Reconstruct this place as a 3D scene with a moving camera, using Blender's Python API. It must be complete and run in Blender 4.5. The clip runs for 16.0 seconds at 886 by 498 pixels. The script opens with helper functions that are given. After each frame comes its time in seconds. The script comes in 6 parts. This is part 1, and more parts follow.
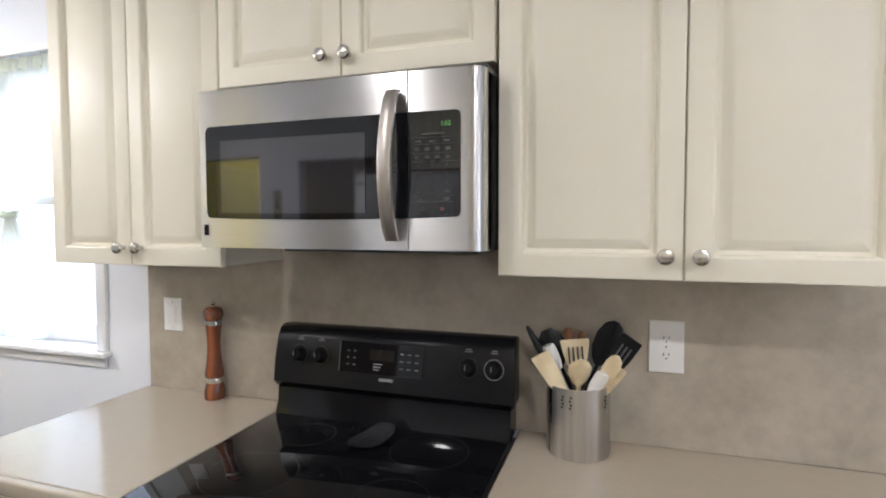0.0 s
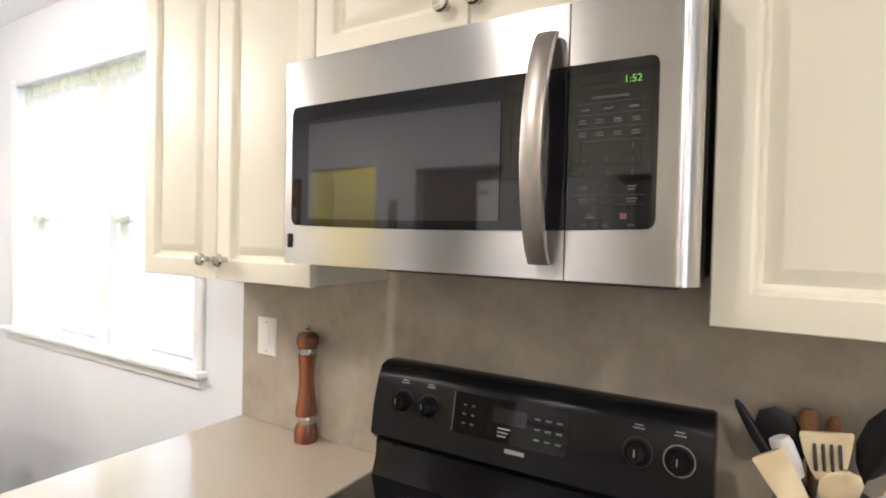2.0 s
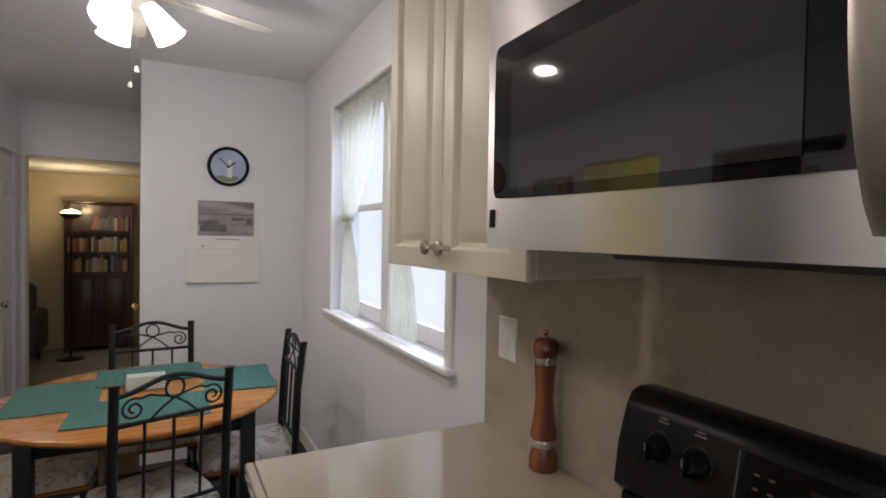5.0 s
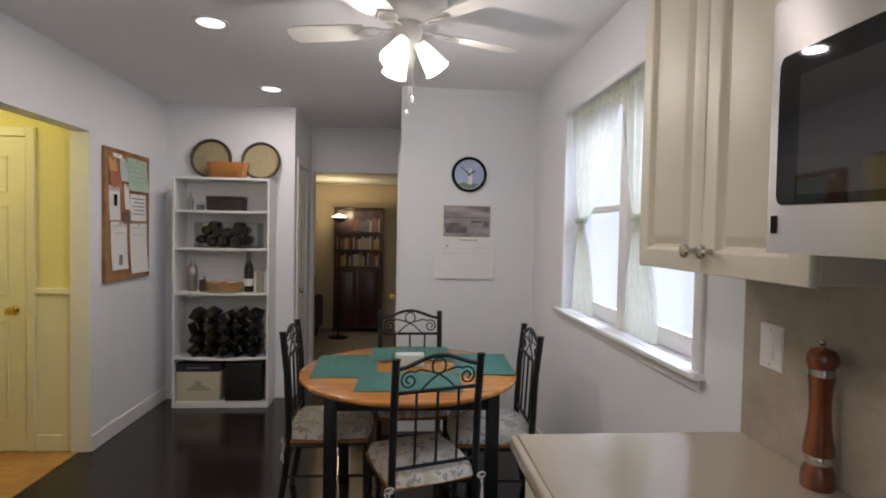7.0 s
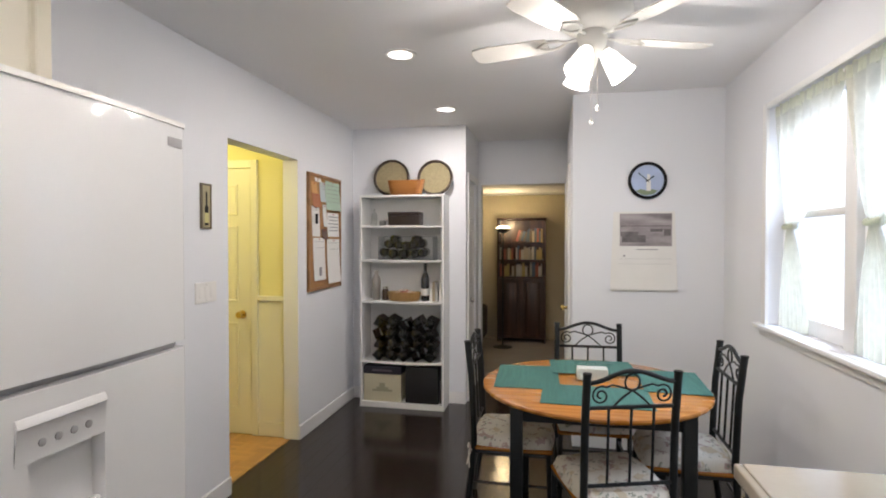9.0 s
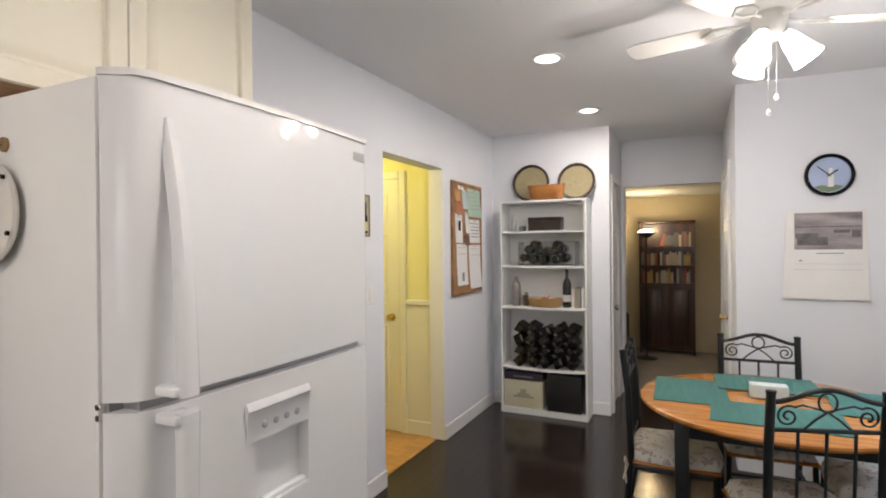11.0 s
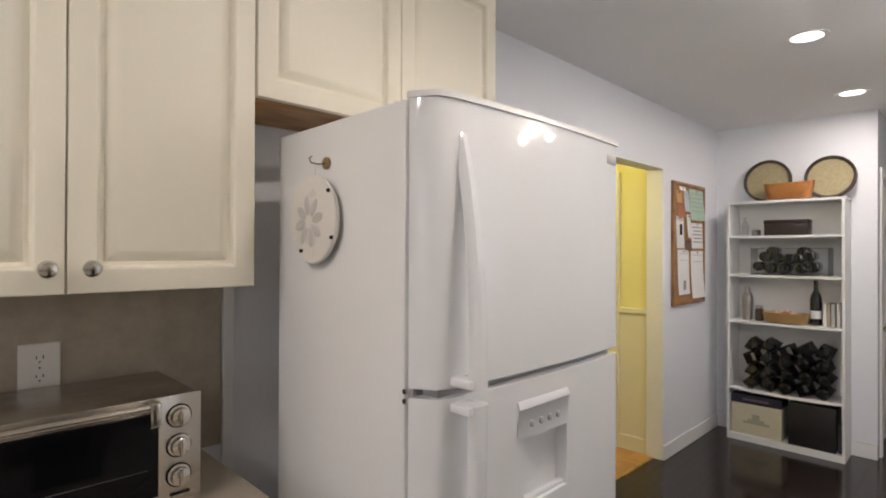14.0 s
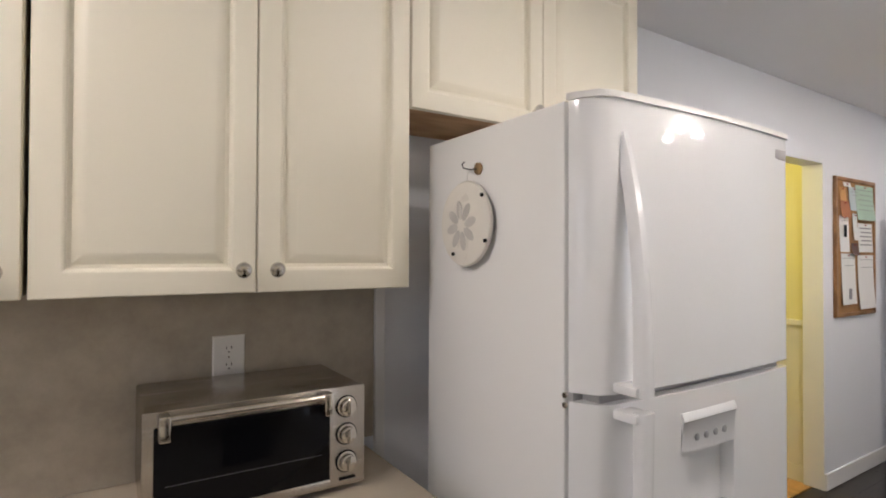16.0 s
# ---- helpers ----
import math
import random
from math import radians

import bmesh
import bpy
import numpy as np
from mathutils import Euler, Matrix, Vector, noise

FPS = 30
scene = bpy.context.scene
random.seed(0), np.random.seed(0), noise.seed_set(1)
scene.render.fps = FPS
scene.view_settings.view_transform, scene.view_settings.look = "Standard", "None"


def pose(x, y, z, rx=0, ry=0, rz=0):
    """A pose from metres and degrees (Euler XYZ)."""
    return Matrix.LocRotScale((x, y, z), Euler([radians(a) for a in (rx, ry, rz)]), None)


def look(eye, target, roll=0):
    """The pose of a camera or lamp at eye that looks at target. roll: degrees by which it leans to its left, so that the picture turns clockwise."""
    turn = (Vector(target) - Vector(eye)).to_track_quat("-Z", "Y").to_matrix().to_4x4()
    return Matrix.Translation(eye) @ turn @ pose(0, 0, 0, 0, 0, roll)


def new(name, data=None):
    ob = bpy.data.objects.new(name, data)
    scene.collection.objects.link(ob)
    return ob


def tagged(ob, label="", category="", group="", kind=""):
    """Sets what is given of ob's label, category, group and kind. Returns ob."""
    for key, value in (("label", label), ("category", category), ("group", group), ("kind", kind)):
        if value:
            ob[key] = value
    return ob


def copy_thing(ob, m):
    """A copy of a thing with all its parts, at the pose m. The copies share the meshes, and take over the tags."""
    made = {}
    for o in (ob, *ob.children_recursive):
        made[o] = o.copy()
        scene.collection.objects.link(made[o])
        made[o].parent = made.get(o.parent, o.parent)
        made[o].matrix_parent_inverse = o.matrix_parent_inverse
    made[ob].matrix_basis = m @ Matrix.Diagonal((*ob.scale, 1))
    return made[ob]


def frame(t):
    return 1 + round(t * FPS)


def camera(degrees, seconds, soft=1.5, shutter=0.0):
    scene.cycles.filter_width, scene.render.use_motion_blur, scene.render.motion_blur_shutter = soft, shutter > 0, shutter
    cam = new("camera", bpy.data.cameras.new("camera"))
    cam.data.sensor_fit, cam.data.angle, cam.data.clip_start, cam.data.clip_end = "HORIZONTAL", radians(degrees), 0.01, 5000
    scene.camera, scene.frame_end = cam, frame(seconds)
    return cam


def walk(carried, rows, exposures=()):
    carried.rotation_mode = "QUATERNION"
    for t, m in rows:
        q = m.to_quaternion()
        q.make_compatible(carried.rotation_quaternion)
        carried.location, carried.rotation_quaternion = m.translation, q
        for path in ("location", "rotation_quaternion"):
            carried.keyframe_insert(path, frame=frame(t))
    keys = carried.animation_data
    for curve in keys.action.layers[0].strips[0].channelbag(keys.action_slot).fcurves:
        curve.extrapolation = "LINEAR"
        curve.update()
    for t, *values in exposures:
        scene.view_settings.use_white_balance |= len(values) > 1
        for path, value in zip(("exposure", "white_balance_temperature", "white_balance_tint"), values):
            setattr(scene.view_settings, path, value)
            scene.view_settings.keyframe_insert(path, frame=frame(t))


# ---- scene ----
cam = camera(79.9, 16.0, soft=1.9)
PATH = [
    (0, (-0.065, 0.213, 1.516), (-0.693, 2.11, 1.422), -0.1),
    (0.5, (-0.113, 0.278, 1.516), (-0.82, 2.146, 1.423), 0.0),
    (1, (-0.211, 0.371, 1.525), (-0.949, 2.228, 1.451), 0.4),
    (1.5, (-0.271, 0.462, 1.523), (-1.112, 2.275, 1.463), 0.8),
    (2, (-0.272, 0.574, 1.515), (-1.299, 2.289, 1.471), 1.3),
    (2.5, (-0.261, 0.645, 1.523), (-1.462, 2.243, 1.478), 2.2),
    (3, (-0.321, 0.702, 1.509), (-1.616, 2.224, 1.442), 1.8),
    (5.5, (-0.378, 0.885, 1.472), (-2.236, 1.623, 1.411), 1.3),
    (6, (-0.329, 0.836, 1.476), (-2.251, 1.382, 1.385), 1.2),
    (6.5, (-0.298, 0.772, 1.477), (-2.274, 1.071, 1.383), 0.4),
    (7, (-0.272, 0.725, 1.479), (-2.265, 0.89, 1.416), 1.1),
    (7.5, (-0.269, 0.686, 1.483), (-2.268, 0.684, 1.414), 0.8),
    (8, (-0.262, 0.654, 1.485), (-2.254, 0.492, 1.418), 0.6),
    (8.5, (-0.25, 0.629, 1.489), (-2.231, 0.357, 1.442), 0.0),
    (9, (-0.237, 0.585, 1.49), (-2.195, 0.178, 1.457), 0.0),
    (9.5, (-0.225, 0.553, 1.49), (-2.149, 0.011, 1.456), -0.2),
    (12, (-0.157, 0.423, 1.485), (-1.857, -0.63, 1.485), -0.3),
    (12.5, (-0.137, 0.396, 1.485), (-1.766, -0.764, 1.476), -0.1),
    (13, (-0.119, 0.368, 1.484), (-1.672, -0.892, 1.474), 0.1),
    (13.5, (-0.099, 0.347, 1.488), (-1.581, -0.996, 1.487), 0.1),
    (14, (-0.079, 0.326, 1.49), (-1.483, -1.099, 1.499), 0.2),
    (14.5, (-0.055, 0.311, 1.483), (-1.352, -1.212, 1.492), 0.0),
    (15, (-0.035, 0.297, 1.486), (-1.257, -1.285, 1.493), 0.3),
    (15.5, (-0.015, 0.287, 1.488), (-1.16, -1.353, 1.51), 0.1),
    (16, (0.004, 0.276, 1.485), (-1.071, -1.41, 1.511), 0.2),
]
EXPOSURES = [(0.0, 0.25, 5320, 12), (0.9, 0.55, 5400, 12), (1.5, 0.76, 5560, 12), (2.2, 0.5, 5750, 13), (3.0, 0.32, 5800, 15), (5.5, -1.1, 5900, 17), (7.0, -0.87, 5800, 16),
             (8.4, -0.44, 5750, 14), (9.0, -0.22, 5750, 14), (9.8, -0.12, 5750, 14), (12.5, -0.22, 5800, 15), (13.6, -0.27, 5800, 15), (14.3, -0.32, 5800, 15), (15.0, -0.26, 5780, 15), (16.0, -0.25, 5750, 15)]
walk(cam, [(t, look(eye, target, roll)) for t, eye, target, roll in PATH], EXPOSURES)

# ---- light ----
world = bpy.data.worlds.new("daylight")
scene.world = world
world.use_nodes = True
wn = world.node_tree
sky = wn.nodes.new("ShaderNodeTexSky")
sky.sky_type, sky.sun_disc = "NISHITA", False
sky.sun_elevation, sky.sun_rotation = radians(40), radians(160)
wn.links.new(sky.outputs[0], wn.nodes["Background"].inputs[0])
wn.nodes["Background"].inputs[1].default_value = 0.12


def lamp(name, kind, m, energy, color, size=0.1, size_y=None, spot=None, blend=0.6):
    data = bpy.data.lights.new(name, kind)
    data.energy, data.color = energy, color
    if kind == "AREA":
        data.size = size
        if size_y:
            data.shape, data.size_y = "RECTANGLE", size_y
    else:
        data.shadow_soft_size = size
    if spot:
        data.spot_size, data.spot_blend = radians(spot), blend
    ob = new(name, data)
    ob.matrix_basis = m
    return ob


CEILZ = 2.533
WARM, DAY = (1.0, 0.86, 0.69), (0.84, 0.92, 1.0)
sun = lamp("sun", "SUN", pose(0, 0, 6, 50, 0, 200), 1.2, (1, 0.95, 0.88))
sun.data.angle = radians(8)
lamp("window_light", "AREA", look((-2.70, 4.3, 5.1), (-2.70, 1.3, 1.2)), 900, DAY, 3.6, 2.0)
# Last three are unseen: one inferred from steel streaks, two guessed to light the kitchen.
CANS = [(-3.112, -0.258), (-4.38, -0.255), (-1.08, 0.10), (0.70, -0.257), (1.75, -0.257)]
for cx, cy in CANS:
    can = lamp("can_light", "AREA", pose(cx, cy, CEILZ - 0.010), 12 if cx < 0 else 16.5, WARM, 0.13)
    can.data.shape = "DISK"
FAN = (-2.657, 0.752)
# Added light through the assumed end window, which is out of view.
lamp("unseen_east_light", "AREA", look((2.30, 0.35, 1.55), (0.0, 0.35, 1.40)), 8, (1.0, 0.96, 0.90), 1.0, 1.0)
# Unseen lamp added to light the side room; it has no fitting.
lamp("lamp_yellow_room", "POINT", pose(-3.2, -2.3, 2.2), 20, (1.0, 0.86, 0.40), 0.1)
lamp("lamp_far_room", "POINT", pose(-7.62, -0.098, 1.708), 24, (1.0, 0.72, 0.34), 0.06)

# ---- materials ----


def mat(name, color, rough=0.5, metal=0.0, vary=0.06, scale=6.0, bump=0.0, bscale=80.0, spec=0.5, coat=0.0, stretch=(1, 1, 1), rvary=0.08,
        emit=None, power=0.0, wear=None):
    m = bpy.data.materials.new(name)
    m.use_nodes = True
    nt = m.node_tree
    b = nt.nodes["Principled BSDF"]
    b.inputs["Roughness"].default_value, b.inputs["Metallic"].default_value = rough, metal
    b.inputs["Specular IOR Level"].default_value, b.inputs["Coat Weight"].default_value = spec, coat
    co, mp = nt.nodes.new("ShaderNodeTexCoord"), nt.nodes.new("ShaderNodeMapping")
    mp.inputs["Scale"].default_value = stretch
    nt.links.new(co.outputs["Object"], mp.inputs[0])
    big, fine = nt.nodes.new("ShaderNodeTexNoise"), nt.nodes.new("ShaderNodeTexNoise")
    big.inputs["Scale"].default_value, big.inputs["Detail"].default_value = scale, 4
    fine.inputs["Scale"].default_value, fine.inputs["Detail"].default_value = bscale, 3
    for n in (big, fine):
        nt.links.new(mp.outputs[0], n.inputs["Vector"])
    mix = nt.nodes.new("ShaderNodeMix")
    mix.data_type, mix.blend_type = "RGBA", "MIX"
    lo, hi = [max(0, c * (1 - vary)) for c in color], [min(1, c * (1 + vary)) for c in color]
    if wear:
        lo = wear
    mix.inputs["A"].default_value, mix.inputs["B"].default_value = (*lo, 1), (*hi, 1)
    add = nt.nodes.new("ShaderNodeMath")
    add.operation = "MULTIPLY_ADD"
    nt.links.new(fine.outputs["Fac"], add.inputs[0])
    add.inputs[1].default_value = 0.35
    sub = nt.nodes.new("ShaderNodeMath")
    sub.operation = "MULTIPLY_ADD"
    nt.links.new(big.outputs["Fac"], sub.inputs[0])
    sub.inputs[1].default_value, sub.inputs[2].default_value = 1.6, -0.475
    nt.links.new(sub.outputs[0], add.inputs[2])
    add.use_clamp = True
    nt.links.new(add.outputs[0], mix.inputs["Factor"])
    nt.links.new(mix.outputs["Result"], b.inputs["Base Color"])
    rr = nt.nodes.new("ShaderNodeMapRange")
    rr.inputs["To Min"].default_value, rr.inputs["To Max"].default_value = max(0.02, rough - rvary), min(1, rough + rvary)
    nt.links.new(big.outputs["Fac"], rr.inputs["Value"])
    nt.links.new(rr.outputs[0], b.inputs["Roughness"])
    if bump:
        bp = nt.nodes.new("ShaderNodeBump")
        bp.inputs["Strength"].default_value, bp.inputs["Distance"].default_value = bump, 0.002
        nt.links.new(fine.outputs["Fac"], bp.inputs["Height"])
        nt.links.new(bp.outputs[0], b.inputs["Normal"])
    if emit:
        b.inputs["Emission Color"].default_value, b.inputs["Emission Strength"].default_value = (*emit, 1), power
    return m


def wood(name, dark, light, scale=3.0, stretch=(1, 12, 12), rough=0.35, coat=0.2):
    m = mat(name, light, rough, 0, 0.1, scale, 0.08, 40, coat=coat, stretch=stretch)
    nt = m.node_tree
    w = nt.nodes.new("ShaderNodeTexWave")
    w.inputs["Scale"].default_value, w.inputs["Distortion"].default_value, w.inputs["Detail"].default_value = 1.2, 6, 3
    mp = next(n for n in nt.nodes if n.type == "MAPPING")
    nt.links.new(mp.outputs[0], w.inputs["Vector"])
    mix = next(n for n in nt.nodes if n.type == "MIX")
    mix.inputs["A"].default_value, mix.inputs["B"].default_value = (*dark, 1), (*light, 1)
    nt.links.new(w.outputs["Fac"], mix.inputs["Factor"])
    return m


def glass(name, color=(1, 1, 1), rough=0.02, alpha=0.12):
    m = bpy.data.materials.new(name)
    m.use_nodes = True
    nt = m.node_tree
    tr, gl, mx = nt.nodes.new("ShaderNodeBsdfTransparent"), nt.nodes.new("ShaderNodeBsdfGlossy"), nt.nodes.new("ShaderNodeMixShader")
    tr.inputs[0].default_value = (*color, 1)
    gl.inputs["Roughness"].default_value = rough
    mx.inputs[0].default_value = alpha
    nt.links.new(tr.outputs[0], mx.inputs[1]), nt.links.new(gl.outputs[0], mx.inputs[2])
    nt.links.new(mx.outputs[0], nt.nodes["Material Output"].inputs[0])
    return m


def sheer(name, color, through_=0.5):
    m = bpy.data.materials.new(name)
    m.use_nodes = True
    nt = m.node_tree
    df, tl, tr = nt.nodes.new("ShaderNodeBsdfDiffuse"), nt.nodes.new("ShaderNodeBsdfTranslucent"), nt.nodes.new("ShaderNodeBsdfTransparent")
    a, b = nt.nodes.new("ShaderNodeMixShader"), nt.nodes.new("ShaderNodeMixShader")
    df.inputs[0].default_value = tl.inputs[0].default_value = (*color, 1)
    a.inputs[0].default_value = 0.6
    co, wv, mr = nt.nodes.new("ShaderNodeTexCoord"), nt.nodes.new("ShaderNodeTexNoise"), nt.nodes.new("ShaderNodeMapRange")
    wv.inputs["Scale"].default_value = 30
    nt.links.new(co.outputs["Object"], wv.inputs["Vector"])
    mr.inputs["To Min"].default_value, mr.inputs["To Max"].default_value = through_ - 0.12, through_ + 0.12
    nt.links.new(wv.outputs["Fac"], mr.inputs["Value"]), nt.links.new(mr.outputs[0], b.inputs[0])
    nt.links.new(df.outputs[0], a.inputs[1]), nt.links.new(tl.outputs[0], a.inputs[2])
    nt.links.new(a.outputs[0], b.inputs[1]), nt.links.new(tr.outputs[0], b.inputs[2])
    nt.links.new(b.outputs[0], nt.nodes["Material Output"].inputs[0])
    return m


def glow(name, color, power):
    m = bpy.data.materials.new(name)
    m.use_nodes = True
    nt = m.node_tree
    e = nt.nodes.new("ShaderNodeEmission")
    e.inputs[0].default_value, e.inputs[1].default_value = (*color, 1), power
    nt.links.new(e.outputs[0], nt.nodes["Material Output"].inputs[0])
    return m


WALL = mat("wall_paint", (0.79, 0.805, 0.845), 0.6, vary=0.02, scale=1.5, bump=0.12, bscale=260)
CEIL = mat("ceiling_paint", (0.85, 0.85, 0.865), 0.8, vary=0.02, scale=1.2, bump=0.1, bscale=200)
TRIM = mat("trim_paint", (0.82, 0.82, 0.82), 0.35, vary=0.02, scale=5, bump=0.03)
YELLOW = mat("yellow_wall_paint", (0.80, 0.74, 0.34), 0.6, vary=0.03, scale=2, bump=0.1, bscale=200)
CREAM = mat("cream_door_paint", (0.80, 0.77, 0.60), 0.4, vary=0.02, scale=4, bump=0.04)
FARWALL = mat("tan_wall_paint", (0.62, 0.54, 0.38), 0.7, vary=0.05, scale=2, bump=0.1)
CARPET = mat("grey_carpet", (0.32, 0.30, 0.28), 0.95, vary=0.12, scale=3, bump=0.8, bscale=400, spec=0.1)
CABINET = mat("cabinet_foil", (0.81, 0.765, 0.635), 0.44, vary=0.015, scale=3, bump=0.03, bscale=60)
CABSIDE = mat("cabinet_side", (0.80, 0.755, 0.625), 0.45, vary=0.02, scale=3)
RAWWOOD = wood("raw_wood", (0.42, 0.24, 0.11), (0.56, 0.34, 0.17), 4, (1, 14, 14), 0.6, 0)
SPLASH = mat("stone_laminate", (0.44, 0.392, 0.318), 0.45, vary=0.14, scale=7, bump=0.04, bscale=38, wear=(0.285, 0.248, 0.195))
for n_ in SPLASH.node_tree.nodes:
    if n_.type == "TEX_NOISE":
        n_.inputs["Detail"].default_value, n_.inputs["Roughness"].default_value = 9, 0.68
COUNTER = mat("cream_laminate", (0.46, 0.40, 0.315), 0.17, vary=0.022, scale=40, bump=0.004, bscale=160, rvary=0.02, coat=0.35)
BLACKFLOOR = mat("dark_floor_board", (0.020, 0.014, 0.012), 0.15, vary=0.3, scale=2.5, bump=0.06, bscale=30, stretch=(1, 8, 1), rvary=0.03, spec=0.42)
PARQUET = mat("parquet", (0.47, 0.25, 0.065), 0.35, vary=0.12, scale=5, bump=0.05, bscale=30, stretch=(9, 1.2, 1), coat=0.2)
STEEL = mat("brushed_steel", (0.57, 0.56, 0.555), 0.29, 1.0, 0.02, 4, 0.006, 40, stretch=(1, 1, 60), rvary=0.02)
STEELH = mat("brushed_steel_flat", (0.46, 0.425, 0.38), 0.26, 1.0, 0.06, 4, 0.015, 40, stretch=(1, 60, 60), rvary=0.04)
STEELD = mat("satin_steel", (0.44, 0.41, 0.375), 0.40, 1.0, 0.03, 4, 0.012, 40, stretch=(60, 60, 1), rvary=0.04)
# Vertical streaks in the crock's colour stand for its banded reflections.
CROCKM = mat("steel_painted_reflections", (0.62, 0.60, 0.58), 0.29, 1.0, 0.25, 9, 0.01, 60, stretch=(5, 5, 0.15), rvary=0.05)
for m_ in (STEEL, STEELH, CROCKM):
    tg = m_.node_tree.nodes.new("ShaderNodeTangent")
    tg.direction_type, tg.axis = "RADIAL", "Z"
    bs = m_.node_tree.nodes["Principled BSDF"]
    bs.inputs["Anisotropic"].default_value, bs.inputs["Anisotropic Rotation"].default_value = 0.9, 0.25
    m_.node_tree.links.new(tg.outputs[0], bs.inputs["Tangent"])
MWGLASS = mat("tinted_glass", (0.008, 0.008, 0.009), 0.03, vary=0.0, rvary=0.0, spec=0.5)
NICKEL = mat("satin_nickel", (0.60, 0.57, 0.52), 0.22, 1.0, 0.05, 20)
BRASS = mat("brass", (0.75, 0.58, 0.24), 0.2, 1.0, 0.08, 20)
BLACKGLASS = mat("black_glass", (0.006, 0.006, 0.007), 0.02, vary=0.1, rvary=0.0, spec=0.30)
BLACKENAMEL = mat("black_enamel", (0.007, 0.007, 0.008), 0.07, vary=0.15, scale=12, bump=0.01, rvary=0.02, spec=0.22)
BLACKPLASTIC = mat("black_plastic", (0.009, 0.009, 0.010), 0.24, vary=0.10, scale=20, bump=0.008, bscale=300, spec=0.17, rvary=0.015)
BLACKIRON = mat("black_iron", (0.010, 0.012, 0.013), 0.36, 0.0, 0.25, 25, 0.08, 120, spec=0.35)
FRIDGEW = mat("fridge_white", (0.86, 0.865, 0.875), 0.05, vary=0.012, scale=3, rvary=0.01, spec=0.65)
FRIDGESIDE = mat("fridge_side_white", (0.86, 0.858, 0.85), 0.36, vary=0.015, scale=3, bump=0.25, bscale=420)
WHITEPL = mat("white_plastic", (0.80, 0.79, 0.77), 0.35, vary=0.02, scale=12)
# Grey of gasket and badge, also the painted shade of the door gap.
GREYGAP = mat("grey_gasket_gap_shade", (0.40, 0.395, 0.405), 0.6)
BURNER = mat("burner_ring_grey", (0.013, 0.013, 0.014), 0.3)
BUTTON = mat("grey_button", (0.40, 0.40, 0.41), 0.4)
DARKGREY = mat("dark_grey", (0.06, 0.06, 0.065), 0.5)
ORANGEWOOD = wood("honey_wood", (0.35, 0.135, 0.020), (0.44, 0.185, 0.032), 2, (5, 0.8, 5), 0.26, 0.25)
REDWOOD = wood("mill_wood", (0.11, 0.028, 0.010), (0.28, 0.080, 0.023), 14, (6, 6, 1), 0.2, 0.6)
TEAL = mat("teal_cloth", (0.062, 0.155, 0.135), 0.85, vary=0.22, scale=5, bump=0.8, bscale=60, spec=0.2, stretch=(1, 12, 1))
WHITEGLOW = mat("bulb_shade", (0.95, 0.93, 0.88), 0.4, emit=(1.0, 0.90, 0.74), power=4.5)
CANGLOW = mat("can_lens", (0.95, 0.93, 0.88), 0.4, emit=(1.0, 0.90, 0.74), power=4.0)
FANWHITE = mat("fan_white", (0.80, 0.78, 0.73), 0.4, vary=0.02)
GLASS = glass("window_glass")
SHEER = sheer("sheer_curtain", (0.70, 0.705, 0.62), 0.28)
SHEERT = sheer("sheer_curtain_gathered", (0.70, 0.71, 0.58), 0.15)
OUTSIDE = glow("bright_outside", (0.95, 0.98, 1.0), 2.1)
CORK = mat("cork", (0.40, 0.22, 0.09), 0.85, vary=0.25, scale=60, bump=0.5, bscale=300)
PAPER = mat("paper", (0.80, 0.79, 0.77), 0.7, vary=0.03, scale=8)
INK = mat("grey_ink", (0.28, 0.28, 0.30), 0.7)
DARKWOOD = wood("dark_bookcase_wood", (0.035, 0.014, 0.008), (0.085, 0.035, 0.018), 5, (10, 10, 1), 0.35)
BOTTLE = mat("dark_bottle_glass", (0.006, 0.007, 0.006), 0.05, vary=0.2, spec=0.8)
WICKER = mat("wicker", (0.42, 0.27, 0.10), 0.7, vary=0.25, scale=60, bump=0.8, bscale=220)
SHELFW = mat("shelf_white", (0.80, 0.80, 0.79), 0.4, vary=0.015, scale=4, bump=0.02)

# ---- mesh helpers ----


def thing(name, at, label, category, group="", kind=""):
    ob = new(name)
    ob.empty_display_size = 0.05
    ob.location = at
    return tagged(ob, label, category, group, kind)


def mesh(name, bm, material, smooth=None):
    me = bpy.data.meshes.new(name)
    bmesh.ops.recalc_face_normals(bm, faces=bm.faces)
    if smooth:
        for f in bm.faces:
            f.smooth = True
        for e in bm.edges:
            if len(e.link_faces) == 2 and e.calc_face_angle() > radians(smooth):
                e.smooth = False
    bm.to_mesh(me)
    bm.free()
    me.materials.append(material)
    return me


def part(name, bm, material, parent, label="", smooth=40):
    ob = new(name, mesh(name, bm, material, smooth))
    ob.parent = parent
    if parent and parent.type == "EMPTY":
        ob.matrix_parent_inverse = Matrix.Translation(-parent.location)
    return tagged(ob, label)


def structure(name, bm, material, label, smooth=None):
    return tagged(new(name, mesh(name, bm, material, smooth)), label, name.split("_")[0], kind="structure")


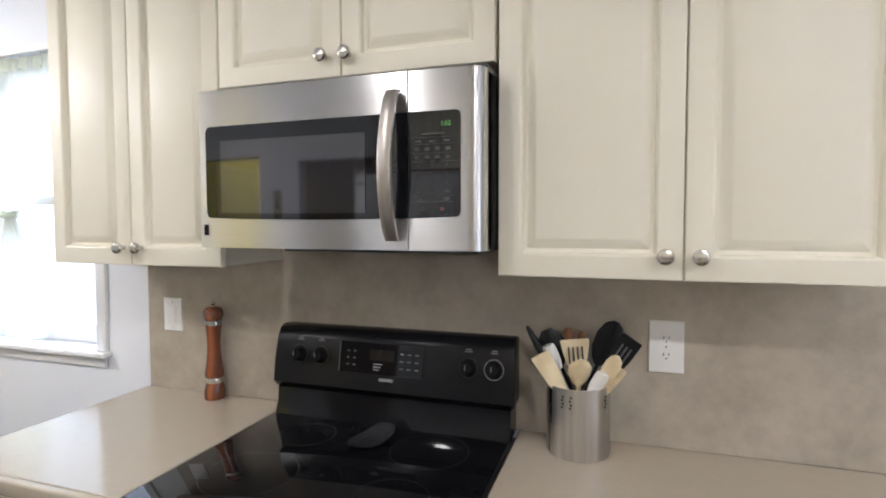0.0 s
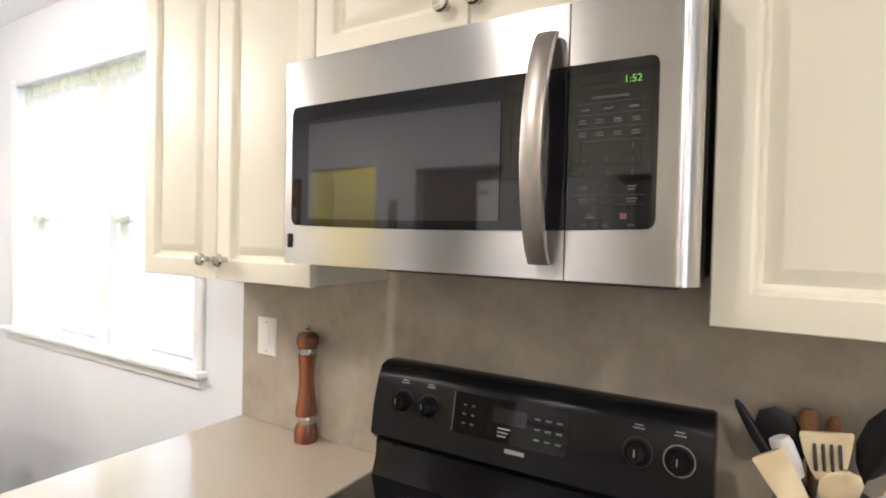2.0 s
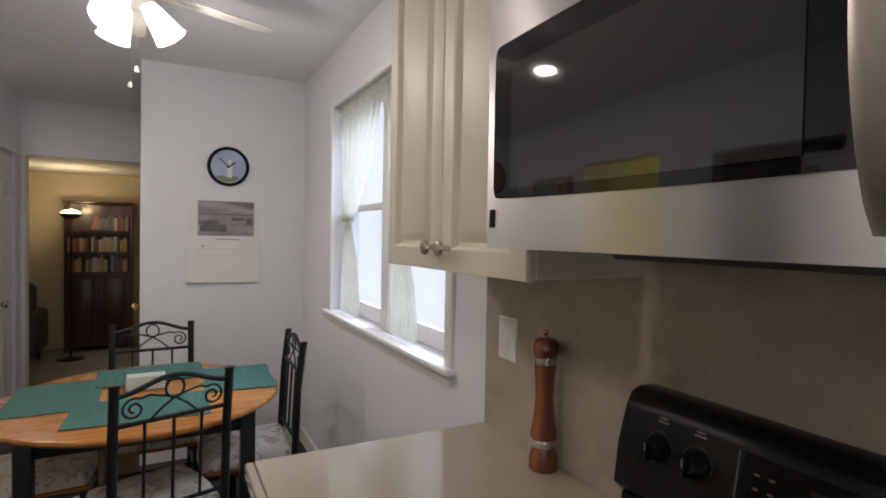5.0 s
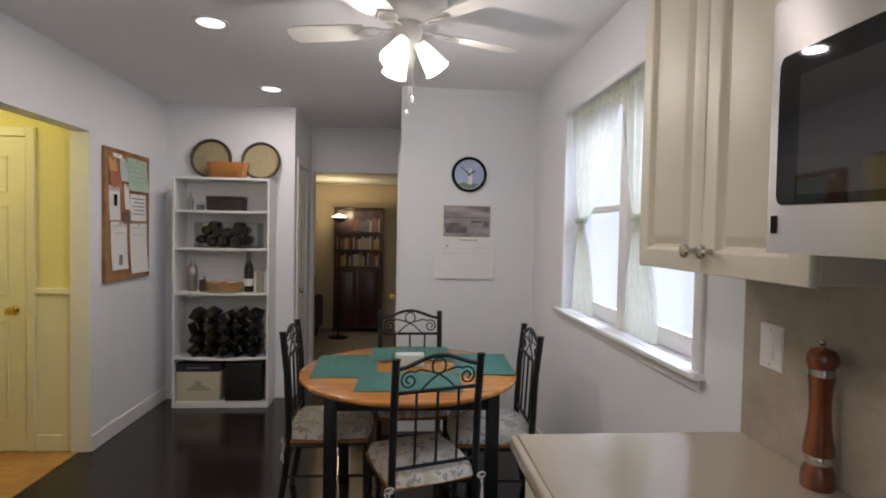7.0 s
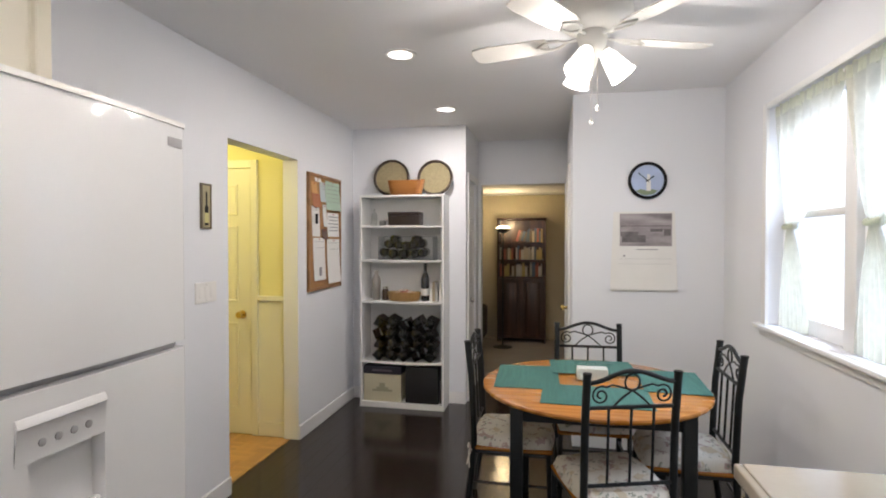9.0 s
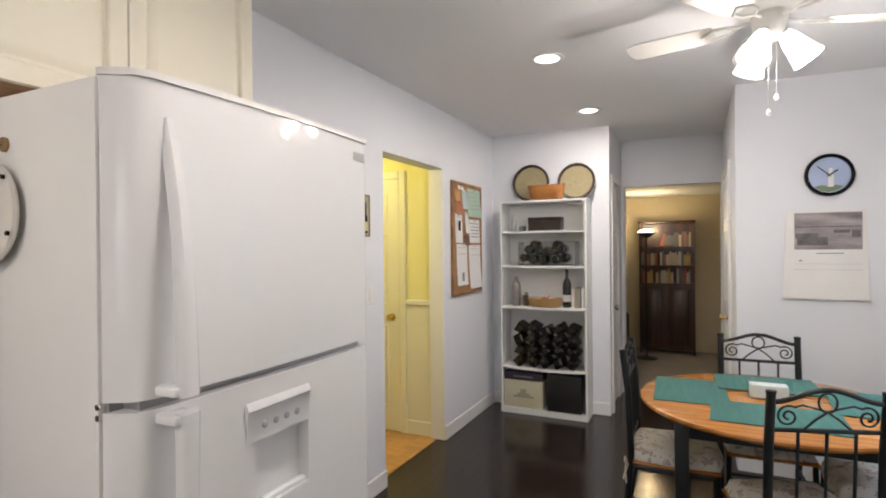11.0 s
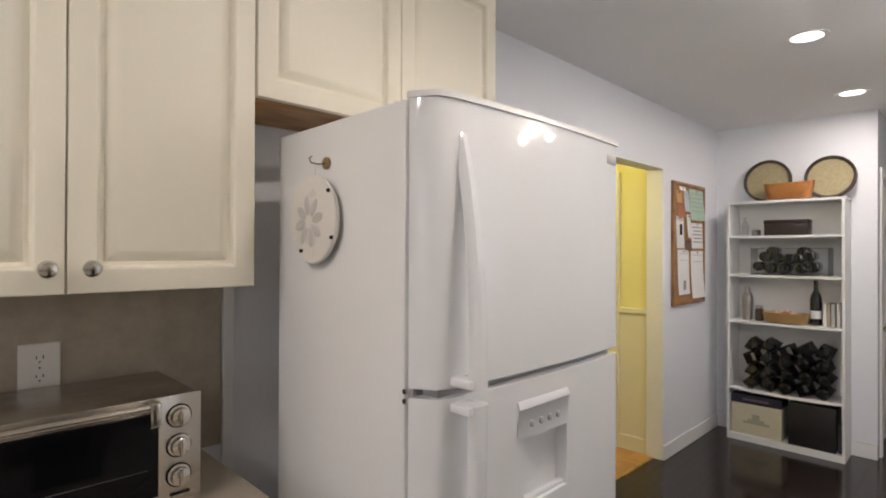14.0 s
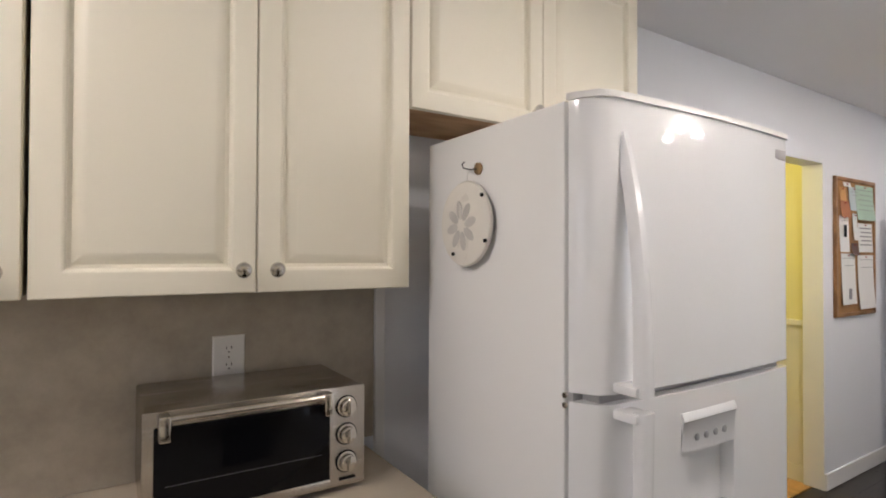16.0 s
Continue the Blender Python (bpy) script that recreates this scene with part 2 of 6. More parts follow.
def box(x0, x1, y0, y1, z0, z1, bevel=0.0, seg=2, bm=None):
    own = bmesh.new()
    bmesh.ops.create_cube(own, size=1, matrix=Matrix.LocRotScale(((x0 + x1) / 2, (y0 + y1) / 2, (z0 + z1) / 2), None, (abs(x1 - x0), abs(y1 - y0), abs(z1 - z0))))
    if bevel:
        bmesh.ops.bevel(own, geom=own.edges[:], offset=bevel, segments=seg, affect="EDGES", profile=0.5)
    return join(bm, own)


def join(bm, own):
    if bm is None:
        return own
    me = bpy.data.meshes.new("tmp")
    own.to_mesh(me)
    own.free()
    bm.from_mesh(me)
    bpy.data.meshes.remove(me)
    return bm


def cyl(a, b, r0, r1=None, seg=20, bm=None):
    a, b = Vector(a), Vector(b)
    own = bmesh.new()
    d = b - a
    m = Matrix.Translation((a + b) / 2) @ d.to_track_quat("Z", "Y").to_matrix().to_4x4()
    bmesh.ops.create_cone(own, cap_ends=True, segments=seg, radius1=r0, radius2=r0 if r1 is None else r1, depth=d.length, matrix=m)
    return join(bm, own)


def lathe(profile, at=(0, 0, 0), seg=28, m=None, bm=None):
    own = bmesh.new()
    rings = []
    for r, z in profile:
        if r < 1e-5:
            rings.append([own.verts.new((0, 0, z))])
        else:
            rings.append([own.verts.new((r * math.cos(i * math.tau / seg), r * math.sin(i * math.tau / seg), z)) for i in range(seg)])
    for p, q in zip(rings, rings[1:]):
        for i in range(seg):
            j = (i + 1) % seg
            vs = []
            for v in (p[i % len(p)], p[j % len(p)], q[j % len(q)], q[i % len(q)]):
                if v not in vs:
                    vs.append(v)
            if len(vs) > 2:
                own.faces.new(vs)
    bmesh.ops.transform(own, matrix=(Matrix.Translation(at) @ (m or Matrix.Identity(4))), verts=own.verts)
    return join(bm, own)


def tube(pts, r, seg=8, bm=None, closed=False):
    own = bmesh.new()
    pts = [Vector(p) for p in pts]
    n = len(pts)
    rings, ref = [], None
    for i, p in enumerate(pts):
        if closed:
            t = pts[(i + 1) % n] - pts[i - 1]
        else:
            t = pts[min(i + 1, n - 1)] - pts[max(i - 1, 0)]
        t.normalize()
        if ref is None:
            ref = t.orthogonal().normalized()
        ref = (ref - t * ref.dot(t)).normalized()
        side = t.cross(ref)
        rr = r[i] if isinstance(r, (list, tuple)) else r
        rings.append([own.verts.new(p + rr * (math.cos(k * math.tau / seg) * ref + math.sin(k * math.tau / seg) * side)) for k in range(seg)])
    for a in range(n if closed else n - 1):
        p, q = rings[a], rings[(a + 1) % n]
        for k in range(seg):
            own.faces.new((p[k], p[(k + 1) % seg], q[(k + 1) % seg], q[k]))
    if not closed:
        own.faces.new(rings[0]), own.faces.new(rings[-1])
    return join(bm, own)


def rings_panel(u0, u1, v0, v1, steps, frame_m, bm=None, solid=True):
    """Concentric rectangles (inset, depth) joined into a moulded panel; u, v lie in the plane, depth along its normal; frame_m places it."""
    own = bmesh.new()
    loops = []
    for inset, d in steps:
        loops.append([own.verts.new((u, v, d)) for u, v in ((u0 + inset, v0 + inset), (u1 - inset, v0 + inset), (u1 - inset, v1 - inset), (u0 + inset, v1 - inset))])
    for p, q in zip(loops, loops[1:]):
        for i in range(4):
            j = (i + 1) % 4
            own.faces.new((p[i], p[j], q[j], q[i]))
    own.faces.new(loops[-1])
    if solid:
        own.faces.new(loops[0][::-1])
    bmesh.ops.transform(own, matrix=frame_m, verts=own.verts)
    return join(bm, own)


def plane_frame(face, value):
    """Maps (u, v, depth) to the world: face '-y' looks towards -y, u along x, v up; 'x' looks towards +x, u along y."""
    o = {"-y": ((1, 0, 0), (0, 0, 1), (0, -1, 0), (0, value, 0)), "+y": ((1, 0, 0), (0, 0, 1), (0, 1, 0), (0, value, 0)),
         "+x": ((0, 1, 0), (0, 0, 1), (1, 0, 0), (value, 0, 0)), "-x": ((0, 1, 0), (0, 0, 1), (-1, 0, 0), (value, 0, 0))}[face]
    m = Matrix.Identity(4)
    for c in range(4):
        for r in range(3):
            m[r][c] = o[c][r]
    return m


# ---- setting ----
N, S, XE = 1.73, -1.268, 2.2
XC, XP, PY, CY, XH = -4.163, -4.975, -0.189, 0.725, -5.80
DX0, DX1, DZ = -3.862, -3.00, 2.086
PX0, PX1 = -2.555, -1.74
WX0, WX1, WZ0, WZ1 = -3.42, -1.97, 1.03, 2.205

bm = box(XC - 0.12, WX0, N, N + 0.16, 0, CEILZ)
box(WX1, XE, N, N + 0.16, 0, CEILZ, bm=bm), box(WX0, WX1, N, N + 0.16, 0, WZ0, bm=bm), box(WX0, WX1, N, N + 0.16, WZ1, CEILZ, bm=bm)
structure("wall_north", bm, WALL, "white painted plaster wall with a double window opening")
bm = box(XP - 0.12, DX0, S - 0.12, S, 0, CEILZ)
box(DX1, PX0, S - 0.12, S, 0, CEILZ, bm=bm), box(DX0, DX1, S - 0.12, S, DZ, CEILZ, bm=bm)
box(PX1, XE, S - 0.12, S, 0, CEILZ, bm=bm), box(PX0, PX1, S - 0.12, S, 2.03, CEILZ, bm=bm)
structure("wall_south", bm, WALL, "white painted plaster wall with two plain doorways")
# Opening for the assumed window in the unseen end wall.
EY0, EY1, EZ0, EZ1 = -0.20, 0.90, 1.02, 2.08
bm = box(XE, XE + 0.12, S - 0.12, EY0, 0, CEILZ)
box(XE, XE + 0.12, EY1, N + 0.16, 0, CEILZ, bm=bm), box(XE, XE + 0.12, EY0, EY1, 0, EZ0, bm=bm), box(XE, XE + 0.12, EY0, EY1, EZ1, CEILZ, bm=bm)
structure("wall_east", bm, WALL, "plain white unseen wall with an assumed window, closing the kitchen")
structure("wall_clock", box(XC - 0.12, XC, CY, N, 0, CEILZ), WALL, "white painted wall carrying clock and calendar")
bm = box(XH - 0.12, XC - 0.12, CY, CY + 0.12, 0, CEILZ)
structure("wall_hall_north", bm, WALL, "white painted wall of the short hall")
structure("wall_shelf", box(XP - 0.12, XP, S, PY, 0, CEILZ), WALL, "white painted wall behind the bookcase")
bm = box(XH, -5.62, PY - 0.12, PY, 0, CEILZ)
box(-5.12, XP - 0.12, PY - 0.12, PY, 0, CEILZ, bm=bm), box(-5.62, -5.12, PY - 0.12, PY, 2.06, CEILZ, bm=bm)
structure("wall_hall_south", bm, WALL, "white painted hall wall with a door")
bm = box(XH - 0.12, XH, PY - 0.12, CY, 2.075, CEILZ)
box(XH - 0.12, XH, PY - 1.2, PY + 0.03, 0, 2.075, bm=bm), box(XH - 0.12, XH, CY - 0.02, CY + 0.9, 0, 2.075, bm=bm)
structure("wall_hall_end", bm, WALL, "white wall with an opening into the far room")
structure("ceiling", box(XH - 0.12, XE + 0.12, S - 0.12, N + 0.16, CEILZ, CEILZ + 0.1), CEIL, "flat white painted ceiling")
floor = structure("floor", box(XH - 0.06, XE, S - 0.06, N, -0.08, -0.0055), BLACKFLOOR, "glossy very dark wood floor")
structure("floor_far_room", box(-9.2, XH - 0.06, -3.0, 1.72, -0.08, 0.0), CARPET, "grey carpet of the far room")
bm = box(-8.42, -8.3, -3.0, 1.72, 0, 2.17)
box(-9.2, XH - 0.12, 1.62, 1.72, 0, 2.17, bm=bm), box(-9.2, XH - 0.12, -3.0, -2.9, 0, 2.17, bm=bm)
box(XH - 0.16, XH - 0.125, CY + 0.02, 1.62, 0, 2.17, bm=bm), box(XH - 0.16, XH - 0.125, -2.9, PY, 0, 2.17, bm=bm)
structure("wall_far_room", bm, FARWALL, "tan painted walls of the far room")
structure("ceiling_far_room", box(-8.42, XH - 0.125, -3.0, 1.72, 2.17, 2.25), CEIL, "pale ceiling of the far room")
# side room behind the doorway
side_floor = structure("floor_side_room", box(-4.0, -2.7, -3.6, S - 0.06, -0.08, -0.0065), PARQUET, "honey coloured parquet floor")
bm = box(-3.99, -3.89, -3.6, S - 0.12, 0, 2.5)
box(-2.77, -2.69, -3.6, S - 0.12, 0, 2.5, bm=bm), box(-3.89, -2.77, -3.6, -3.5, 0, 2.5, bm=bm)
structure("wall_side_room", bm, YELLOW, "yellow painted walls of the side room")
structure("ceiling_side_room", box(-3.99, -2.69, -3.6, S - 0.12, 2.5, 2.55), YELLOW, "yellow painted ceiling of the side room")
# dim passage behind the second doorway
bm = box(-2.68, -2.60, -2.5, S - 0.12, 0, 2.3)
box(-1.60, -1.52, -2.5, S - 0.12, 0, 2.3, bm=bm), box(-2.60, -1.60, -2.5, -2.42, 0, 2.3, bm=bm)
structure("wall_passage", bm, FARWALL, "tan painted walls of a dim passage")
structure("ceiling_passage", box(-2.68, -1.52, -2.5, S - 0.12, 2.3, 2.36), CEIL, "pale ceiling of the dim passage")
structure("floor_passage", box(-2.68, -1.52, -2.5, S - 0.06, -0.08, -0.002), BLACKFLOOR, "very dark wood floor of the passage")
structure("backdrop", box(-70, 12, 9.0, 9.02, -6, 12), OUTSIDE, "overexposed white daylight outside the window")

# ---- kitchen, range side ----
DOOR_STEPS = [(0, -0.019), (0, -0.005), (0.002, -0.0015), (0.006, 0), (0.050, 0), (0.054, -0.003), (0.058, -0.0145), (0.066, -0.0165), (0.087, -0.002), (0.090, -0.001)]


def knob(parent, x, y, z, way):
    m = Matrix.Rotation(radians(90 if way < 0 else -90), 4, "X")
    return part("knob", lathe([(0, 0), (0.0075, 0), (0.006, 0.012), (0.008, 0.016), (0.016, 0.020), (0.0175, 0.026), (0.015, 0.031), (0.008, 0.0335), (0, 0.034)], (x, y, z), 20, m), NICKEL, parent, "satin nickel knob")


def wall_cabinet(x0, x1, z0, z1, yface, yback, split, knobs, label, group):
    """yface: the doors' front; yback: the wall."""
    way = -1 if yface < yback else 1
    c = thing("wall_cabinet", ((x0 + x1) / 2, yback, z0), label, "cabinet", group)
    yb = yface - way * 0.020
    part("body", box(x0, x1, min(yb, yback - way * -0.002), max(yb, yback - way * -0.002), z0 + 0.004, z1, 0.0015, 1), CABSIDE, c)
    fm = plane_frame("-y" if way < 0 else "+y", yface)
    for (a, b), k in zip(split, knobs):
        d = part("door", rings_panel(a + 0.0015, b - 0.0015, z0, z1 - 0.01, DOOR_STEPS, fm), CABINET, c, "raised panel door", smooth=30)
        if k is not None:
            knob(d, k, yface, z0 + 0.052, way)
    return c


UF, ZU = 1.431, 1.394
wall_cabinet(-1.785, -1.128, ZU, 2.47, UF, N, [(-1.785, -1.459), (-1.459, -1.128)], [-1.488, -1.418], "cream raised panel wall cabinet beside the window", "upper cabinets")
wall_cabinet(-1.126, -0.340, 1.893, 2.47, UF, N, [(-1.126, -0.742), (-0.742, -0.340)], [-0.788, -0.720], "short cream wall cabinet above the microwave", "upper cabinets")
wall_cabinet(-0.334, 0.470, ZU, 2.47, UF, N, [(-0.334, 0.068), (0.068, 0.470)], [0.030, 0.098], "cream raised panel wall cabinet above the utensil crock", "upper cabinets")
structure("trim_cabinet_top", box(-1.79, 0.475, UF + 0.01, N, 2.472, CEILZ - 0.002), CABSIDE, "cream filler between cabinets and ceiling")


def base_cabinet(x0, x1, yface, yback, label, n=2):
    way = -1 if yface < yback else 1
    c = thing("base_cabinet", ((x0 + x1) / 2, yback, 0), label, "cabinet", "base cabinets")
    yb = yface - way * 0.02
    part("body", box(x0, x1, min(yb, yback), max(yb, yback), 0.1, 0.872, 0.001, 1), CABSIDE, c)
    part("toe_kick", box(x0, x1, min(yb - way * 0.06, yback), max(yb - way * 0.06, yback), 0, 0.1), CABSIDE, c)
    fm = plane_frame("-y" if way < 0 else "+y", yface)
    w = (x1 - x0) / n
    for i in range(n):
        d = part("door", rings_panel(x0 + i * w + 0.002, x0 + (i + 1) * w - 0.002, 0.105, 0.70, DOOR_STEPS, fm), CABINET, c, smooth=30)
        knob(d, x0 + i * w + (w - 0.04 if i % 2 == 0 else 0.04), yface, 0.64, way)
        part("drawer", rings_panel(x0 + i * w + 0.002, x0 + (i + 1) * w - 0.002, 0.712, 0.868, [(0, -0.019), (0, -0.004), (0.004, 0), (0.03, 0), (0.034, -0.003)], fm), CABINET, c, smooth=30)
    return c


base_cabinet(-1.70, -1.106, 1.085, N, "cream base cabinet at the counter's end")
base_cabinet(-0.328, 0.47, 1.085, N, "cream base cabinet beside the range")
base_cabinet(0.47, 1.30, 1.085, N, "cream base cabinet under the counter")


def countertop(x0, x1, y0, y1, label):
    c = thing("countertop", ((x0 + x1) / 2, (y0 + y1) / 2, 0.874), label, "countertop", "countertops")
    front = y0 if y0 > 0 else y1
    back = y1 if y0 > 0 else y0
    lip = front + (0.022 if y0 > 0 else -0.022)
    part("slab", box(x0, x1, min(lip, back), max(lip, back), 0.884, 0.915, 0.002, 1), COUNTER, c)
    own = box(x0, x1, min(front, lip), max(front, lip), 0.874, 0.9152, 0.007, 3)
    part("edge_band", own, COUNTER, c, "rounded front edge")
    return c


countertop(-1.722, -1.104, 1.043, N - 0.001, "cream stone-look countertop with a rounded edge")
countertop(-0.331, XE - 0.002, 1.043, N - 0.001, "cream stone-look countertop holding a utensil crock")
structure("trim_backsplash_north", box(-1.716, XE - 0.01, N - 0.008, N - 0.0005, 0.916, 1.60, 0.001, 1), SPLASH, "taupe stone-look backsplash panel")


def microwave():
    t = thing("microwave", (-0.72, N, 1.43), "stainless over-range microwave with a dark glass door", "microwave")
    x0, x1, z0, z1, yf = -1.100, -0.340, 1.456, 1.858, 1.333
    part("body", box(x0 + 0.006, x1 - 0.002, yf + 0.045, N - 0.01, z0 + 0.004, 1.872, 0.004), DARKGREY, t)
    part("underside", box(x0 + 0.20, x1 - 0.03, yf + 0.07, N - 0.05, z0 - 0.010, z0 + 0.002, 0.003), DARKGREY, t, "dark grey vent panel beneath")

    def bow(x):
        u = (x - x0) / (x1 - x0)
        y = yf - 0.005 * (1 - (2 * u - 1) ** 2) - 0.003
        if x > x1 - 0.030:
            y += 0.026 * ((x - (x1 - 0.030)) / 0.030) ** 2.2
        return y

    def face(a, b, c, d, proud, thick, n=24, left=0.0, right=0.0, sag=0.0):
        own = bmesh.new()
        g = []
        for i in range(n + 1):
            x = a + (b - a) * i / n
            cut = 0.0001
            if left and x - a < left:
                cut += left - math.sqrt(max(0, left ** 2 - (left - (x - a)) ** 2))
            if right and b - x < right:
                cut += right - math.sqrt(max(0, right ** 2 - (right - (b - x)) ** 2))
            y = bow(x) - proud
            low = c + cut - sag * (1 - (2 * (x - x0) / (x1 - x0) - 1) ** 2)
            g.append([own.verts.new((x, y, low)), own.verts.new((x, y, d - cut)), own.verts.new((x, y + thick, d - cut)), own.verts.new((x, y + thick, low))])
        for p, q in zip(g, g[1:]):
            for k in range(4):
                own.faces.new((p[k], p[(k + 1) % 4], q[(k + 1) % 4], q[k]))
        own.faces.new(g[0]), own.faces.new(g[-1][::-1])
        return own

    xs = -0.5165
    door = part("door", face(x0, xs - 0.0012, z0, z1, 0, 0.042), STEEL, t, "brushed stainless door")
    part("door_glass", face(x0 + 0.020, xs - 0.0012, z0 + 0.078, z1 - 0.092, 0.0016, 0.006, 120, left=0.014, sag=0.007), MWGLASS, door, "dark tinted glass window")
    part("inner_window", face(x0 + 0.068, xs - 0.105, z0 + 0.092, z1 - 0.130, 0.0032, 0.002, 120, sag=0.006), mat("mesh_window", (0.026, 0.025, 0.028), 0.045, vary=0.0, rvary=0.0, spec=1.0), door, "slightly paler mesh window")
    panel = part("control_side", face(xs + 0.0012, x1, z0, z1, 0, 0.042), STEEL, t, "brushed stainless control side")
    pad = part("control_panel", face(xs + 0.0012, x1 - 0.053, z0 + 0.078, z1 - 0.092, 0.0016, 0.006, 60, right=0.012, sag=0.007), MWGLASS, panel, "black glass control panel")
    part("corner_strip", box(x1 - 0.010, x1, yf + 0.026, yf + 0.096, z0, z1, 0.003), STEEL, t, "steel side of the case")
    pts = []
    for i in range(17):
        u = i / 16
        z = z0 + 0.022 + u * (z1 - z0 - 0.066)
        pts.append((xs - 0.033 + 0.004 * u, bow(xs) - 0.014 - 0.047 * math.sin(u * math.pi) ** 0.7, z))
    own = bmesh.new()
    g = []
    for x, y, z in pts:
        g.append([own.verts.new((x + dx, y + dy, z)) for dx, dy in ((-0.017, 0.002), (-0.0155, -0.005), (-0.009, -0.0085), (0.009, -0.0085), (0.0155, -0.005), (0.017, 0.002), (0.013, 0.007), (-0.013, 0.007))])
    for p, q in zip(g, g[1:]):
        for k in range(8):
            own.faces.new((p[k], p[(k + 1) % 8], q[(k + 1) % 8], q[k]))
    own.faces.new(g[0]), own.faces.new(g[-1])
    part("handle", own, STEELD, door, "bowed satin stainless handle")
    part("badge", box(x0 + 0.010, x0 + 0.024, bow(x0 + 0.024) - 0.0012, yf + 0.01, z0 + 0.032, z0 + 0.060), BLACKPLASTIC, door, "small dark badge")
    return t, pad, bow, xs, x1, z0, z1


MW, MW_PAD, mw_bow, MWS, MWX1, MWZ0, MWZ1 = microwave()


def kitchen_range():
    t = thing("range", (-0.717, 1.4, 0), "black freestanding electric range with a glass cooktop", "stove")
    x0, x1, yb, yf = -1.098, -0.336, N - 0.012, 1.065
    part("body", box(x0 + 0.002, x1 - 0.002, yf + 0.03, yb, 0.05, 0.895, 0.004), BLACKENAMEL, t)
    part("foot_plinth", box(x0 + 0.02, x1 - 0.02, yf + 0.07, yb - 0.02, 0, 0.05), BLACKPLASTIC, t)
    top = part("cooktop", box(x0, x1, yf, yb - 0.06, 0.896, 0.918, 0.007, 3), BLACKGLASS, t, "glossy black glass cooktop")
    for cx, cy, r in ((-0.90, 1.25, 0.115), (-0.53, 1.25, 0.085), (-0.90, 1.50, 0.08), (-0.53, 1.50, 0.105)):
        part("burner_ring", tube([(cx + r * math.cos(a * math.tau / 48), cy + r * math.sin(a * math.tau / 48), 0.9180) for a in range(48)], 0.0004, 6, closed=True), BURNER, top, "thin grey burner ring")
    d = part("oven_door", box(x0 + 0.004, x1 - 0.004, yf - 0.012, yf + 0.03, 0.24, 0.80, 0.008), BLACKENAMEL, t)
    part("oven_window", box(x0 + 0.12, x1 - 0.12, yf - 0.0145, yf - 0.01, 0.36, 0.66, 0.002), BLACKGLASS, d)
    part("oven_handle", tube([(x0 + 0.06, yf - 0.01, 0.745), (x0 + 0.06, yf - 0.05, 0.745), (x1 - 0.06, yf - 0.05, 0.745), (x1 - 0.06, yf - 0.01, 0.745)], 0.011, 10), BLACKPLASTIC, d)
    part("drawer", box(x0 + 0.004, x1 - 0.004, yf - 0.006, yf + 0.03, 0.06, 0.225, 0.006), BLACKENAMEL, t)
    # back guard: a lower riser, then the slanted control console
    own = bmesh.new()
    prof = [(yb - 0.100, 0.916), (yb - 0.085, 0.955), (yb - 0.082, 1.000), (yb - 0.050, 1.012), (yb, 1.012), (yb, 0.916)]
    extrude_profile(own, prof, x0 + 0.006, x1 - 0.004)
    part("riser", own, BLACKENAMEL, t, "black curved riser behind the cooktop", smooth=35)
    own = bmesh.new()
    prof = [(yb - 0.082, 1.004), (yb - 0.098, 1.020), (yb - 0.084, 1.09), (yb - 0.070, 1.160), (yb - 0.056, 1.186), (yb - 0.036, 1.195), (yb, 1.193), (yb, 1.006)]
    extrude_profile(own, prof, x0 - 0.004, x1 + 0.006, bevel=0.008)
    console = part("console", own, BLACKPLASTIC, t, "black sloped control console", smooth=35)
    return t, console, yb


def extrude_profile(own, prof, x0, x1, bevel=0.0):
    a, b = [own.verts.new((x0, y, z)) for y, z in prof], [own.verts.new((x1, y, z)) for y, z in prof]
    n = len(prof)
    own.faces.new(a), own.faces.new(b[::-1])
    for i in range(n):
        own.faces.new((a[i], b[i], b[(i + 1) % n], a[(i + 1) % n]))
    if bevel:
        ends = [e for e in own.edges if abs(e.verts[0].co.x - e.verts[1].co.x) < 1e-6]
        bmesh.ops.bevel(own, geom=ends, offset=bevel, segments=2, affect="EDGES", profile=0.5)


RANGE, CONSOLE, RYB = kitchen_range()

# ---- kitchen, refrigerator side ----
SF, ZS = -0.967, 1.400
wall_cabinet(-0.684, 0.128, ZS, 2.47, SF, S, [(-0.684, -0.287), (-0.287, 0.128)], [-0.327, -0.253], "cream raised panel wall cabinet above the toaster oven", "upper cabinets")
wall_cabinet(0.136, 0.95, ZS, 2.47, SF, S, [(0.136, 0.543), (0.543, 0.95)], [0.176, 0.583], "cream raised panel wall cabinet next along the wall", "upper cabinets")
FCAB = wall_cabinet(-1.635, -0.686, 1.886, 2.47, SF, S, [(-1.166, -0.686), (-1.635, -1.166)], [-1.128, -1.204], "short cream wall cabinet above the refrigerator", "upper cabinets")
part("underside", box(-1.63, -0.70, S + 0.005, SF - 0.022, 1.886, 1.8895), RAWWOOD, FCAB, "bare wood underside")
structure("trim_cabinet_top_south", box(-1.635, 0.95, S, SF - 0.012, 2.472, CEILZ - 0.002), CABSIDE, "cream filler between cabinets and ceiling")
base_cabinet(-0.64, 0.30, -0.665, S, "cream base cabinet under the toaster oven")
base_cabinet(0.30, 1.25, -0.665, S, "cream base cabinet under the counter")
countertop(-0.662, XE - 0.002, S + 0.001, -0.625, "cream stone-look countertop with a toaster oven")
structure("trim_backsplash_south", box(-0.716, XE - 0.01, S + 0.0005, S + 0.008, 0.916, 1.60, 0.001, 1), SPLASH, "taupe stone-look backsplash panel")
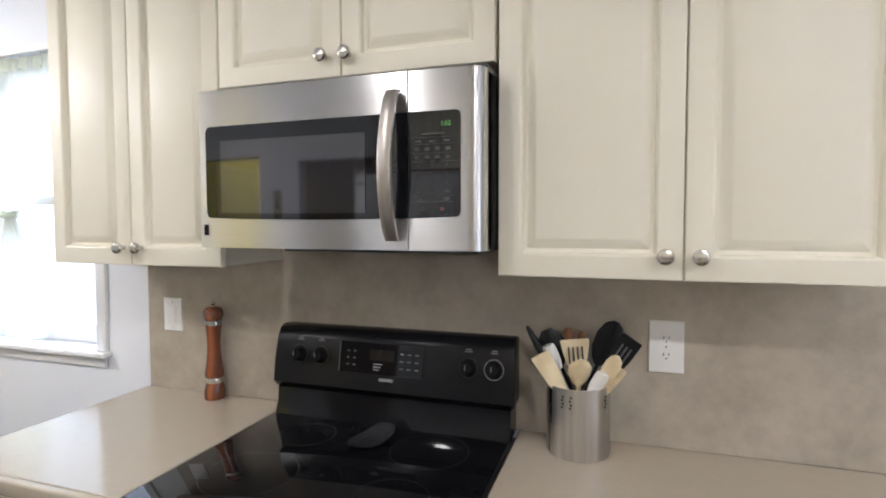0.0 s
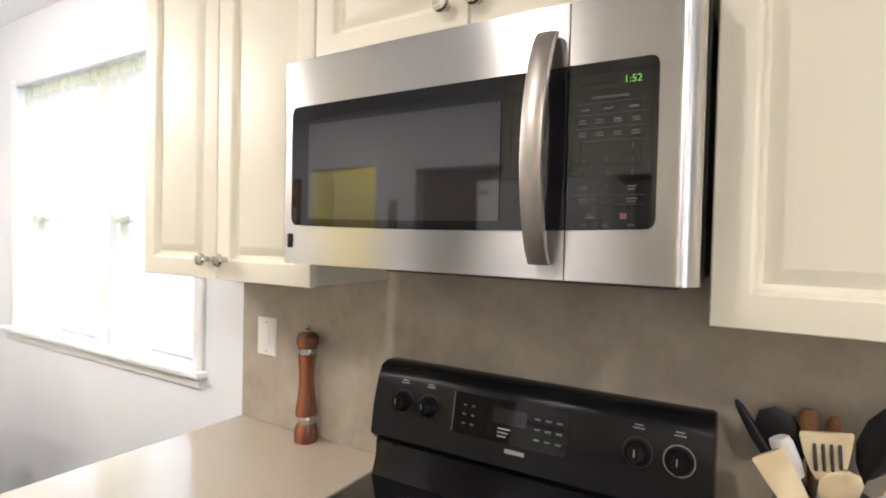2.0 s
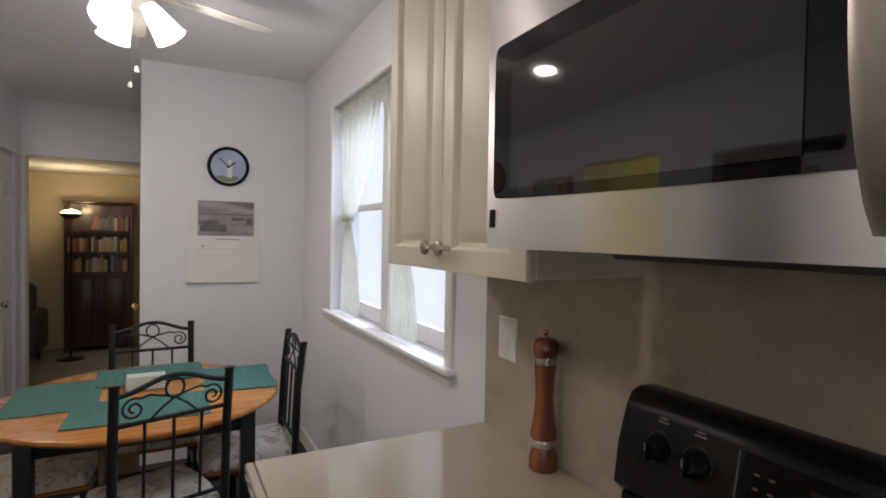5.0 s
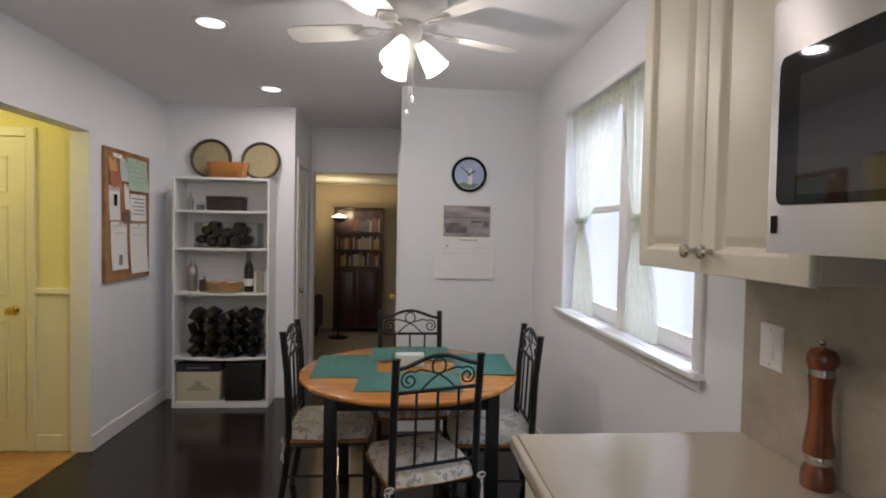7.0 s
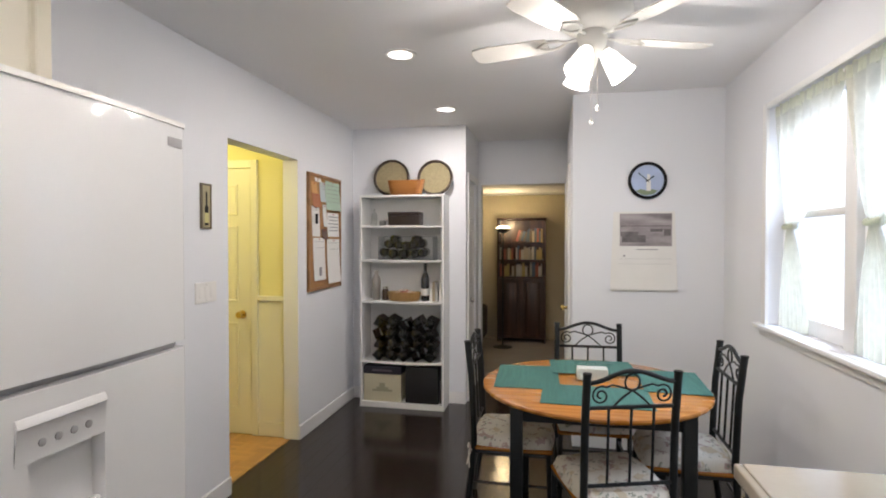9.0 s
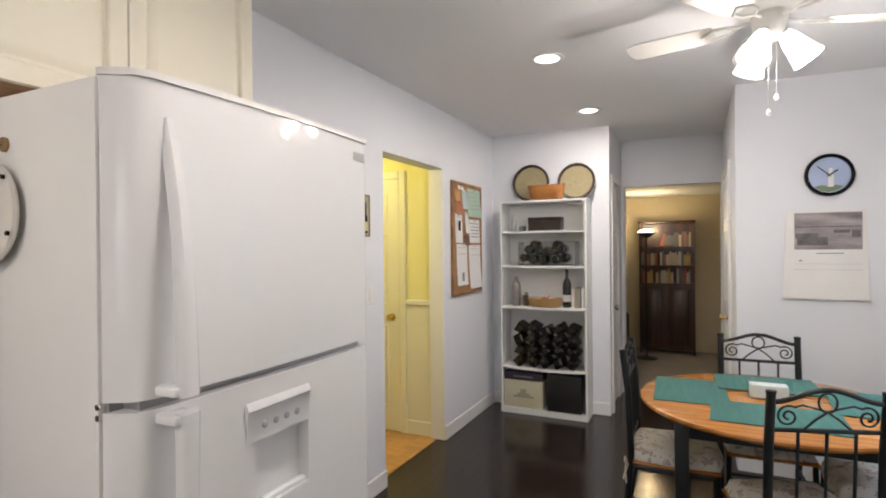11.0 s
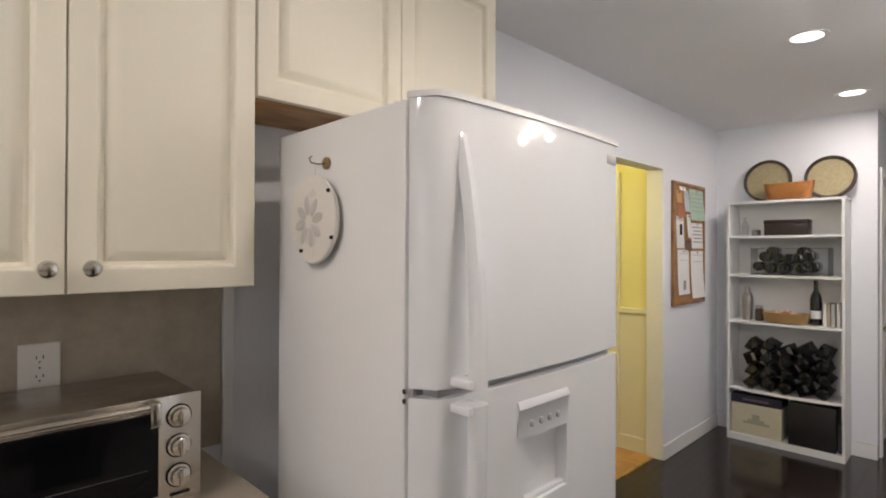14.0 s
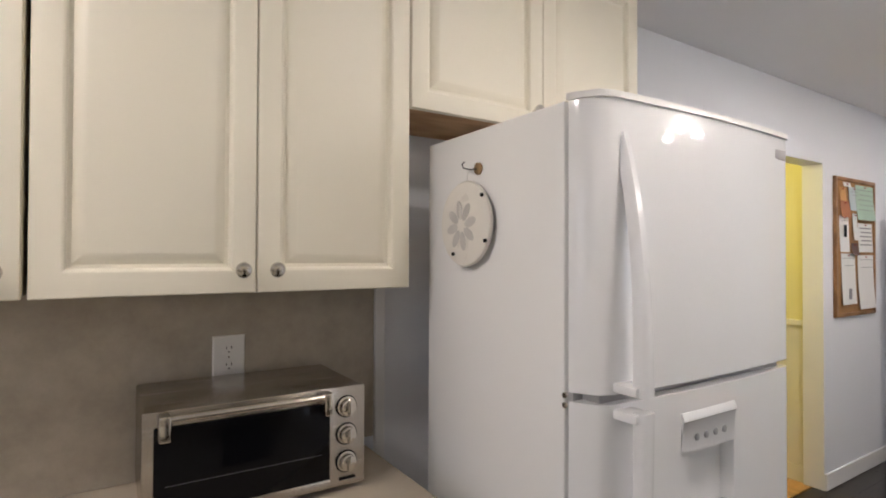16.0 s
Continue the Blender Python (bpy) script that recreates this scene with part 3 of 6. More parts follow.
structure("trim_corner_strip", box(-0.752, -0.718, S, S + 0.016, 0.0, 1.88, 0.003), TRIM, "white trim strip beside the backsplash")


def curved_door(x0, x1, yb, yf, z0, z1, r=0.070, bulge=0.016, n=26, cut=None, bm=None):
    """A refrigerator door: front bowed, side edges rounded."""
    own = bmesh.new()
    prof = []
    for u in [0, 0.002, 0.005, 0.009, 0.014] + [i / n for i in range(1, n + 1)]:
        x = x0 + (x1 - x0) * u
        q, edge = (0.010, x - x0) if u < 0.5 else (r, x1 - x)
        drop = 0 if edge > q else (q - math.sqrt(max(0, q * q - (q - edge) ** 2)))
        y = yf - bulge * (2 * u - 1) ** 2 - drop * 0.8
        if cut and prof and prof[-1][0] < cut[0] < x:
            prof += [(cut[0], y), (cut[0] + 0.004, yf - 0.032), (cut[1] - 0.004, yf - 0.032), (cut[1], y)]
        if not cut or not cut[0] < x < cut[1]:
            prof.append((x, y))
    prof = [(x0, yb)] + prof + [(x1, yb)]
    lo, hi = [own.verts.new((x, y, z0)) for x, y in prof], [own.verts.new((x, y, z1)) for x, y in prof]
    k = len(prof)
    for i in range(k):
        own.faces.new((lo[i], lo[(i + 1) % k], hi[(i + 1) % k], hi[i]))
    own.faces.new(lo[::-1]), own.faces.new(hi)
    return join(bm, own)


NICHE = (-1.253, -1.074, 0.90, 1.055)


def niche_door(x0, x1, yb, yf):
    """The lower door in three bands; the middle one is let in where the dispenser sits."""
    own = curved_door(x0, x1, yb, yf, 0.09, NICHE[2])
    curved_door(x0, x1, yb, yf, NICHE[3], 1.193, bm=own)
    return curved_door(x0, x1, yb, yf, NICHE[2], NICHE[3], cut=NICHE[:2], bm=own)


def refrigerator():
    x0, x1, yb, yd, yf = -1.546, -0.781, -1.035, -0.497, -0.412
    t = thing("refrigerator", ((x0 + x1) / 2, -0.75, 0), "white refrigerator with two doors and water dispenser", "refrigerator")
    part("body", box(x0 + 0.004, x1, yb, yd, 0.06, 1.804, 0.008, 2), FRIDGESIDE, t, "pebbled white steel cabinet")
    part("grille", box(x0 + 0.02, x1 - 0.02, yb + 0.02, yd + 0.02, 0.0, 0.075), DARKGREY, t)
    part("gasket", box(x0 + 0.02, x1 - 0.012, yd, yd + 0.012, 0.10, 1.79), GREYGAP, t)
    up = part("upper_door", curved_door(x0, x1 - 0.002, yd + 0.010, yf, 1.212, 1.801), FRIDGEW, t, "glossy white upper door")
    lo = part("lower_door", niche_door(x0, x1 - 0.002, yd + 0.010, yf), FRIDGEW, t, "glossy white lower door")
    # Solid bar in the gap; its tone stands for the shade there.
    part("gap", box(x0 + 0.03, x1 - 0.04, yd + 0.011, yf - 0.03, 1.192, 1.213), GREYGAP, t, "grey bar for the shaded gap between the doors")
    part("top_cap", curved_door(x0 - 0.002, x1, yd + 0.005, yf + 0.004, 1.8015, 1.815), WHITEPL, up, "white cap along the top of the door")
    for z in (1.205, 1.185):
        part("hinge", lathe([(0, 0), (0.006, 0), (0.006, 0.004), (0, 0.005)], (x1 + 0.0005, yd + 0.004, z), 12, Matrix.Rotation(radians(90), 4, "Y")), NICKEL, t, "small hinge pin")
    # handles: long bowed grips near the east edge of each door
    for door, z0, z1, s in ((up, 1.215, 1.735, 1), (lo, 0.55, 1.185, -1)):
        own = bmesh.new()
        g, n = [], 18
        for i in range(n + 1):
            u = i / n
            z = z0 + (z1 - z0) * u
            w = u if s > 0 else 1 - u
            out = 0.056 * (1 - w ** 2.6) + 0.003
            cx = x1 - 0.092
            hw = 0.021 - 0.010 * w
            yy = yf - 0.010
            g.append([own.verts.new(c) for c in ((cx - hw, yy + out - 0.024, z), (cx - hw, yy + out - 0.008, z), (cx - hw * 0.6, yy + out, z), (cx + hw * 0.6, yy + out, z), (cx + hw, yy + out - 0.008, z), (cx + hw, yy + out - 0.024, z))])
        for p, q in zip(g, g[1:]):
            for k in range(6):
                own.faces.new((p[k], p[(k + 1) % 6], q[(k + 1) % 6], q[k]))
        own.faces.new(g[0]), own.faces.new(g[-1])
        part("handle", own, FRIDGEW, door, "long white bowed handle", smooth=50)
        zz = z0 + 0.002 if s > 0 else z1 - 0.002
        part("handle_foot", box(x1 - 0.116, x1 - 0.060, yf - 0.03, yf + 0.040, min(zz, zz + s * 0.018), max(zz, zz + s * 0.018), 0.004), FRIDGEW, door)
    # dispenser: a control strip with a sloping ledge above the niche that is let into the door
    own = bmesh.new()
    extrude_profile(own, [(yf - 0.012, 1.056), (yf + 0.0014, 1.056), (yf + 0.0016, 1.122), (yf + 0.007, 1.128), (yf + 0.006, 1.135), (yf + 0.001, 1.146), (yf - 0.012, 1.146)], -1.255, -1.046, bevel=0.003)
    disp = part("dispenser_panel", own, FRIDGEW, lo, "white dispenser control strip", smooth=35)
    for i in range(4):
        bx = -1.208 + i * 0.036
        part("button", lathe([(0, 0), (0.0085, 0), (0.0085, 0.002), (0.006, 0.003), (0, 0.004)], (bx, yf + 0.0014, 1.088), 14, Matrix.Rotation(radians(-90), 4, "X")), BUTTON, disp, "round grey button")
    part("dispenser_tray", box(NICHE[0] + 0.004, NICHE[1] - 0.004, yf - 0.025, yf - 0.008, NICHE[2] + 0.001, NICHE[2] + 0.012, 0.003), FRIDGEW, lo, "white drip tray in the niche")
    part("badge", box(-1.531, -1.462, yf - 0.020, yf - 0.0105, 1.743, 1.769, 0.002), GREYGAP, up, "small grey badge")
    return t


FRIDGE = refrigerator()


def toaster_oven():
    x0, x1, y0, y1, z0, z1 = -0.537, -0.062, -1.235, -0.935, 0.932, 1.166
    t = thing("toaster_oven", ((x0 + x1) / 2, -1.08, 0.915), "stainless countertop toaster oven with black glass door", "toaster oven")
    part("body", box(x0, x1, y0, y1 - 0.012, z0, z1, 0.006), STEELH, t, "brushed stainless case")
    for fx in (x0 + 0.04, x1 - 0.04):
        for fy in (y0 + 0.04, y1 - 0.05):
            part("foot", cyl((fx, fy, 0.915), (fx, fy, z0 + 0.002), 0.014, seg=12), BLACKPLASTIC, t)
    face_ = part("front_frame", box(x0 - 0.003, x1 + 0.003, y1 - 0.014, y1, z0 - 0.002, z1 + 0.002, 0.003), STEELH, t, "stainless front frame")
    door = part("door", box(x0 + 0.088, x1 - 0.018, y1 - 0.002, y1 + 0.008, z0 + 0.012, z1 - 0.030, 0.003), mat("oven_door_glass", (0.004, 0.004, 0.005), 0.08, vary=0.0, rvary=0.0, spec=0.14), t, "black glass door")
    part("door_rim", box(x0 + 0.088, x1 - 0.018, y1 - 0.001, y1 + 0.0095, z0 + 0.008, z0 + 0.024, 0.002), STEELH, door)
    part("handle", tube([(x0 + 0.098, y1 + 0.038, z1 - 0.008), (x1 - 0.028, y1 + 0.038, z1 - 0.008)], 0.0075, 12), NICKEL, door, "stainless bar handle")
    for hx in (x0 + 0.105, x1 - 0.035):
        part("handle_bracket", box(hx - 0.011, hx + 0.011, y1 + 0.006, y1 + 0.048, z1 - 0.050, z1 + 0.002, 0.004), NICKEL, door)
    part("rack", tube([(x0 + 0.11, y1 + 0.0085, z0 + 0.085), (x1 - 0.04, y1 + 0.0085, z0 + 0.085)], 0.0007, 6), DARKGREY, door)
    for i in range(3):
        kz = z1 - 0.046 - i * 0.066
        k = part("dial", lathe([(0, 0), (0.024, 0), (0.024, 0.004), (0.020, 0.006), (0.0185, 0.018), (0.016, 0.020), (0, 0.020)], (x0 + 0.045, y1, kz), 24, Matrix.Rotation(radians(-90), 4, "X")), NICKEL, t, "round metal dial")
        part("dial_ring", tube([(x0 + 0.045 + 0.025 * math.cos(a * math.tau / 28), y1 + 0.001, kz + 0.025 * math.sin(a * math.tau / 28)) for a in range(28)], 0.0018, 6, closed=True), BLACKPLASTIC, k, "dark ring round the dial")
        part("dial_grip", box(x0 + 0.040, x0 + 0.050, y1 + 0.018, y1 + 0.027, kz - 0.017, kz + 0.017, 0.003), NICKEL, k)
    part("badge", box(x0 + 0.022, x0 + 0.062, y1 + 0.0005, y1 + 0.002, z0 + 0.012, z0 + 0.018), BLACKPLASTIC, t, "small dark lettering bar")
    return t


toaster_oven()

# ---- dining corner ----


def dining_table():
    t = thing("dining_table", (-3.065, 0.788, 0), "round honey wood dining table with black legs", "table")
    part("tabletop", lathe([(0, 0.722), (0.549, 0.722), (0.563, 0.728), (0.567, 0.737), (0.564, 0.746), (0.554, 0.750), (0, 0.750)], (-3.065, 0.788, 0), 72), ORANGEWOOD, t, "round honey wood top")
    ap = bmesh.new()
    for a, b in (((-2.74, 0.43), (-2.74, 1.17)), ((-3.39, 0.43), (-3.39, 1.17)), ((-2.74, 0.43), (-3.39, 0.43)), ((-2.74, 1.17), (-3.39, 1.17))):
        box(min(a[0], b[0]) - 0.011, max(a[0], b[0]) + 0.011, min(a[1], b[1]) - 0.011, max(a[1], b[1]) + 0.011, 0.64, 0.722, bm=ap)
    part("apron", ap, BLACKIRON, t, "black apron under the top")
    for lx, ly in ((-2.735, 0.42), (-2.735, 1.18), (-3.395, 0.42), (-3.395, 1.18)):
        part("leg", box(lx - 0.029, lx + 0.029, ly - 0.029, ly + 0.029, 0, 0.722, 0.004), BLACKIRON, t)
    return t


dining_table()


def scroll(cx, cz, r, turns, start, way, y=0.0):
    pts = []
    n = int(18 * turns)
    for i in range(n + 1):
        u = i / n
        a = start + way * u * turns * math.tau
        rr = r * (1 - 0.78 * u)
        pts.append((cx + rr * math.cos(a), y, cz + rr * math.sin(a)))
    return pts


def dining_chair(cushion, wood_label):
    """Faces +y; its back stands at y = 0, seat forward."""
    t = thing("dining_chair", (0, 0, 0), "black wrought iron dining chair with scrolled back and floral cushion", "chair", "chairs round the table")
    w = 0.192
    for s in (-1, 1):
        part("post", tube([(s * w, -0.055, 0), (s * w, -0.015, 0.25), (s * w, 0.0, 0.45), (s * w, -0.012, 0.75), (s * w, -0.035, 0.957)], 0.0165, 12), BLACKIRON, t)
        part("post_cap", lathe([(0, 0.0), (0.0185, 0.0), (0.0185, 0.008), (0, 0.012)], (s * w, -0.035, 0.953), 14), BLACKIRON, t)
    arch = []
    for i in range(25):
        u = i / 24 * 2 - 1
        arch.append((u * w, -0.030, 0.918 + 0.050 * (0.5 + 0.5 * math.cos(u * math.pi)) - 0.004 * (1 - abs(u))))
    part("top_arch", tube(arch, 0.0095, 8), BLACKIRON, t, "curved top rail")
    part("rail", tube([(-w, -0.020, 0.815), (w, -0.020, 0.815)], 0.0085, 8), BLACKIRON, t)
    part("lower_rail", tube([(-w, -0.004, 0.492), (w, -0.004, 0.492)], 0.0085, 8), BLACKIRON, t)
    for bx in (-0.096, 0.0, 0.096):
        part("bar", tube([(bx, -0.004, 0.492), (bx, -0.020, 0.815)], 0.0058, 8), BLACKIRON, t)
    part("ring", tube([(0.031 * math.cos(a * math.tau / 28), -0.028, 0.918 + 0.034 * math.sin(a * math.tau / 28)) for a in range(28)], 0.0042, 6, closed=True), BLACKIRON, t, "round centre ornament")
    for s in (-1, 1):
        pts = scroll(s * 0.132, 0.866, 0.040, 1.6, math.pi / 2 + s * 0.6, -s, -0.026)
        lead = [(0.0, -0.026, 0.886), (s * 0.045, -0.026, 0.898), (s * 0.085, -0.026, 0.908)]
        part("scroll", tube(lead + pts, 0.0042, 6), BLACKIRON, t)
        part("brace", tube([(s * 0.078, -0.022, 0.820), (s * 0.040, -0.024, 0.856), (0.0, -0.026, 0.884)], 0.0042, 6), BLACKIRON, t)
    part("seat", box(-0.205, 0.205, 0.0, 0.405, 0.392, 0.414, 0.012, 3), ORANGEWOOD, t, "honey wood seat panel")
    for s in (-1, 1):
        part("leg", tube([(s * 0.188, 0.385, 0.394), (s * 0.192, 0.395, 0)], 0.0135, 10), BLACKIRON, t)
        part("side_stretcher", tube([(s * 0.191, -0.02, 0.22), (s * 0.190, 0.39, 0.22)], 0.008, 8), BLACKIRON, t)
        part("seat_rail", tube([(s * 0.19, 0.0, 0.382), (s * 0.19, 0.39, 0.382)], 0.010, 8), BLACKIRON, t)
    part("front_stretcher", tube([(-0.19, 0.39, 0.30), (0.19, 0.39, 0.30)], 0.008, 8), BLACKIRON, t)
    part("back_stretcher", tube([(-0.19, -0.01, 0.30), (0.19, -0.01, 0.30)], 0.008, 8), BLACKIRON, t)
    # cushion, tufted at five buttons
    own = bmesh.new()
    n, top, bot = 24, {}, {}
    tufts = ((0, 0.2), (-0.1, 0.1), (0.1, 0.1), (-0.1, 0.3), (0.1, 0.3))
    for i in range(n + 1):
        for j in range(n + 1):
            u, v = i / n * 2 - 1, j / n * 2 - 1
            k = max(abs(u), abs(v))
            rr = math.hypot(u, v)
            q = k / rr if rr > 1e-6 else 1
            f = 0.72 + 0.28 * q if rr > 1e-6 else 1
            x, y = u * 0.208 * f, 0.195 + v * 0.222 * f
            edge = max(0.0, 1 - k ** 5)
            h = 0.062 * edge ** 0.42 + 0.004 * noise.noise((x * 14, y * 14, 2))
            for tx, ty in tufts:
                h -= 0.020 * math.exp(-((x - tx) ** 2 + (y - ty) ** 2) / 0.0011)
            top[i, j] = own.verts.new((x, y, 0.418 + max(h, 0.0)))
            bot[i, j] = own.verts.new((x, y, 0.4155))
    for i in range(n):
        for j in range(n):
            own.faces.new((top[i, j], top[i + 1, j], top[i + 1, j + 1], top[i, j + 1]))
            own.faces.new((bot[i, j], bot[i, j + 1], bot[i + 1, j + 1], bot[i + 1, j]))
    for i in range(n):
        own.faces.new((top[i, 0], bot[i, 0], bot[i + 1, 0], top[i + 1, 0])), own.faces.new((top[i, n], top[i + 1, n], bot[i + 1, n], bot[i, n]))
        own.faces.new((top[0, i], top[0, i + 1], bot[0, i + 1], bot[0, i])), own.faces.new((top[n, i], bot[n, i], bot[n, i + 1], top[n, i + 1]))
    c = part("cushion", own, cushion, t, "cream floral tufted cushion", smooth=70)
    for s in (-1, 1):
        own = tube([(s * 0.18, 0.02, 0.420), (s * 0.205, -0.02, 0.415), (s * 0.215, -0.025, 0.375), (s * 0.222, -0.02, 0.305)], 0.004, 6)
        tube([(s * 0.195, -0.024, 0.418), (s * 0.225, -0.01, 0.400), (s * 0.210, -0.03, 0.345), (s * 0.205, -0.035, 0.315)], 0.004, 6, bm=own)
        tube([(s * 0.21 + 0.02 * math.cos(a * math.tau / 14), -0.026, 0.418 + 0.012 * math.sin(a * math.tau / 14)) for a in range(14)], 0.0035, 6, bm=own, closed=True)
        part("tie", own, cushion, c, "knotted fabric tie")
    return t


def floral():
    m = mat("floral_cloth", (0.60, 0.57, 0.50), 0.9, vary=0.06, scale=8, bump=0.5, bscale=420, spec=0.1)
    nt = m.node_tree
    b = nt.nodes["Principled BSDF"]
    co = next(n for n in nt.nodes if n.type == "TEX_COORD")
    src = next(n for n in nt.nodes if n.type == "MIX").outputs["Result"]
    for sc, th, col in ((15, 0.34, (0.40, 0.31, 0.28)), (21, 0.30, (0.28, 0.29, 0.24)), (11, 0.30, (0.50, 0.43, 0.32))):
        v = nt.nodes.new("ShaderNodeTexVoronoi")
        v.inputs["Scale"].default_value, v.inputs["Randomness"].default_value = sc, 1.0
        nz = nt.nodes.new("ShaderNodeTexNoise")
        nz.inputs["Scale"].default_value = sc * 1.4
        nt.links.new(co.outputs["Object"], nz.inputs["Vector"])
        mixv = nt.nodes.new("ShaderNodeMix")
        mixv.data_type = "VECTOR"
        mixv.inputs["Factor"].default_value = 0.12
        nt.links.new(co.outputs["Object"], mixv.inputs["A"]), nt.links.new(nz.outputs["Color"], mixv.inputs["B"])
        nt.links.new(mixv.outputs["Result"], v.inputs["Vector"])
        lt = nt.nodes.new("ShaderNodeMapRange")
        lt.inputs["From Min"].default_value, lt.inputs["From Max"].default_value = th, th - 0.08
        nt.links.new(v.outputs["Distance"], lt.inputs["Value"])
        mx = nt.nodes.new("ShaderNodeMix")
        mx.data_type = "RGBA"
        mx.inputs["B"].default_value = (*col, 1)
        nt.links.new(lt.outputs[0], mx.inputs["Factor"]), nt.links.new(src, mx.inputs["A"])
        src = mx.outputs["Result"]
    nt.links.new(src, b.inputs["Base Color"])
    return m


FLORAL = floral()
chair = dining_chair(FLORAL, "")
# facing: 0 degrees looks towards +y
chair.matrix_basis = pose(-2.500, 0.893, 0, 0, 0, 108)
copy_thing(chair, pose(-3.075, 1.415, 0, 0, 0, 179))
copy_thing(chair, pose(-3.685, 0.805, 0, 0, 0, -88))
copy_thing(chair, pose(-3.170, 0.182, 0, 0, 0, 0))


def bookcase():
    x0, x1, y0, y1, z1 = -4.965, -4.715, -1.108, -0.340, 1.872
    t = thing("bookcase", (-4.84, -0.724, 0), "white five-shelf bookcase with bottles and wine racks", "bookcase")
    part("side", box(x0, x1, y0, y0 + 0.018, 0, z1, 0.001, 1), SHELFW, t)
    part("side", box(x0, x1, y1 - 0.018, y1, 0, z1, 0.001, 1), SHELFW, t)
    part("back", box(x0 - 0.004, x0, y0, y1, 0.01, z1), SHELFW, t)
    part("top", box(x0, x1, y0 - 0.004, y1 + 0.004, z1, z1 + 0.018, 0.002, 1), SHELFW, t)
    part("plinth", box(x1 - 0.02, x1 - 0.003, y0 + 0.018, y1 - 0.018, 0, 0.03), SHELFW, t)
    for z in (1.605, 1.298, 0.930, 0.402, 0.030):
        own = bmesh.new()
        sag = 0.012 if z < 0.6 and z > 0.1 else 0.002
        n = 12
        g = []
        for i in range(n + 1):
            u = i / n
            y = y0 + 0.018 + (y1 - y0 - 0.036) * u
            d = -sag * (1 - (2 * u - 1) ** 2)
            g.append([own.verts.new((x, y, z + h + d)) for x, h in ((x0, 0), (x1 - 0.002, 0), (x1 - 0.002, 0.018), (x0, 0.018))])
        for p, q in zip(g, g[1:]):
            for k in range(4):
                own.faces.new((p[k], p[(k + 1) % 4], q[(k + 1) % 4], q[k]))
        own.faces.new(g[0]), own.faces.new(g[-1])
        part("shelf", own, SHELFW, t)
    return t


bookcase()


def ceiling_fan():
    fx, fy = FAN
    t = thing("ceiling_fan", (fx, fy, CEILZ), "white five-blade ceiling fan with three lit glass shades", "ceiling fan")
    part("motor", lathe([(0, CEILZ - 0.001), (0.150, CEILZ - 0.001), (0.168, CEILZ - 0.020), (0.172, CEILZ - 0.050), (0.160, CEILZ - 0.080), (0.120, CEILZ - 0.112), (0.085, CEILZ - 0.128), (0.07, CEILZ - 0.132), (0, CEILZ - 0.132)], (fx, fy, 0), 40), FANWHITE, t, "white motor housing")
    hub = part("light_kit", lathe([(0, 2.405), (0.062, 2.405), (0.068, 2.385), (0.060, 2.355), (0.056, 2.325), (0.040, 2.300), (0.014, 2.29), (0, 2.29)], (fx, fy, 0), 28), FANWHITE, t, "white lamp fitting")
    for i in range(5):
        a = radians(40 + 72 * i)
        m = Matrix.Translation((fx, fy, 2.375)) @ Matrix.Rotation(a, 4, "Z") @ Matrix.Rotation(radians(10), 4, "X")
        own = bmesh.new()
        outline = [(0.20, -0.05), (0.26, -0.062), (0.50, -0.068), (0.545, -0.06), (0.56, -0.03), (0.56, 0.03), (0.545, 0.06), (0.50, 0.068), (0.26, 0.062), (0.20, 0.05)]
        lo, hi = [own.verts.new((x, y, -0.003)) for x, y in outline], [own.verts.new((x, y, 0.003)) for x, y in outline]
        own.faces.new(lo[::-1]), own.faces.new(hi)
        for k in range(len(outline)):
            own.faces.new((lo[k], lo[(k + 1) % 10], hi[(k + 1) % 10], hi[k]))
        bmesh.ops.transform(own, matrix=m, verts=own.verts)
        b = part("blade", own, FANWHITE, t, "white fan blade")
        own = tube([(0.055, 0, 0.004), (0.11, 0.0, 0.0), (0.15, 0.03, -0.004), (0.20, 0.035, -0.005), (0.245, 0.0, -0.006), (0.20, -0.035, -0.005), (0.15, -0.03, -0.004), (0.11, 0, 0)], 0.006, 8)
        bmesh.ops.transform(own, matrix=m, verts=own.verts)
        part("blade_iron", own, FANWHITE, b, "looped blade bracket")
    for i in range(3):
        a = radians(90 + 120 * i)
        m = Matrix.Translation((fx + 0.048 * math.cos(a), fy + 0.048 * math.sin(a), 2.318)) @ Matrix.Rotation(a, 4, "Z") @ Matrix.Rotation(radians(180 - 36), 4, "Y")
        s = part("shade", lathe([(0.022, 0.0), (0.028, 0.014), (0.037, 0.040), (0.046, 0.085), (0.056, 0.130), (0.060, 0.142), (0.057, 0.142), (0.052, 0.128), (0.042, 0.080), (0.020, 0.024)], (0, 0, 0), 28, m), WHITEGLOW, t, "glowing frosted glass shade")
        part("collar", lathe([(0, -0.012), (0.020, -0.012), (0.025, 0.0), (0.025, 0.014), (0.020, 0.014)], (0, 0, 0), 20, m), FANWHITE, s)
        p = m @ Vector((0, 0, 0.17))
        lamp("fan_bulb", "POINT", Matrix.Translation(p), 10.5, WARM, 0.02)
    for dx, dy, z in ((0.02, 0.02, 2.062), (-0.01, -0.004, 2.012)):
        c = part("pull_chain", cyl((fx + dx, fy + dy, z + 0.012), (fx + dx, fy + dy, 2.315), 0.0009, seg=6), NICKEL, t, "thin pull chain")
        part("pull", lathe([(0, 0.016), (0.004, 0.014), (0.0085, 0.004), (0.0085, -0.004), (0.005, -0.010), (0, -0.011)], (fx + dx, fy + dy, z), 12), WHITEPL, c, "small white pull")
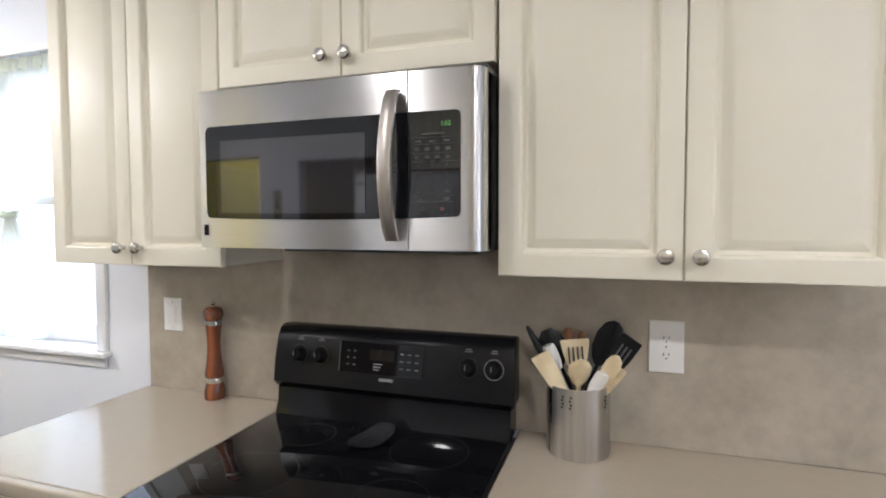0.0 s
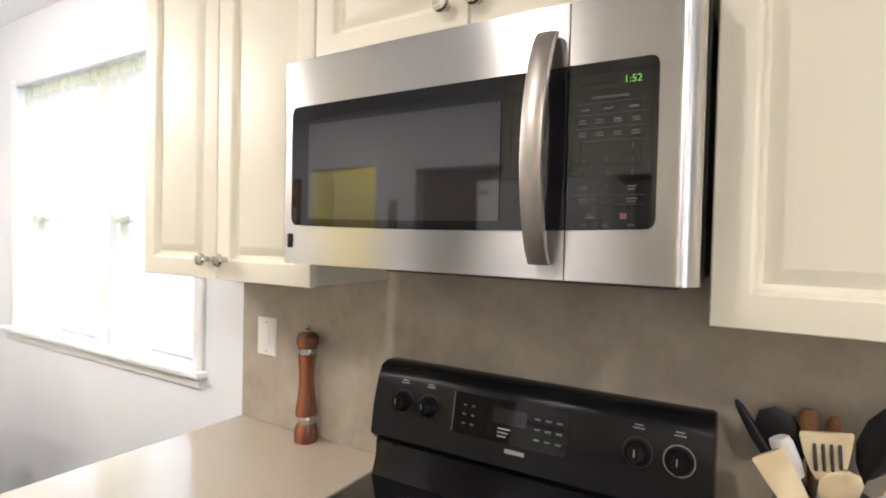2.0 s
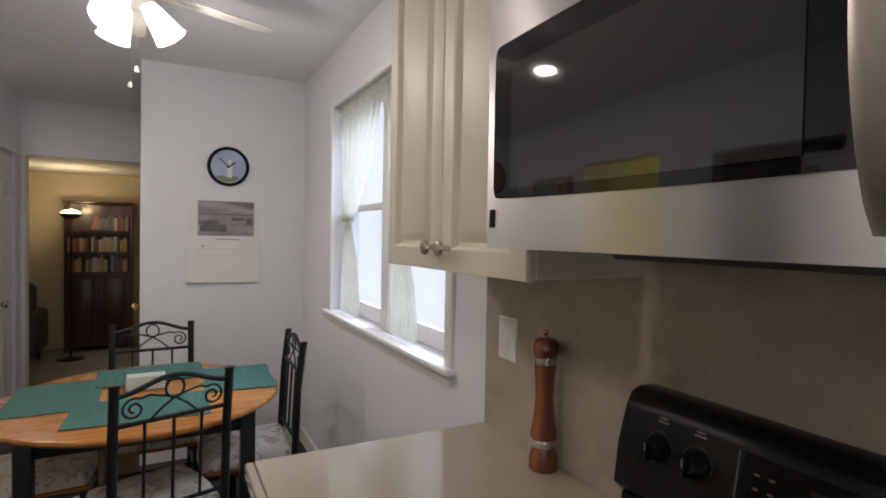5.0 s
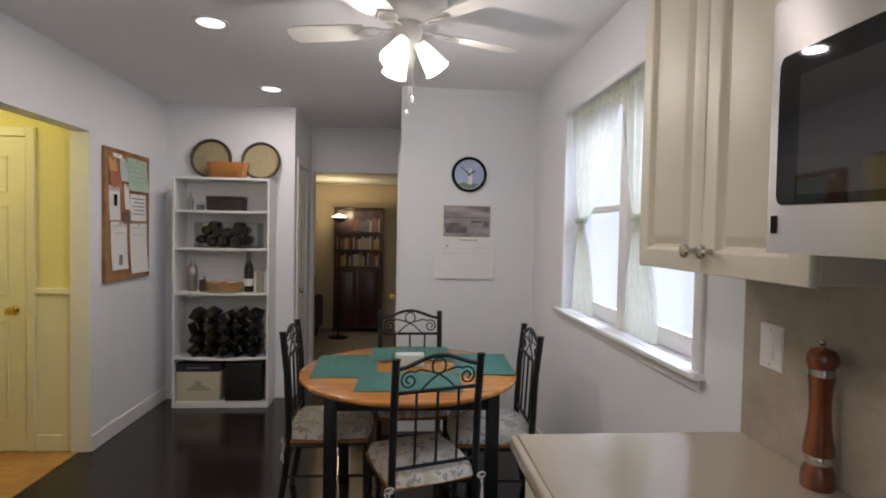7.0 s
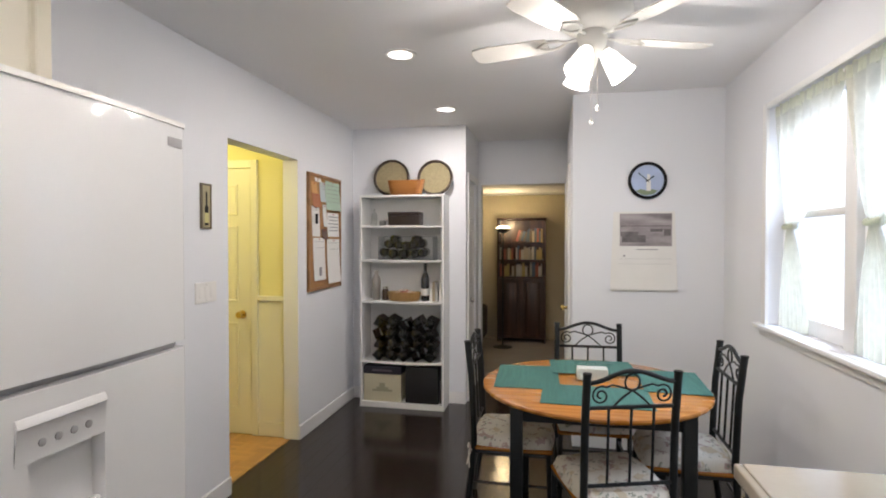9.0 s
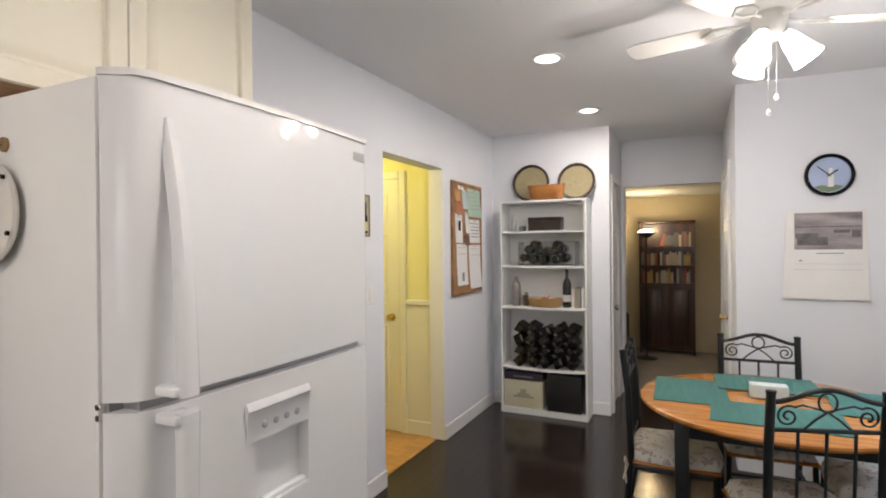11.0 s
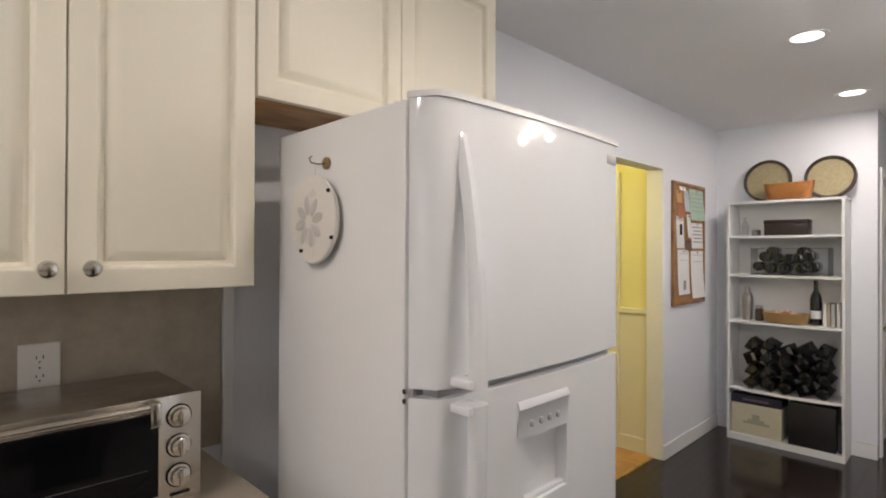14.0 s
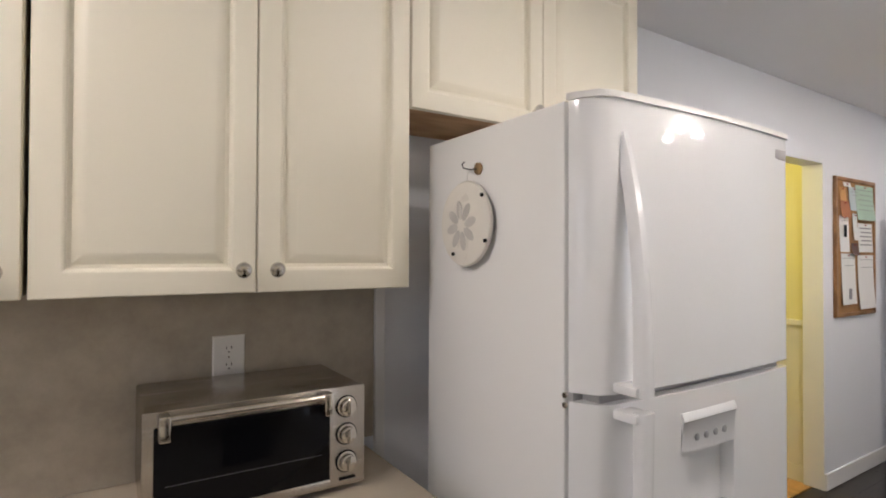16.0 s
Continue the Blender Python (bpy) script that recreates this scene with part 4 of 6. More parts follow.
    return t


ceiling_fan()
for cx, cy in CANS:
    c = thing("recessed_light", (cx, cy, CEILZ), "lit round recessed ceiling light with white trim", "ceiling light", "recessed ceiling lights")
    part("trim_ring", lathe([(0.068, CEILZ - 0.0005), (0.094, CEILZ - 0.0005), (0.092, CEILZ - 0.005), (0.080, CEILZ - 0.008), (0.068, CEILZ - 0.004)], (cx, cy, 0), 36), TRIM, c)
    part("lens", lathe([(0, CEILZ - 0.0035), (0.070, CEILZ - 0.0035), (0.070, CEILZ - 0.001), (0, CEILZ - 0.001)], (cx, cy, 0), 32), CANGLOW, c, "glowing white lens")


def window_unit():
    w = thing("window_1", (-2.695, N, WZ0), "white double window with two double-hung sashes", "window", kind="structure")
    ya, yb = N + 0.075, N + 0.125
    xm = (WX0 + WX1) / 2
    part("window_sill", box(WX0 - 0.105, WX1 + 0.058, N - 0.040, N + 0.07, WZ0 - 0.024, WZ0 - 0.002, 0.006, 3), TRIM, w, "projecting white sill")
    part("apron", box(WX0 - 0.075, WX1 + 0.035, N - 0.011, N - 0.001, WZ0 - 0.066, WZ0 - 0.026, 0.003), TRIM, w)
    for a, b in ((WX0 - 0.045, WX0 + 0.006), (WX1 - 0.006, WX1 + 0.045)):
        part("casing", box(a, b, N - 0.013, N + 0.004, WZ0 - 0.001, WZ1 + 0.028, 0.003), TRIM, w)
    part("casing", box(WX0 + 0.008, WX1 - 0.008, N - 0.012, N + 0.004, WZ1 - 0.004, WZ1 + 0.028, 0.003), TRIM, w)
    part("mullion", box(xm - 0.045, xm + 0.045, N + 0.045, N + 0.155, WZ0, WZ1, 0.004), TRIM, w)
    for a, b in ((WX0 + 0.004, xm - 0.046), (xm + 0.046, WX1 - 0.004)):
        for z0, z1, y in ((WZ0 + 0.003, 1.635, ya), (1.605, WZ1 - 0.003, ya + 0.036)):
            own = box(a, a + 0.042, y, y + 0.034, z0, z1, 0.003)
            box(b - 0.042, b, y, y + 0.034, z0, z1, 0.003, bm=own)
            box(a + 0.0425, b - 0.0425, y, y + 0.034, z0, z0 + (0.075 if z0 < 1.2 else 0.034), 0.003, bm=own)
            box(a + 0.0425, b - 0.0425, y, y + 0.034, z1 - 0.034, z1, 0.003, bm=own)
            f = part("sash", own, TRIM, w, "white sash frame")
            p = part("pane", box(a + 0.04, b - 0.04, y + 0.014, y + 0.018, z0 + 0.03, z1 - 0.03), GLASS, f, "clear pane")
            p.visible_shadow = False
    return w


window_unit()


# Unseen window, assumed as the source of light from the east.
def unseen_east_window():
    w = thing("window_2", (XE, (EY0 + EY1) / 2, EZ0), "assumed white double-hung window in the unseen end wall", "window", kind="structure")
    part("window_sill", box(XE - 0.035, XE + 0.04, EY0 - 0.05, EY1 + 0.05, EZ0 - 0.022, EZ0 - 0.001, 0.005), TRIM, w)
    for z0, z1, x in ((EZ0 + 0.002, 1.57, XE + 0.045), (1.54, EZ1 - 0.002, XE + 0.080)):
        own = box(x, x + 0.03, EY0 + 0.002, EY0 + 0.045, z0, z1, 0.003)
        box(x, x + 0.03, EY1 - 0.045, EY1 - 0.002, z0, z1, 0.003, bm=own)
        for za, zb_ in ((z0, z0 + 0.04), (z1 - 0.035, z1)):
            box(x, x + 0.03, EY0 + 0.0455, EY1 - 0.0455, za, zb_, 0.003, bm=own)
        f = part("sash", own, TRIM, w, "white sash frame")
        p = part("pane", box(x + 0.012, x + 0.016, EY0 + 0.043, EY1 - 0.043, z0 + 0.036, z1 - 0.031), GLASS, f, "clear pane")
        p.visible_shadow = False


unseen_east_window()


def curtain(x0, x1, tie, side, label):
    """A sheer panel that hangs from the rod, is gathered at a tie and flares below it."""
    c = thing("curtain", ((x0 + x1) / 2, N + 0.03, WZ0), label, "curtain", "sheer curtains")
    own = bmesh.new()
    nu, nv = 60, 44
    zt, zb, zm = WZ1 - 0.012, WZ0 + 0.012, 1.56
    g = []
    for j in range(nv + 1):
        z = zt + (zb - zt) * j / nv
        if z > zm:
            k = (z - zm) / (zt - zm)
            e = k ** 0.50
            a, b = tie - 0.022 + (x0 - tie + 0.022) * e, tie + 0.022 + (x1 - tie - 0.022) * e
        else:
            k = (zm - z) / (zm - zb)
            e = math.sin(min(1, k * 1.05) * math.pi / 2) ** 0.9
            a, b = tie - 0.022 - 0.085 * e, tie + 0.022 + (0.16 if side > 0 else 0.13) * e
        row = []
        amp = 0.013 * (0.4 + 0.6 * min(1, abs(z - zm) * 4))
        for i in range(nu + 1):
            u = i / nu
            x = a + (b - a) * u
            y = N + 0.028 + amp * math.sin(u * 46 + 0.6 * math.sin(z * 5)) + 0.006 * noise.noise((u * 6, z * 3, x0))
            row.append(own.verts.new((x, y, z)))
        g.append(row)
    for p, q in zip(g, g[1:]):
        for i in range(nu):
            own.faces.new((p[i], p[i + 1], q[i + 1], q[i]))
    part("panel", own, SHEER, c, "thin white sheer cloth", smooth=80)
    part("tie_back", tube([(tie + 0.034 * math.cos(a * math.tau / 20), N + 0.028 + 0.022 * math.sin(a * math.tau / 20), zm + 0.006 * math.cos(a * math.tau / 10)) for a in range(20)], 0.011, 8, closed=True), SHEERT, c, "pale gathered tie")
    own = bmesh.new()
    g = []
    for j in range(5):
        z = WZ1 - 0.006 - j * 0.013
        g.append([own.verts.new((x0 + (x1 - x0) * i / 80, N + 0.020 + 0.010 * math.sin(i * 1.35) * (0.5 + j / 8), z + 0.005 * math.sin(i * 0.9))) for i in range(81)])
    for p, q in zip(g, g[1:]):
        for i in range(80):
            own.faces.new((p[i], p[i + 1], q[i + 1], q[i]))
    part("header", own, SHEERT, c, "ruffled header on the rod", smooth=80)
    return c


curtain(-3.385, -2.72, -3.22, 1, "white sheer curtain tied back beside the wall corner")
curtain(-2.70, -2.00, -2.50, 1, "white sheer curtain tied back at the window's middle")
rod = thing("curtain_rod", (-2.69, N + 0.03, WZ1 - 0.02), "thin white curtain rod inside the window", "curtain rod")
part("rod", cyl((WX0, N + 0.03, WZ1 - 0.012), (WX1, N + 0.03, WZ1 - 0.012), 0.006, seg=12), TRIM, rod)

# ---- small things, range side ----


def sheet(rows, thick, axis):
    """A thin curved sheet from rows of two points each; axis: 0 thickens along x, 1 along y, away from the wall behind."""
    own = bmesh.new()
    off = Vector((thick, 0, 0)) if axis == 0 else Vector((0, thick, 0))
    g = []
    for a, b in rows:
        a, b = Vector(a), Vector(b)
        g.append([own.verts.new(c) for c in (a, b, b + off, a + off)])
    for p, q in zip(g, g[1:]):
        for k in range(4):
            own.faces.new((p[k], p[(k + 1) % 4], q[(k + 1) % 4], q[k]))
    own.faces.new(g[0]), own.faces.new(g[-1])
    return own



def text_mesh(name, body, size, m, material, parent, label=""):
    cu = bpy.data.curves.new(name, "FONT")
    cu.body, cu.size, cu.align_x, cu.align_y = body, size, "CENTER", "CENTER"
    tmp = bpy.data.objects.new(name, cu)
    me = bpy.data.meshes.new_from_object(tmp)
    bpy.data.objects.remove(tmp)
    me.transform(m)
    me.materials.append(material)
    ob = new(name, me)
    ob.parent = parent
    if parent.type == "EMPTY":
        ob.matrix_parent_inverse = Matrix.Translation(-parent.location)
    return tagged(ob, label)


LEGEND = mat("pale_legend", (0.085, 0.084, 0.081), 0.5)
CLEGEND = mat("console_legend", (0.24, 0.236, 0.228), 0.5)
DIMLEGEND = mat("dim_legend", (0.055, 0.055, 0.053), 0.5)
KEYLEGEND = mat("key_legend", (0.095, 0.094, 0.09), 0.5)
REDLEGEND = mat("red_legend", (0.13, 0.045, 0.04), 0.5)
GREENDIGIT = mat("green_digits", (0.2, 0.6, 0.1), 0.5, emit=(0.35, 1.0, 0.12), power=0.08)
SPOONM = mat("dark_steel", (0.030, 0.030, 0.032), 0.25, 0.0, 0.1, 20)
MIRRORG = mat("spoon_black", (0.010, 0.010, 0.011), 0.07, vary=0.1, rvary=0.02, spec=0.7)

# legends on the microwave's control panel: columns by x, rows by z
fy = plane_frame("-y", 0)
padx = [MWS + 0.026, MWS + 0.058, MWS + 0.092]


def on_pad(x, z, lift=0.003):
    return Matrix.Translation((x, mw_bow(x) - lift, z)) @ Matrix.Rotation(radians(90), 4, "X")


text_mesh("clock_digits", "1:52", 0.0142, on_pad(MWS + 0.090, 1.737), GREENDIGIT, MW_PAD, "glowing green clock digits")
for r, row in enumerate(("123", "456", "789")):
    for c, ch in enumerate(row):
        text_mesh("digit", ch, 0.0095, on_pad(padx[c], 1.646 - r * 0.0185), LEGEND, MW_PAD)
text_mesh("digit", "0", 0.0095, on_pad(padx[1], 1.590), LEGEND, MW_PAD)


def legend(x, z, w, h, material=LEGEND):
    y = mw_bow(x) - 0.0028
    part("legend_bar", box(x - w / 2, x + w / 2, y, y + 0.0006, z - h / 2, z + h / 2), material, MW_PAD, smooth=None)


legend(MWS + 0.060, 1.716, 0.052, 0.003, DIMLEGEND)
for i in range(3):
    legend(padx[i], 1.700, 0.013, 0.0026)
for r in range(2):
    for i in range(4):
        x, z = MWS + 0.022 + i * 0.0245, 1.683 - r * 0.018
        legend(x, z + 0.002, 0.010, 0.0022), legend(x, z - 0.002, 0.012, 0.0022)
for z in (1.7085, 1.693, 1.6735, 1.655, 1.579, 1.566):
    legend(MWS + 0.060, z, 0.098, 0.0007, DIMLEGEND)
for x in (padx[0], padx[2]):
    legend(x, 1.591, 0.012, 0.002), legend(x, 1.587, 0.010, 0.002)
    legend(x, 1.574, 0.015, 0.002), legend(x, 1.570, 0.012, 0.002)
legend(padx[0] + 0.010, 1.5525, 0.006, 0.004), legend(padx[0] + 0.010, 1.547, 0.014, 0.0028)
legend(padx[2] - 0.010, 1.550, 0.009, 0.008, REDLEGEND)
for i in range(3):
    legend(padx[i], 1.5375, 0.010, 0.0024, DIMLEGEND)
legend(padx[1], 1.5375, 0.006, 0.006)


def console_y(z):
    return RYB - 0.098 + (z - 1.020) / 0.14 * 0.028 if z > 1.02 else RYB - 0.098


for x, ring in ((-1.012, 0), (-0.938, 0), (-0.462, 0), (-0.388, 1)):
    z = 1.110
    y = console_y(z)
    m = Matrix.Rotation(radians(90 - 8), 4, "X")
    k = part("burner_knob", lathe([(0, 0), (0.0225, 0), (0.0225, 0.006), (0.019, 0.010), (0.0175, 0.026), (0.015, 0.029), (0, 0.029)], (x, y + 0.001, z), 26, m), BLACKPLASTIC, CONSOLE, "round black burner knob")
    part("grip", box(x - 0.004, x + 0.004, y - 0.036, y - 0.024, z - 0.016, z + 0.018, 0.002), BLACKPLASTIC, k)
    part("pointer", box(x - 0.001, x + 0.001, y - 0.0368, y - 0.0355, z + 0.002, z + 0.016), CLEGEND, k, smooth=None)
    part("dial_scale", tube([(x + 0.0275 * math.cos(a * math.tau / 36), console_y(z + 0.0275 * math.sin(a * math.tau / 36)) - 0.0008, z + 0.0275 * math.sin(a * math.tau / 36)) for a in range(36)], 0.0012 if ring else 0.0005, 5, closed=True), CLEGEND if ring else DIMLEGEND, CONSOLE)
    for w, dz in ((0.016, 0.050), (0.022, 0.044)):
        y2 = console_y(z + dz)
        part("legend_bar", box(x - w / 2, x + w / 2, y2 - 0.0008, y2 + 0.001, z + dz - 0.001, z + dz + 0.001), CLEGEND, CONSOLE, smooth=None)


def slanted(x0, x1, z0, z1, lift, material, name, label="", seg=1):
    own = bmesh.new()
    a = [own.verts.new(c) for c in ((x0, console_y(z0) - lift, z0), (x1, console_y(z0) - lift, z0), (x1, console_y(z1) - lift, z1), (x0, console_y(z1) - lift, z1))]
    b = [own.verts.new((v.co.x, v.co.y + 0.003, v.co.z)) for v in a]
    own.faces.new(a), own.faces.new(b[::-1])
    for i in range(4):
        own.faces.new((a[i], b[i], b[(i + 1) % 4], a[(i + 1) % 4]))
    return part(name, own, material, CONSOLE, label, smooth=None)


slanted(-0.868, -0.600, 1.068, 1.158, 0.0010, BLACKGLASS, "clock_panel", "glossy black clock panel")
slanted(-0.872, -0.8695, 1.070, 1.156, 0.0016, KEYLEGEND, "panel_edge")
slanted(-0.770, -0.690, 1.108, 1.140, 0.0016, MIRRORG, "display", "dark display window")
for i in range(3):
    for j in range(3):
        slanted(-0.672 + i * 0.024, -0.660 + i * 0.024, 1.088 + j * 0.021, 1.0915 + j * 0.021, 0.0018, KEYLEGEND, "legend_bar")
for i in range(2):
    for j in range(3):
        slanted(-0.846 + i * 0.022, -0.838 + i * 0.022, 1.090 + j * 0.020, 1.0935 + j * 0.020, 0.0018, KEYLEGEND, "legend_bar")
for j in range(3):
    slanted(-0.756, -0.735 + 0.004 * j, 1.080 + j * 0.008, 1.083 + j * 0.008, 0.0018, CLEGEND, "legend_bar")
slanted(-0.735, -0.690, 1.050, 1.058, 0.0012, CLEGEND, "badge", "small pale badge")


def pepper_mill():
    x, y = -1.387, 1.684
    t = thing("pepper_mill", (x, y, 0.915), "tall turned reddish wood pepper mill with steel bands", "pepper mill")
    z = 0.915
    part("base", lathe([(0, z), (0.033, z), (0.0345, z + 0.004), (0.034, z + 0.030), (0.030, z + 0.048), (0.026, z + 0.056), (0, z + 0.056)], (x, y, 0), 32), REDWOOD, t)
    part("band", lathe([(0.026, z + 0.056), (0.0265, z + 0.058), (0.026, z + 0.072), (0.025, z + 0.074), (0, z + 0.074)], (x, y, 0), 32), NICKEL, t, "lower steel band")
    part("shaft", lathe([(0, z + 0.074), (0.031, z + 0.076), (0.032, z + 0.090), (0.027, z + 0.120), (0.0225, z + 0.165), (0.0225, z + 0.200), (0.025, z + 0.235), (0.0275, z + 0.255), (0, z + 0.256)], (x, y, 0), 32), REDWOOD, t)
    part("band", lathe([(0, z + 0.256), (0.0275, z + 0.256), (0.0275, z + 0.272), (0, z + 0.273)], (x, y, 0), 32), NICKEL, t, "upper steel band")
    part("head", lathe([(0, z + 0.273), (0.026, z + 0.273), (0.031, z + 0.281), (0.0335, z + 0.292), (0.032, z + 0.305), (0.024, z + 0.315), (0.010, z + 0.319), (0, z + 0.319)], (x, y, 0), 32), REDWOOD, t)
    part("finial", lathe([(0, z + 0.318), (0.007, z + 0.319), (0.005, z + 0.324), (0.0075, z + 0.330), (0.005, z + 0.336), (0, z + 0.337)], (x, y, 0), 16), NICKEL, t)


pepper_mill()


def utensil_crock():
    x, y, z, r = -0.160, 1.634, 0.915, 0.081
    t = thing("utensil_crock", (x, y, z), "brushed stainless crock on the counter", "utensil holder")
    part("cup", lathe([(0, z), (r - 0.004, z), (r, z + 0.006), (r, z + 0.180), (r + 0.0015, z + 0.185), (r - 0.002, z + 0.186), (r - 0.003, z + 0.18), (r - 0.003, z + 0.010), (0, z + 0.010)], (x, y, 0), 48), CROCKM, t, "brushed stainless cylinder")
    own = bmesh.new()
    for a0 in (-115, -100, -32):
        for k in range(4):
            a = radians(a0 + (k % 2) * 1.5)
            cx, cy = x + (r + 0.0002) * math.cos(a), y + (r + 0.0002) * math.sin(a)
            cyl((cx, cy, z + 0.135 + k * 0.009), (cx, cy, z + 0.140 + k * 0.009), 0.0022, seg=8, bm=own)
    part("slots", own, BLACKPLASTIC, t, "small dark cut slots")

    WOODP = wood("pale_spoon_wood", (0.66, 0.54, 0.33), (0.80, 0.69, 0.46), 8, (3, 3, 14), 0.55, 0)
    NYLON = mat("nylon_black", (0.008, 0.008, 0.009), 0.35, vary=0.2, spec=0.25)
    WHITEU = mat("white_utensil", (0.74, 0.73, 0.71), 0.35)
    BROWNW = wood("brown_handle_wood", (0.16, 0.07, 0.03), (0.26, 0.12, 0.05), 8, (3, 3, 14), 0.4, 0.1)

    def utensil(name, foot, tip, head, material, label, slots=0, thick=0.005, turn=0.0):
        u = thing(name, foot, label, name.replace("_", " "), "utensils in the crock")
        f, e = Vector(foot), Vector(tip)
        d = (e - f).normalized()
        wide = Vector((0, 1, 0)).cross(d).normalized()
        q = Matrix((wide, d.cross(wide), d)).transposed().to_4x4()
        m = Matrix.Translation(f) @ q @ Matrix.Rotation(turn, 4, "Z")
        L = (e - f).length
        head = [(s * 1.15, w * 1.35) for s, w in head]
        hl = head[-1][0]
        part("handle", cyl((f.x, f.y, f.z), tuple(f + d * (L - hl * 0.9)), 0.0052, 0.0048, 10), material, u)
        if head:
            own = bmesh.new()
            n = len(head)
            A, B = [], []
            for s, w in head:
                zz = L - hl + s
                curve = 0.006 * math.sin(s / hl * math.pi)
                A.append([own.verts.new((k * w, curve + thick / 2 - 0.5 * thick * abs(k) ** 3, zz)) for k in (-1, -0.5, 0, 0.5, 1)])
                B.append([own.verts.new((k * w, curve - thick / 2 + 0.5 * thick * abs(k) ** 3 - 0.0004, zz)) for k in (-1, -0.5, 0, 0.5, 1)])
            for i in range(n - 1):
                for k in range(4):
                    own.faces.new((A[i][k], A[i][k + 1], A[i + 1][k + 1], A[i + 1][k])), own.faces.new((B[i][k], B[i + 1][k], B[i + 1][k + 1], B[i][k + 1]))
                for k in (0, 4):
                    own.faces.new((A[i][k], A[i + 1][k], B[i + 1][k], B[i][k]))
            for i in (0, n - 1):
                for k in range(4):
                    own.faces.new((A[i][k], A[i][k + 1], B[i][k + 1], B[i][k]))
            bmesh.ops.transform(own, matrix=m, verts=own.verts)
            h = part("head", own, material, u, smooth=60)
            for k in range(slots):
                own = box(-0.0022, 0.0022, -thick, thick * 1.5, L - hl * 0.72, L - hl * 0.22, 0.001, 1)
                bmesh.ops.translate(own, vec=((k - (slots - 1) / 2) * 0.0115, 0.003, 0), verts=own.verts)
                bmesh.ops.transform(own, matrix=m, verts=own.verts)
                part("slot", own, DARKGREY if material is not NYLON else LEGEND, h, "open slot showing through")
        return u

    flat = [(0, 0.008), (0.02, 0.018), (0.045, 0.024), (0.075, 0.028), (0.079, 0.026)]
    spoon = [(0, 0.005), (0.015, 0.010), (0.035, 0.0145), (0.055, 0.0150), (0.072, 0.011), (0.080, 0.004)]
    paddle = [(0, 0.009), (0.03, 0.014), (0.08, 0.0175), (0.112, 0.0185), (0.115, 0.017)]
    bowl = [(0, 0.005), (0.010, 0.014), (0.028, 0.021), (0.046, 0.022), (0.062, 0.015), (0.068, 0.005)]
    zb = z + 0.012
    utensil("wooden_spatula", (x + 0.050, y - 0.020, zb), (x - 0.092, y - 0.072, z + 0.268), paddle, WOODP, "pale wooden spatula leaning in a steel crock", 0, 0.006, 0.15)
    utensil("slotted_turner", (x + 0.015, y + 0.010, zb), (x - 0.010, y - 0.005, z + 0.298), flat, WOODP, "pale wooden turner with slots in a steel crock", 4, 0.005, 0.15)
    utensil("wooden_spoon", (x - 0.045, y - 0.015, zb), (x + 0.100, y - 0.068, z + 0.276), spoon, WOODP, "pale wooden spoon leaning in a steel crock", 0, 0.008, -0.2)
    utensil("wooden_spoon", (x - 0.020, y + 0.020, zb), (x + 0.012, y - 0.060, z + 0.258), bowl, WOODP, "honey coloured wooden spoon with a broad bowl", 0, 0.010, 0.3)
    utensil("ladle", (x - 0.040, y + 0.020, zb), (x + 0.094, y + 0.030, z + 0.345), [(0, 0.006), (0.015, 0.016), (0.04, 0.024), (0.075, 0.025), (0.10, 0.018), (0.112, 0.006)], NYLON, "black nylon ladle standing in a crock", 0, 0.014, 0.2)
    utensil("nylon_turner", (x - 0.050, y - 0.010, zb), (x + 0.134, y - 0.020, z + 0.312), [(0, 0.008), (0.025, 0.016), (0.05, 0.019), (0.095, 0.020), (0.099, 0.019)], NYLON, "black slotted nylon turner in a crock", 3, 0.004, -0.2)
    utensil("nylon_spoon", (x + 0.045, y + 0.010, zb), (x - 0.092, y + 0.050, z + 0.308), [(0, 0.006), (0.015, 0.018), (0.04, 0.027), (0.07, 0.026), (0.092, 0.010)], NYLON, "black nylon serving spoon in a crock", 0, 0.010, 0.2)
    utensil("kitchen_knife", (x + 0.045, y + 0.010, zb), (x - 0.140, y + 0.020, z + 0.322), [(0, 0.006), (0.04, 0.008), (0.09, 0.005), (0.10, 0.002)], NYLON, "black pointed spatula handle in a crock", 0, 0.006, 0.3)
    # Both are wooden handles of unidentified tools; stirrer is only a name.
    utensil("wooden_stirrer", (x - 0.020, y + 0.030, zb), (x - 0.030, y + 0.045, z + 0.318), [(0, 0.006), (0.02, 0.009), (0.06, 0.011), (0.072, 0.005)], BROWNW, "brown wooden handle standing in a crock", 0, 0.016)
    utensil("wooden_stirrer", (x - 0.010, y + 0.030, zb), (x + 0.006, y + 0.045, z + 0.312), [(0, 0.006), (0.02, 0.008), (0.06, 0.009), (0.072, 0.005)], BROWNW, "dark wooden handle standing in a crock", 0, 0.015)
    utensil("white_scraper", (x + 0.040, y + 0.005, zb), (x - 0.076, y - 0.035, z + 0.285), [(0, 0.009), (0.02, 0.012), (0.05, 0.013), (0.06, 0.011)], WHITEU, "white plastic scraper in a crock", 0, 0.020)
    utensil("white_spatula", (x - 0.050, y - 0.015, zb), (x + 0.066, y - 0.072, z + 0.232), [(0, 0.008), (0.02, 0.012), (0.05, 0.013), (0.062, 0.010)], WHITEU, "white plastic spatula in a crock", 0, 0.014)
    utensil("wooden_spatula", (x - 0.045, y + 0.000, zb), (x + 0.100, y - 0.045, z + 0.246), paddle, WOODP, "pale wooden spatula low in a steel crock", 0, 0.006, -0.2)


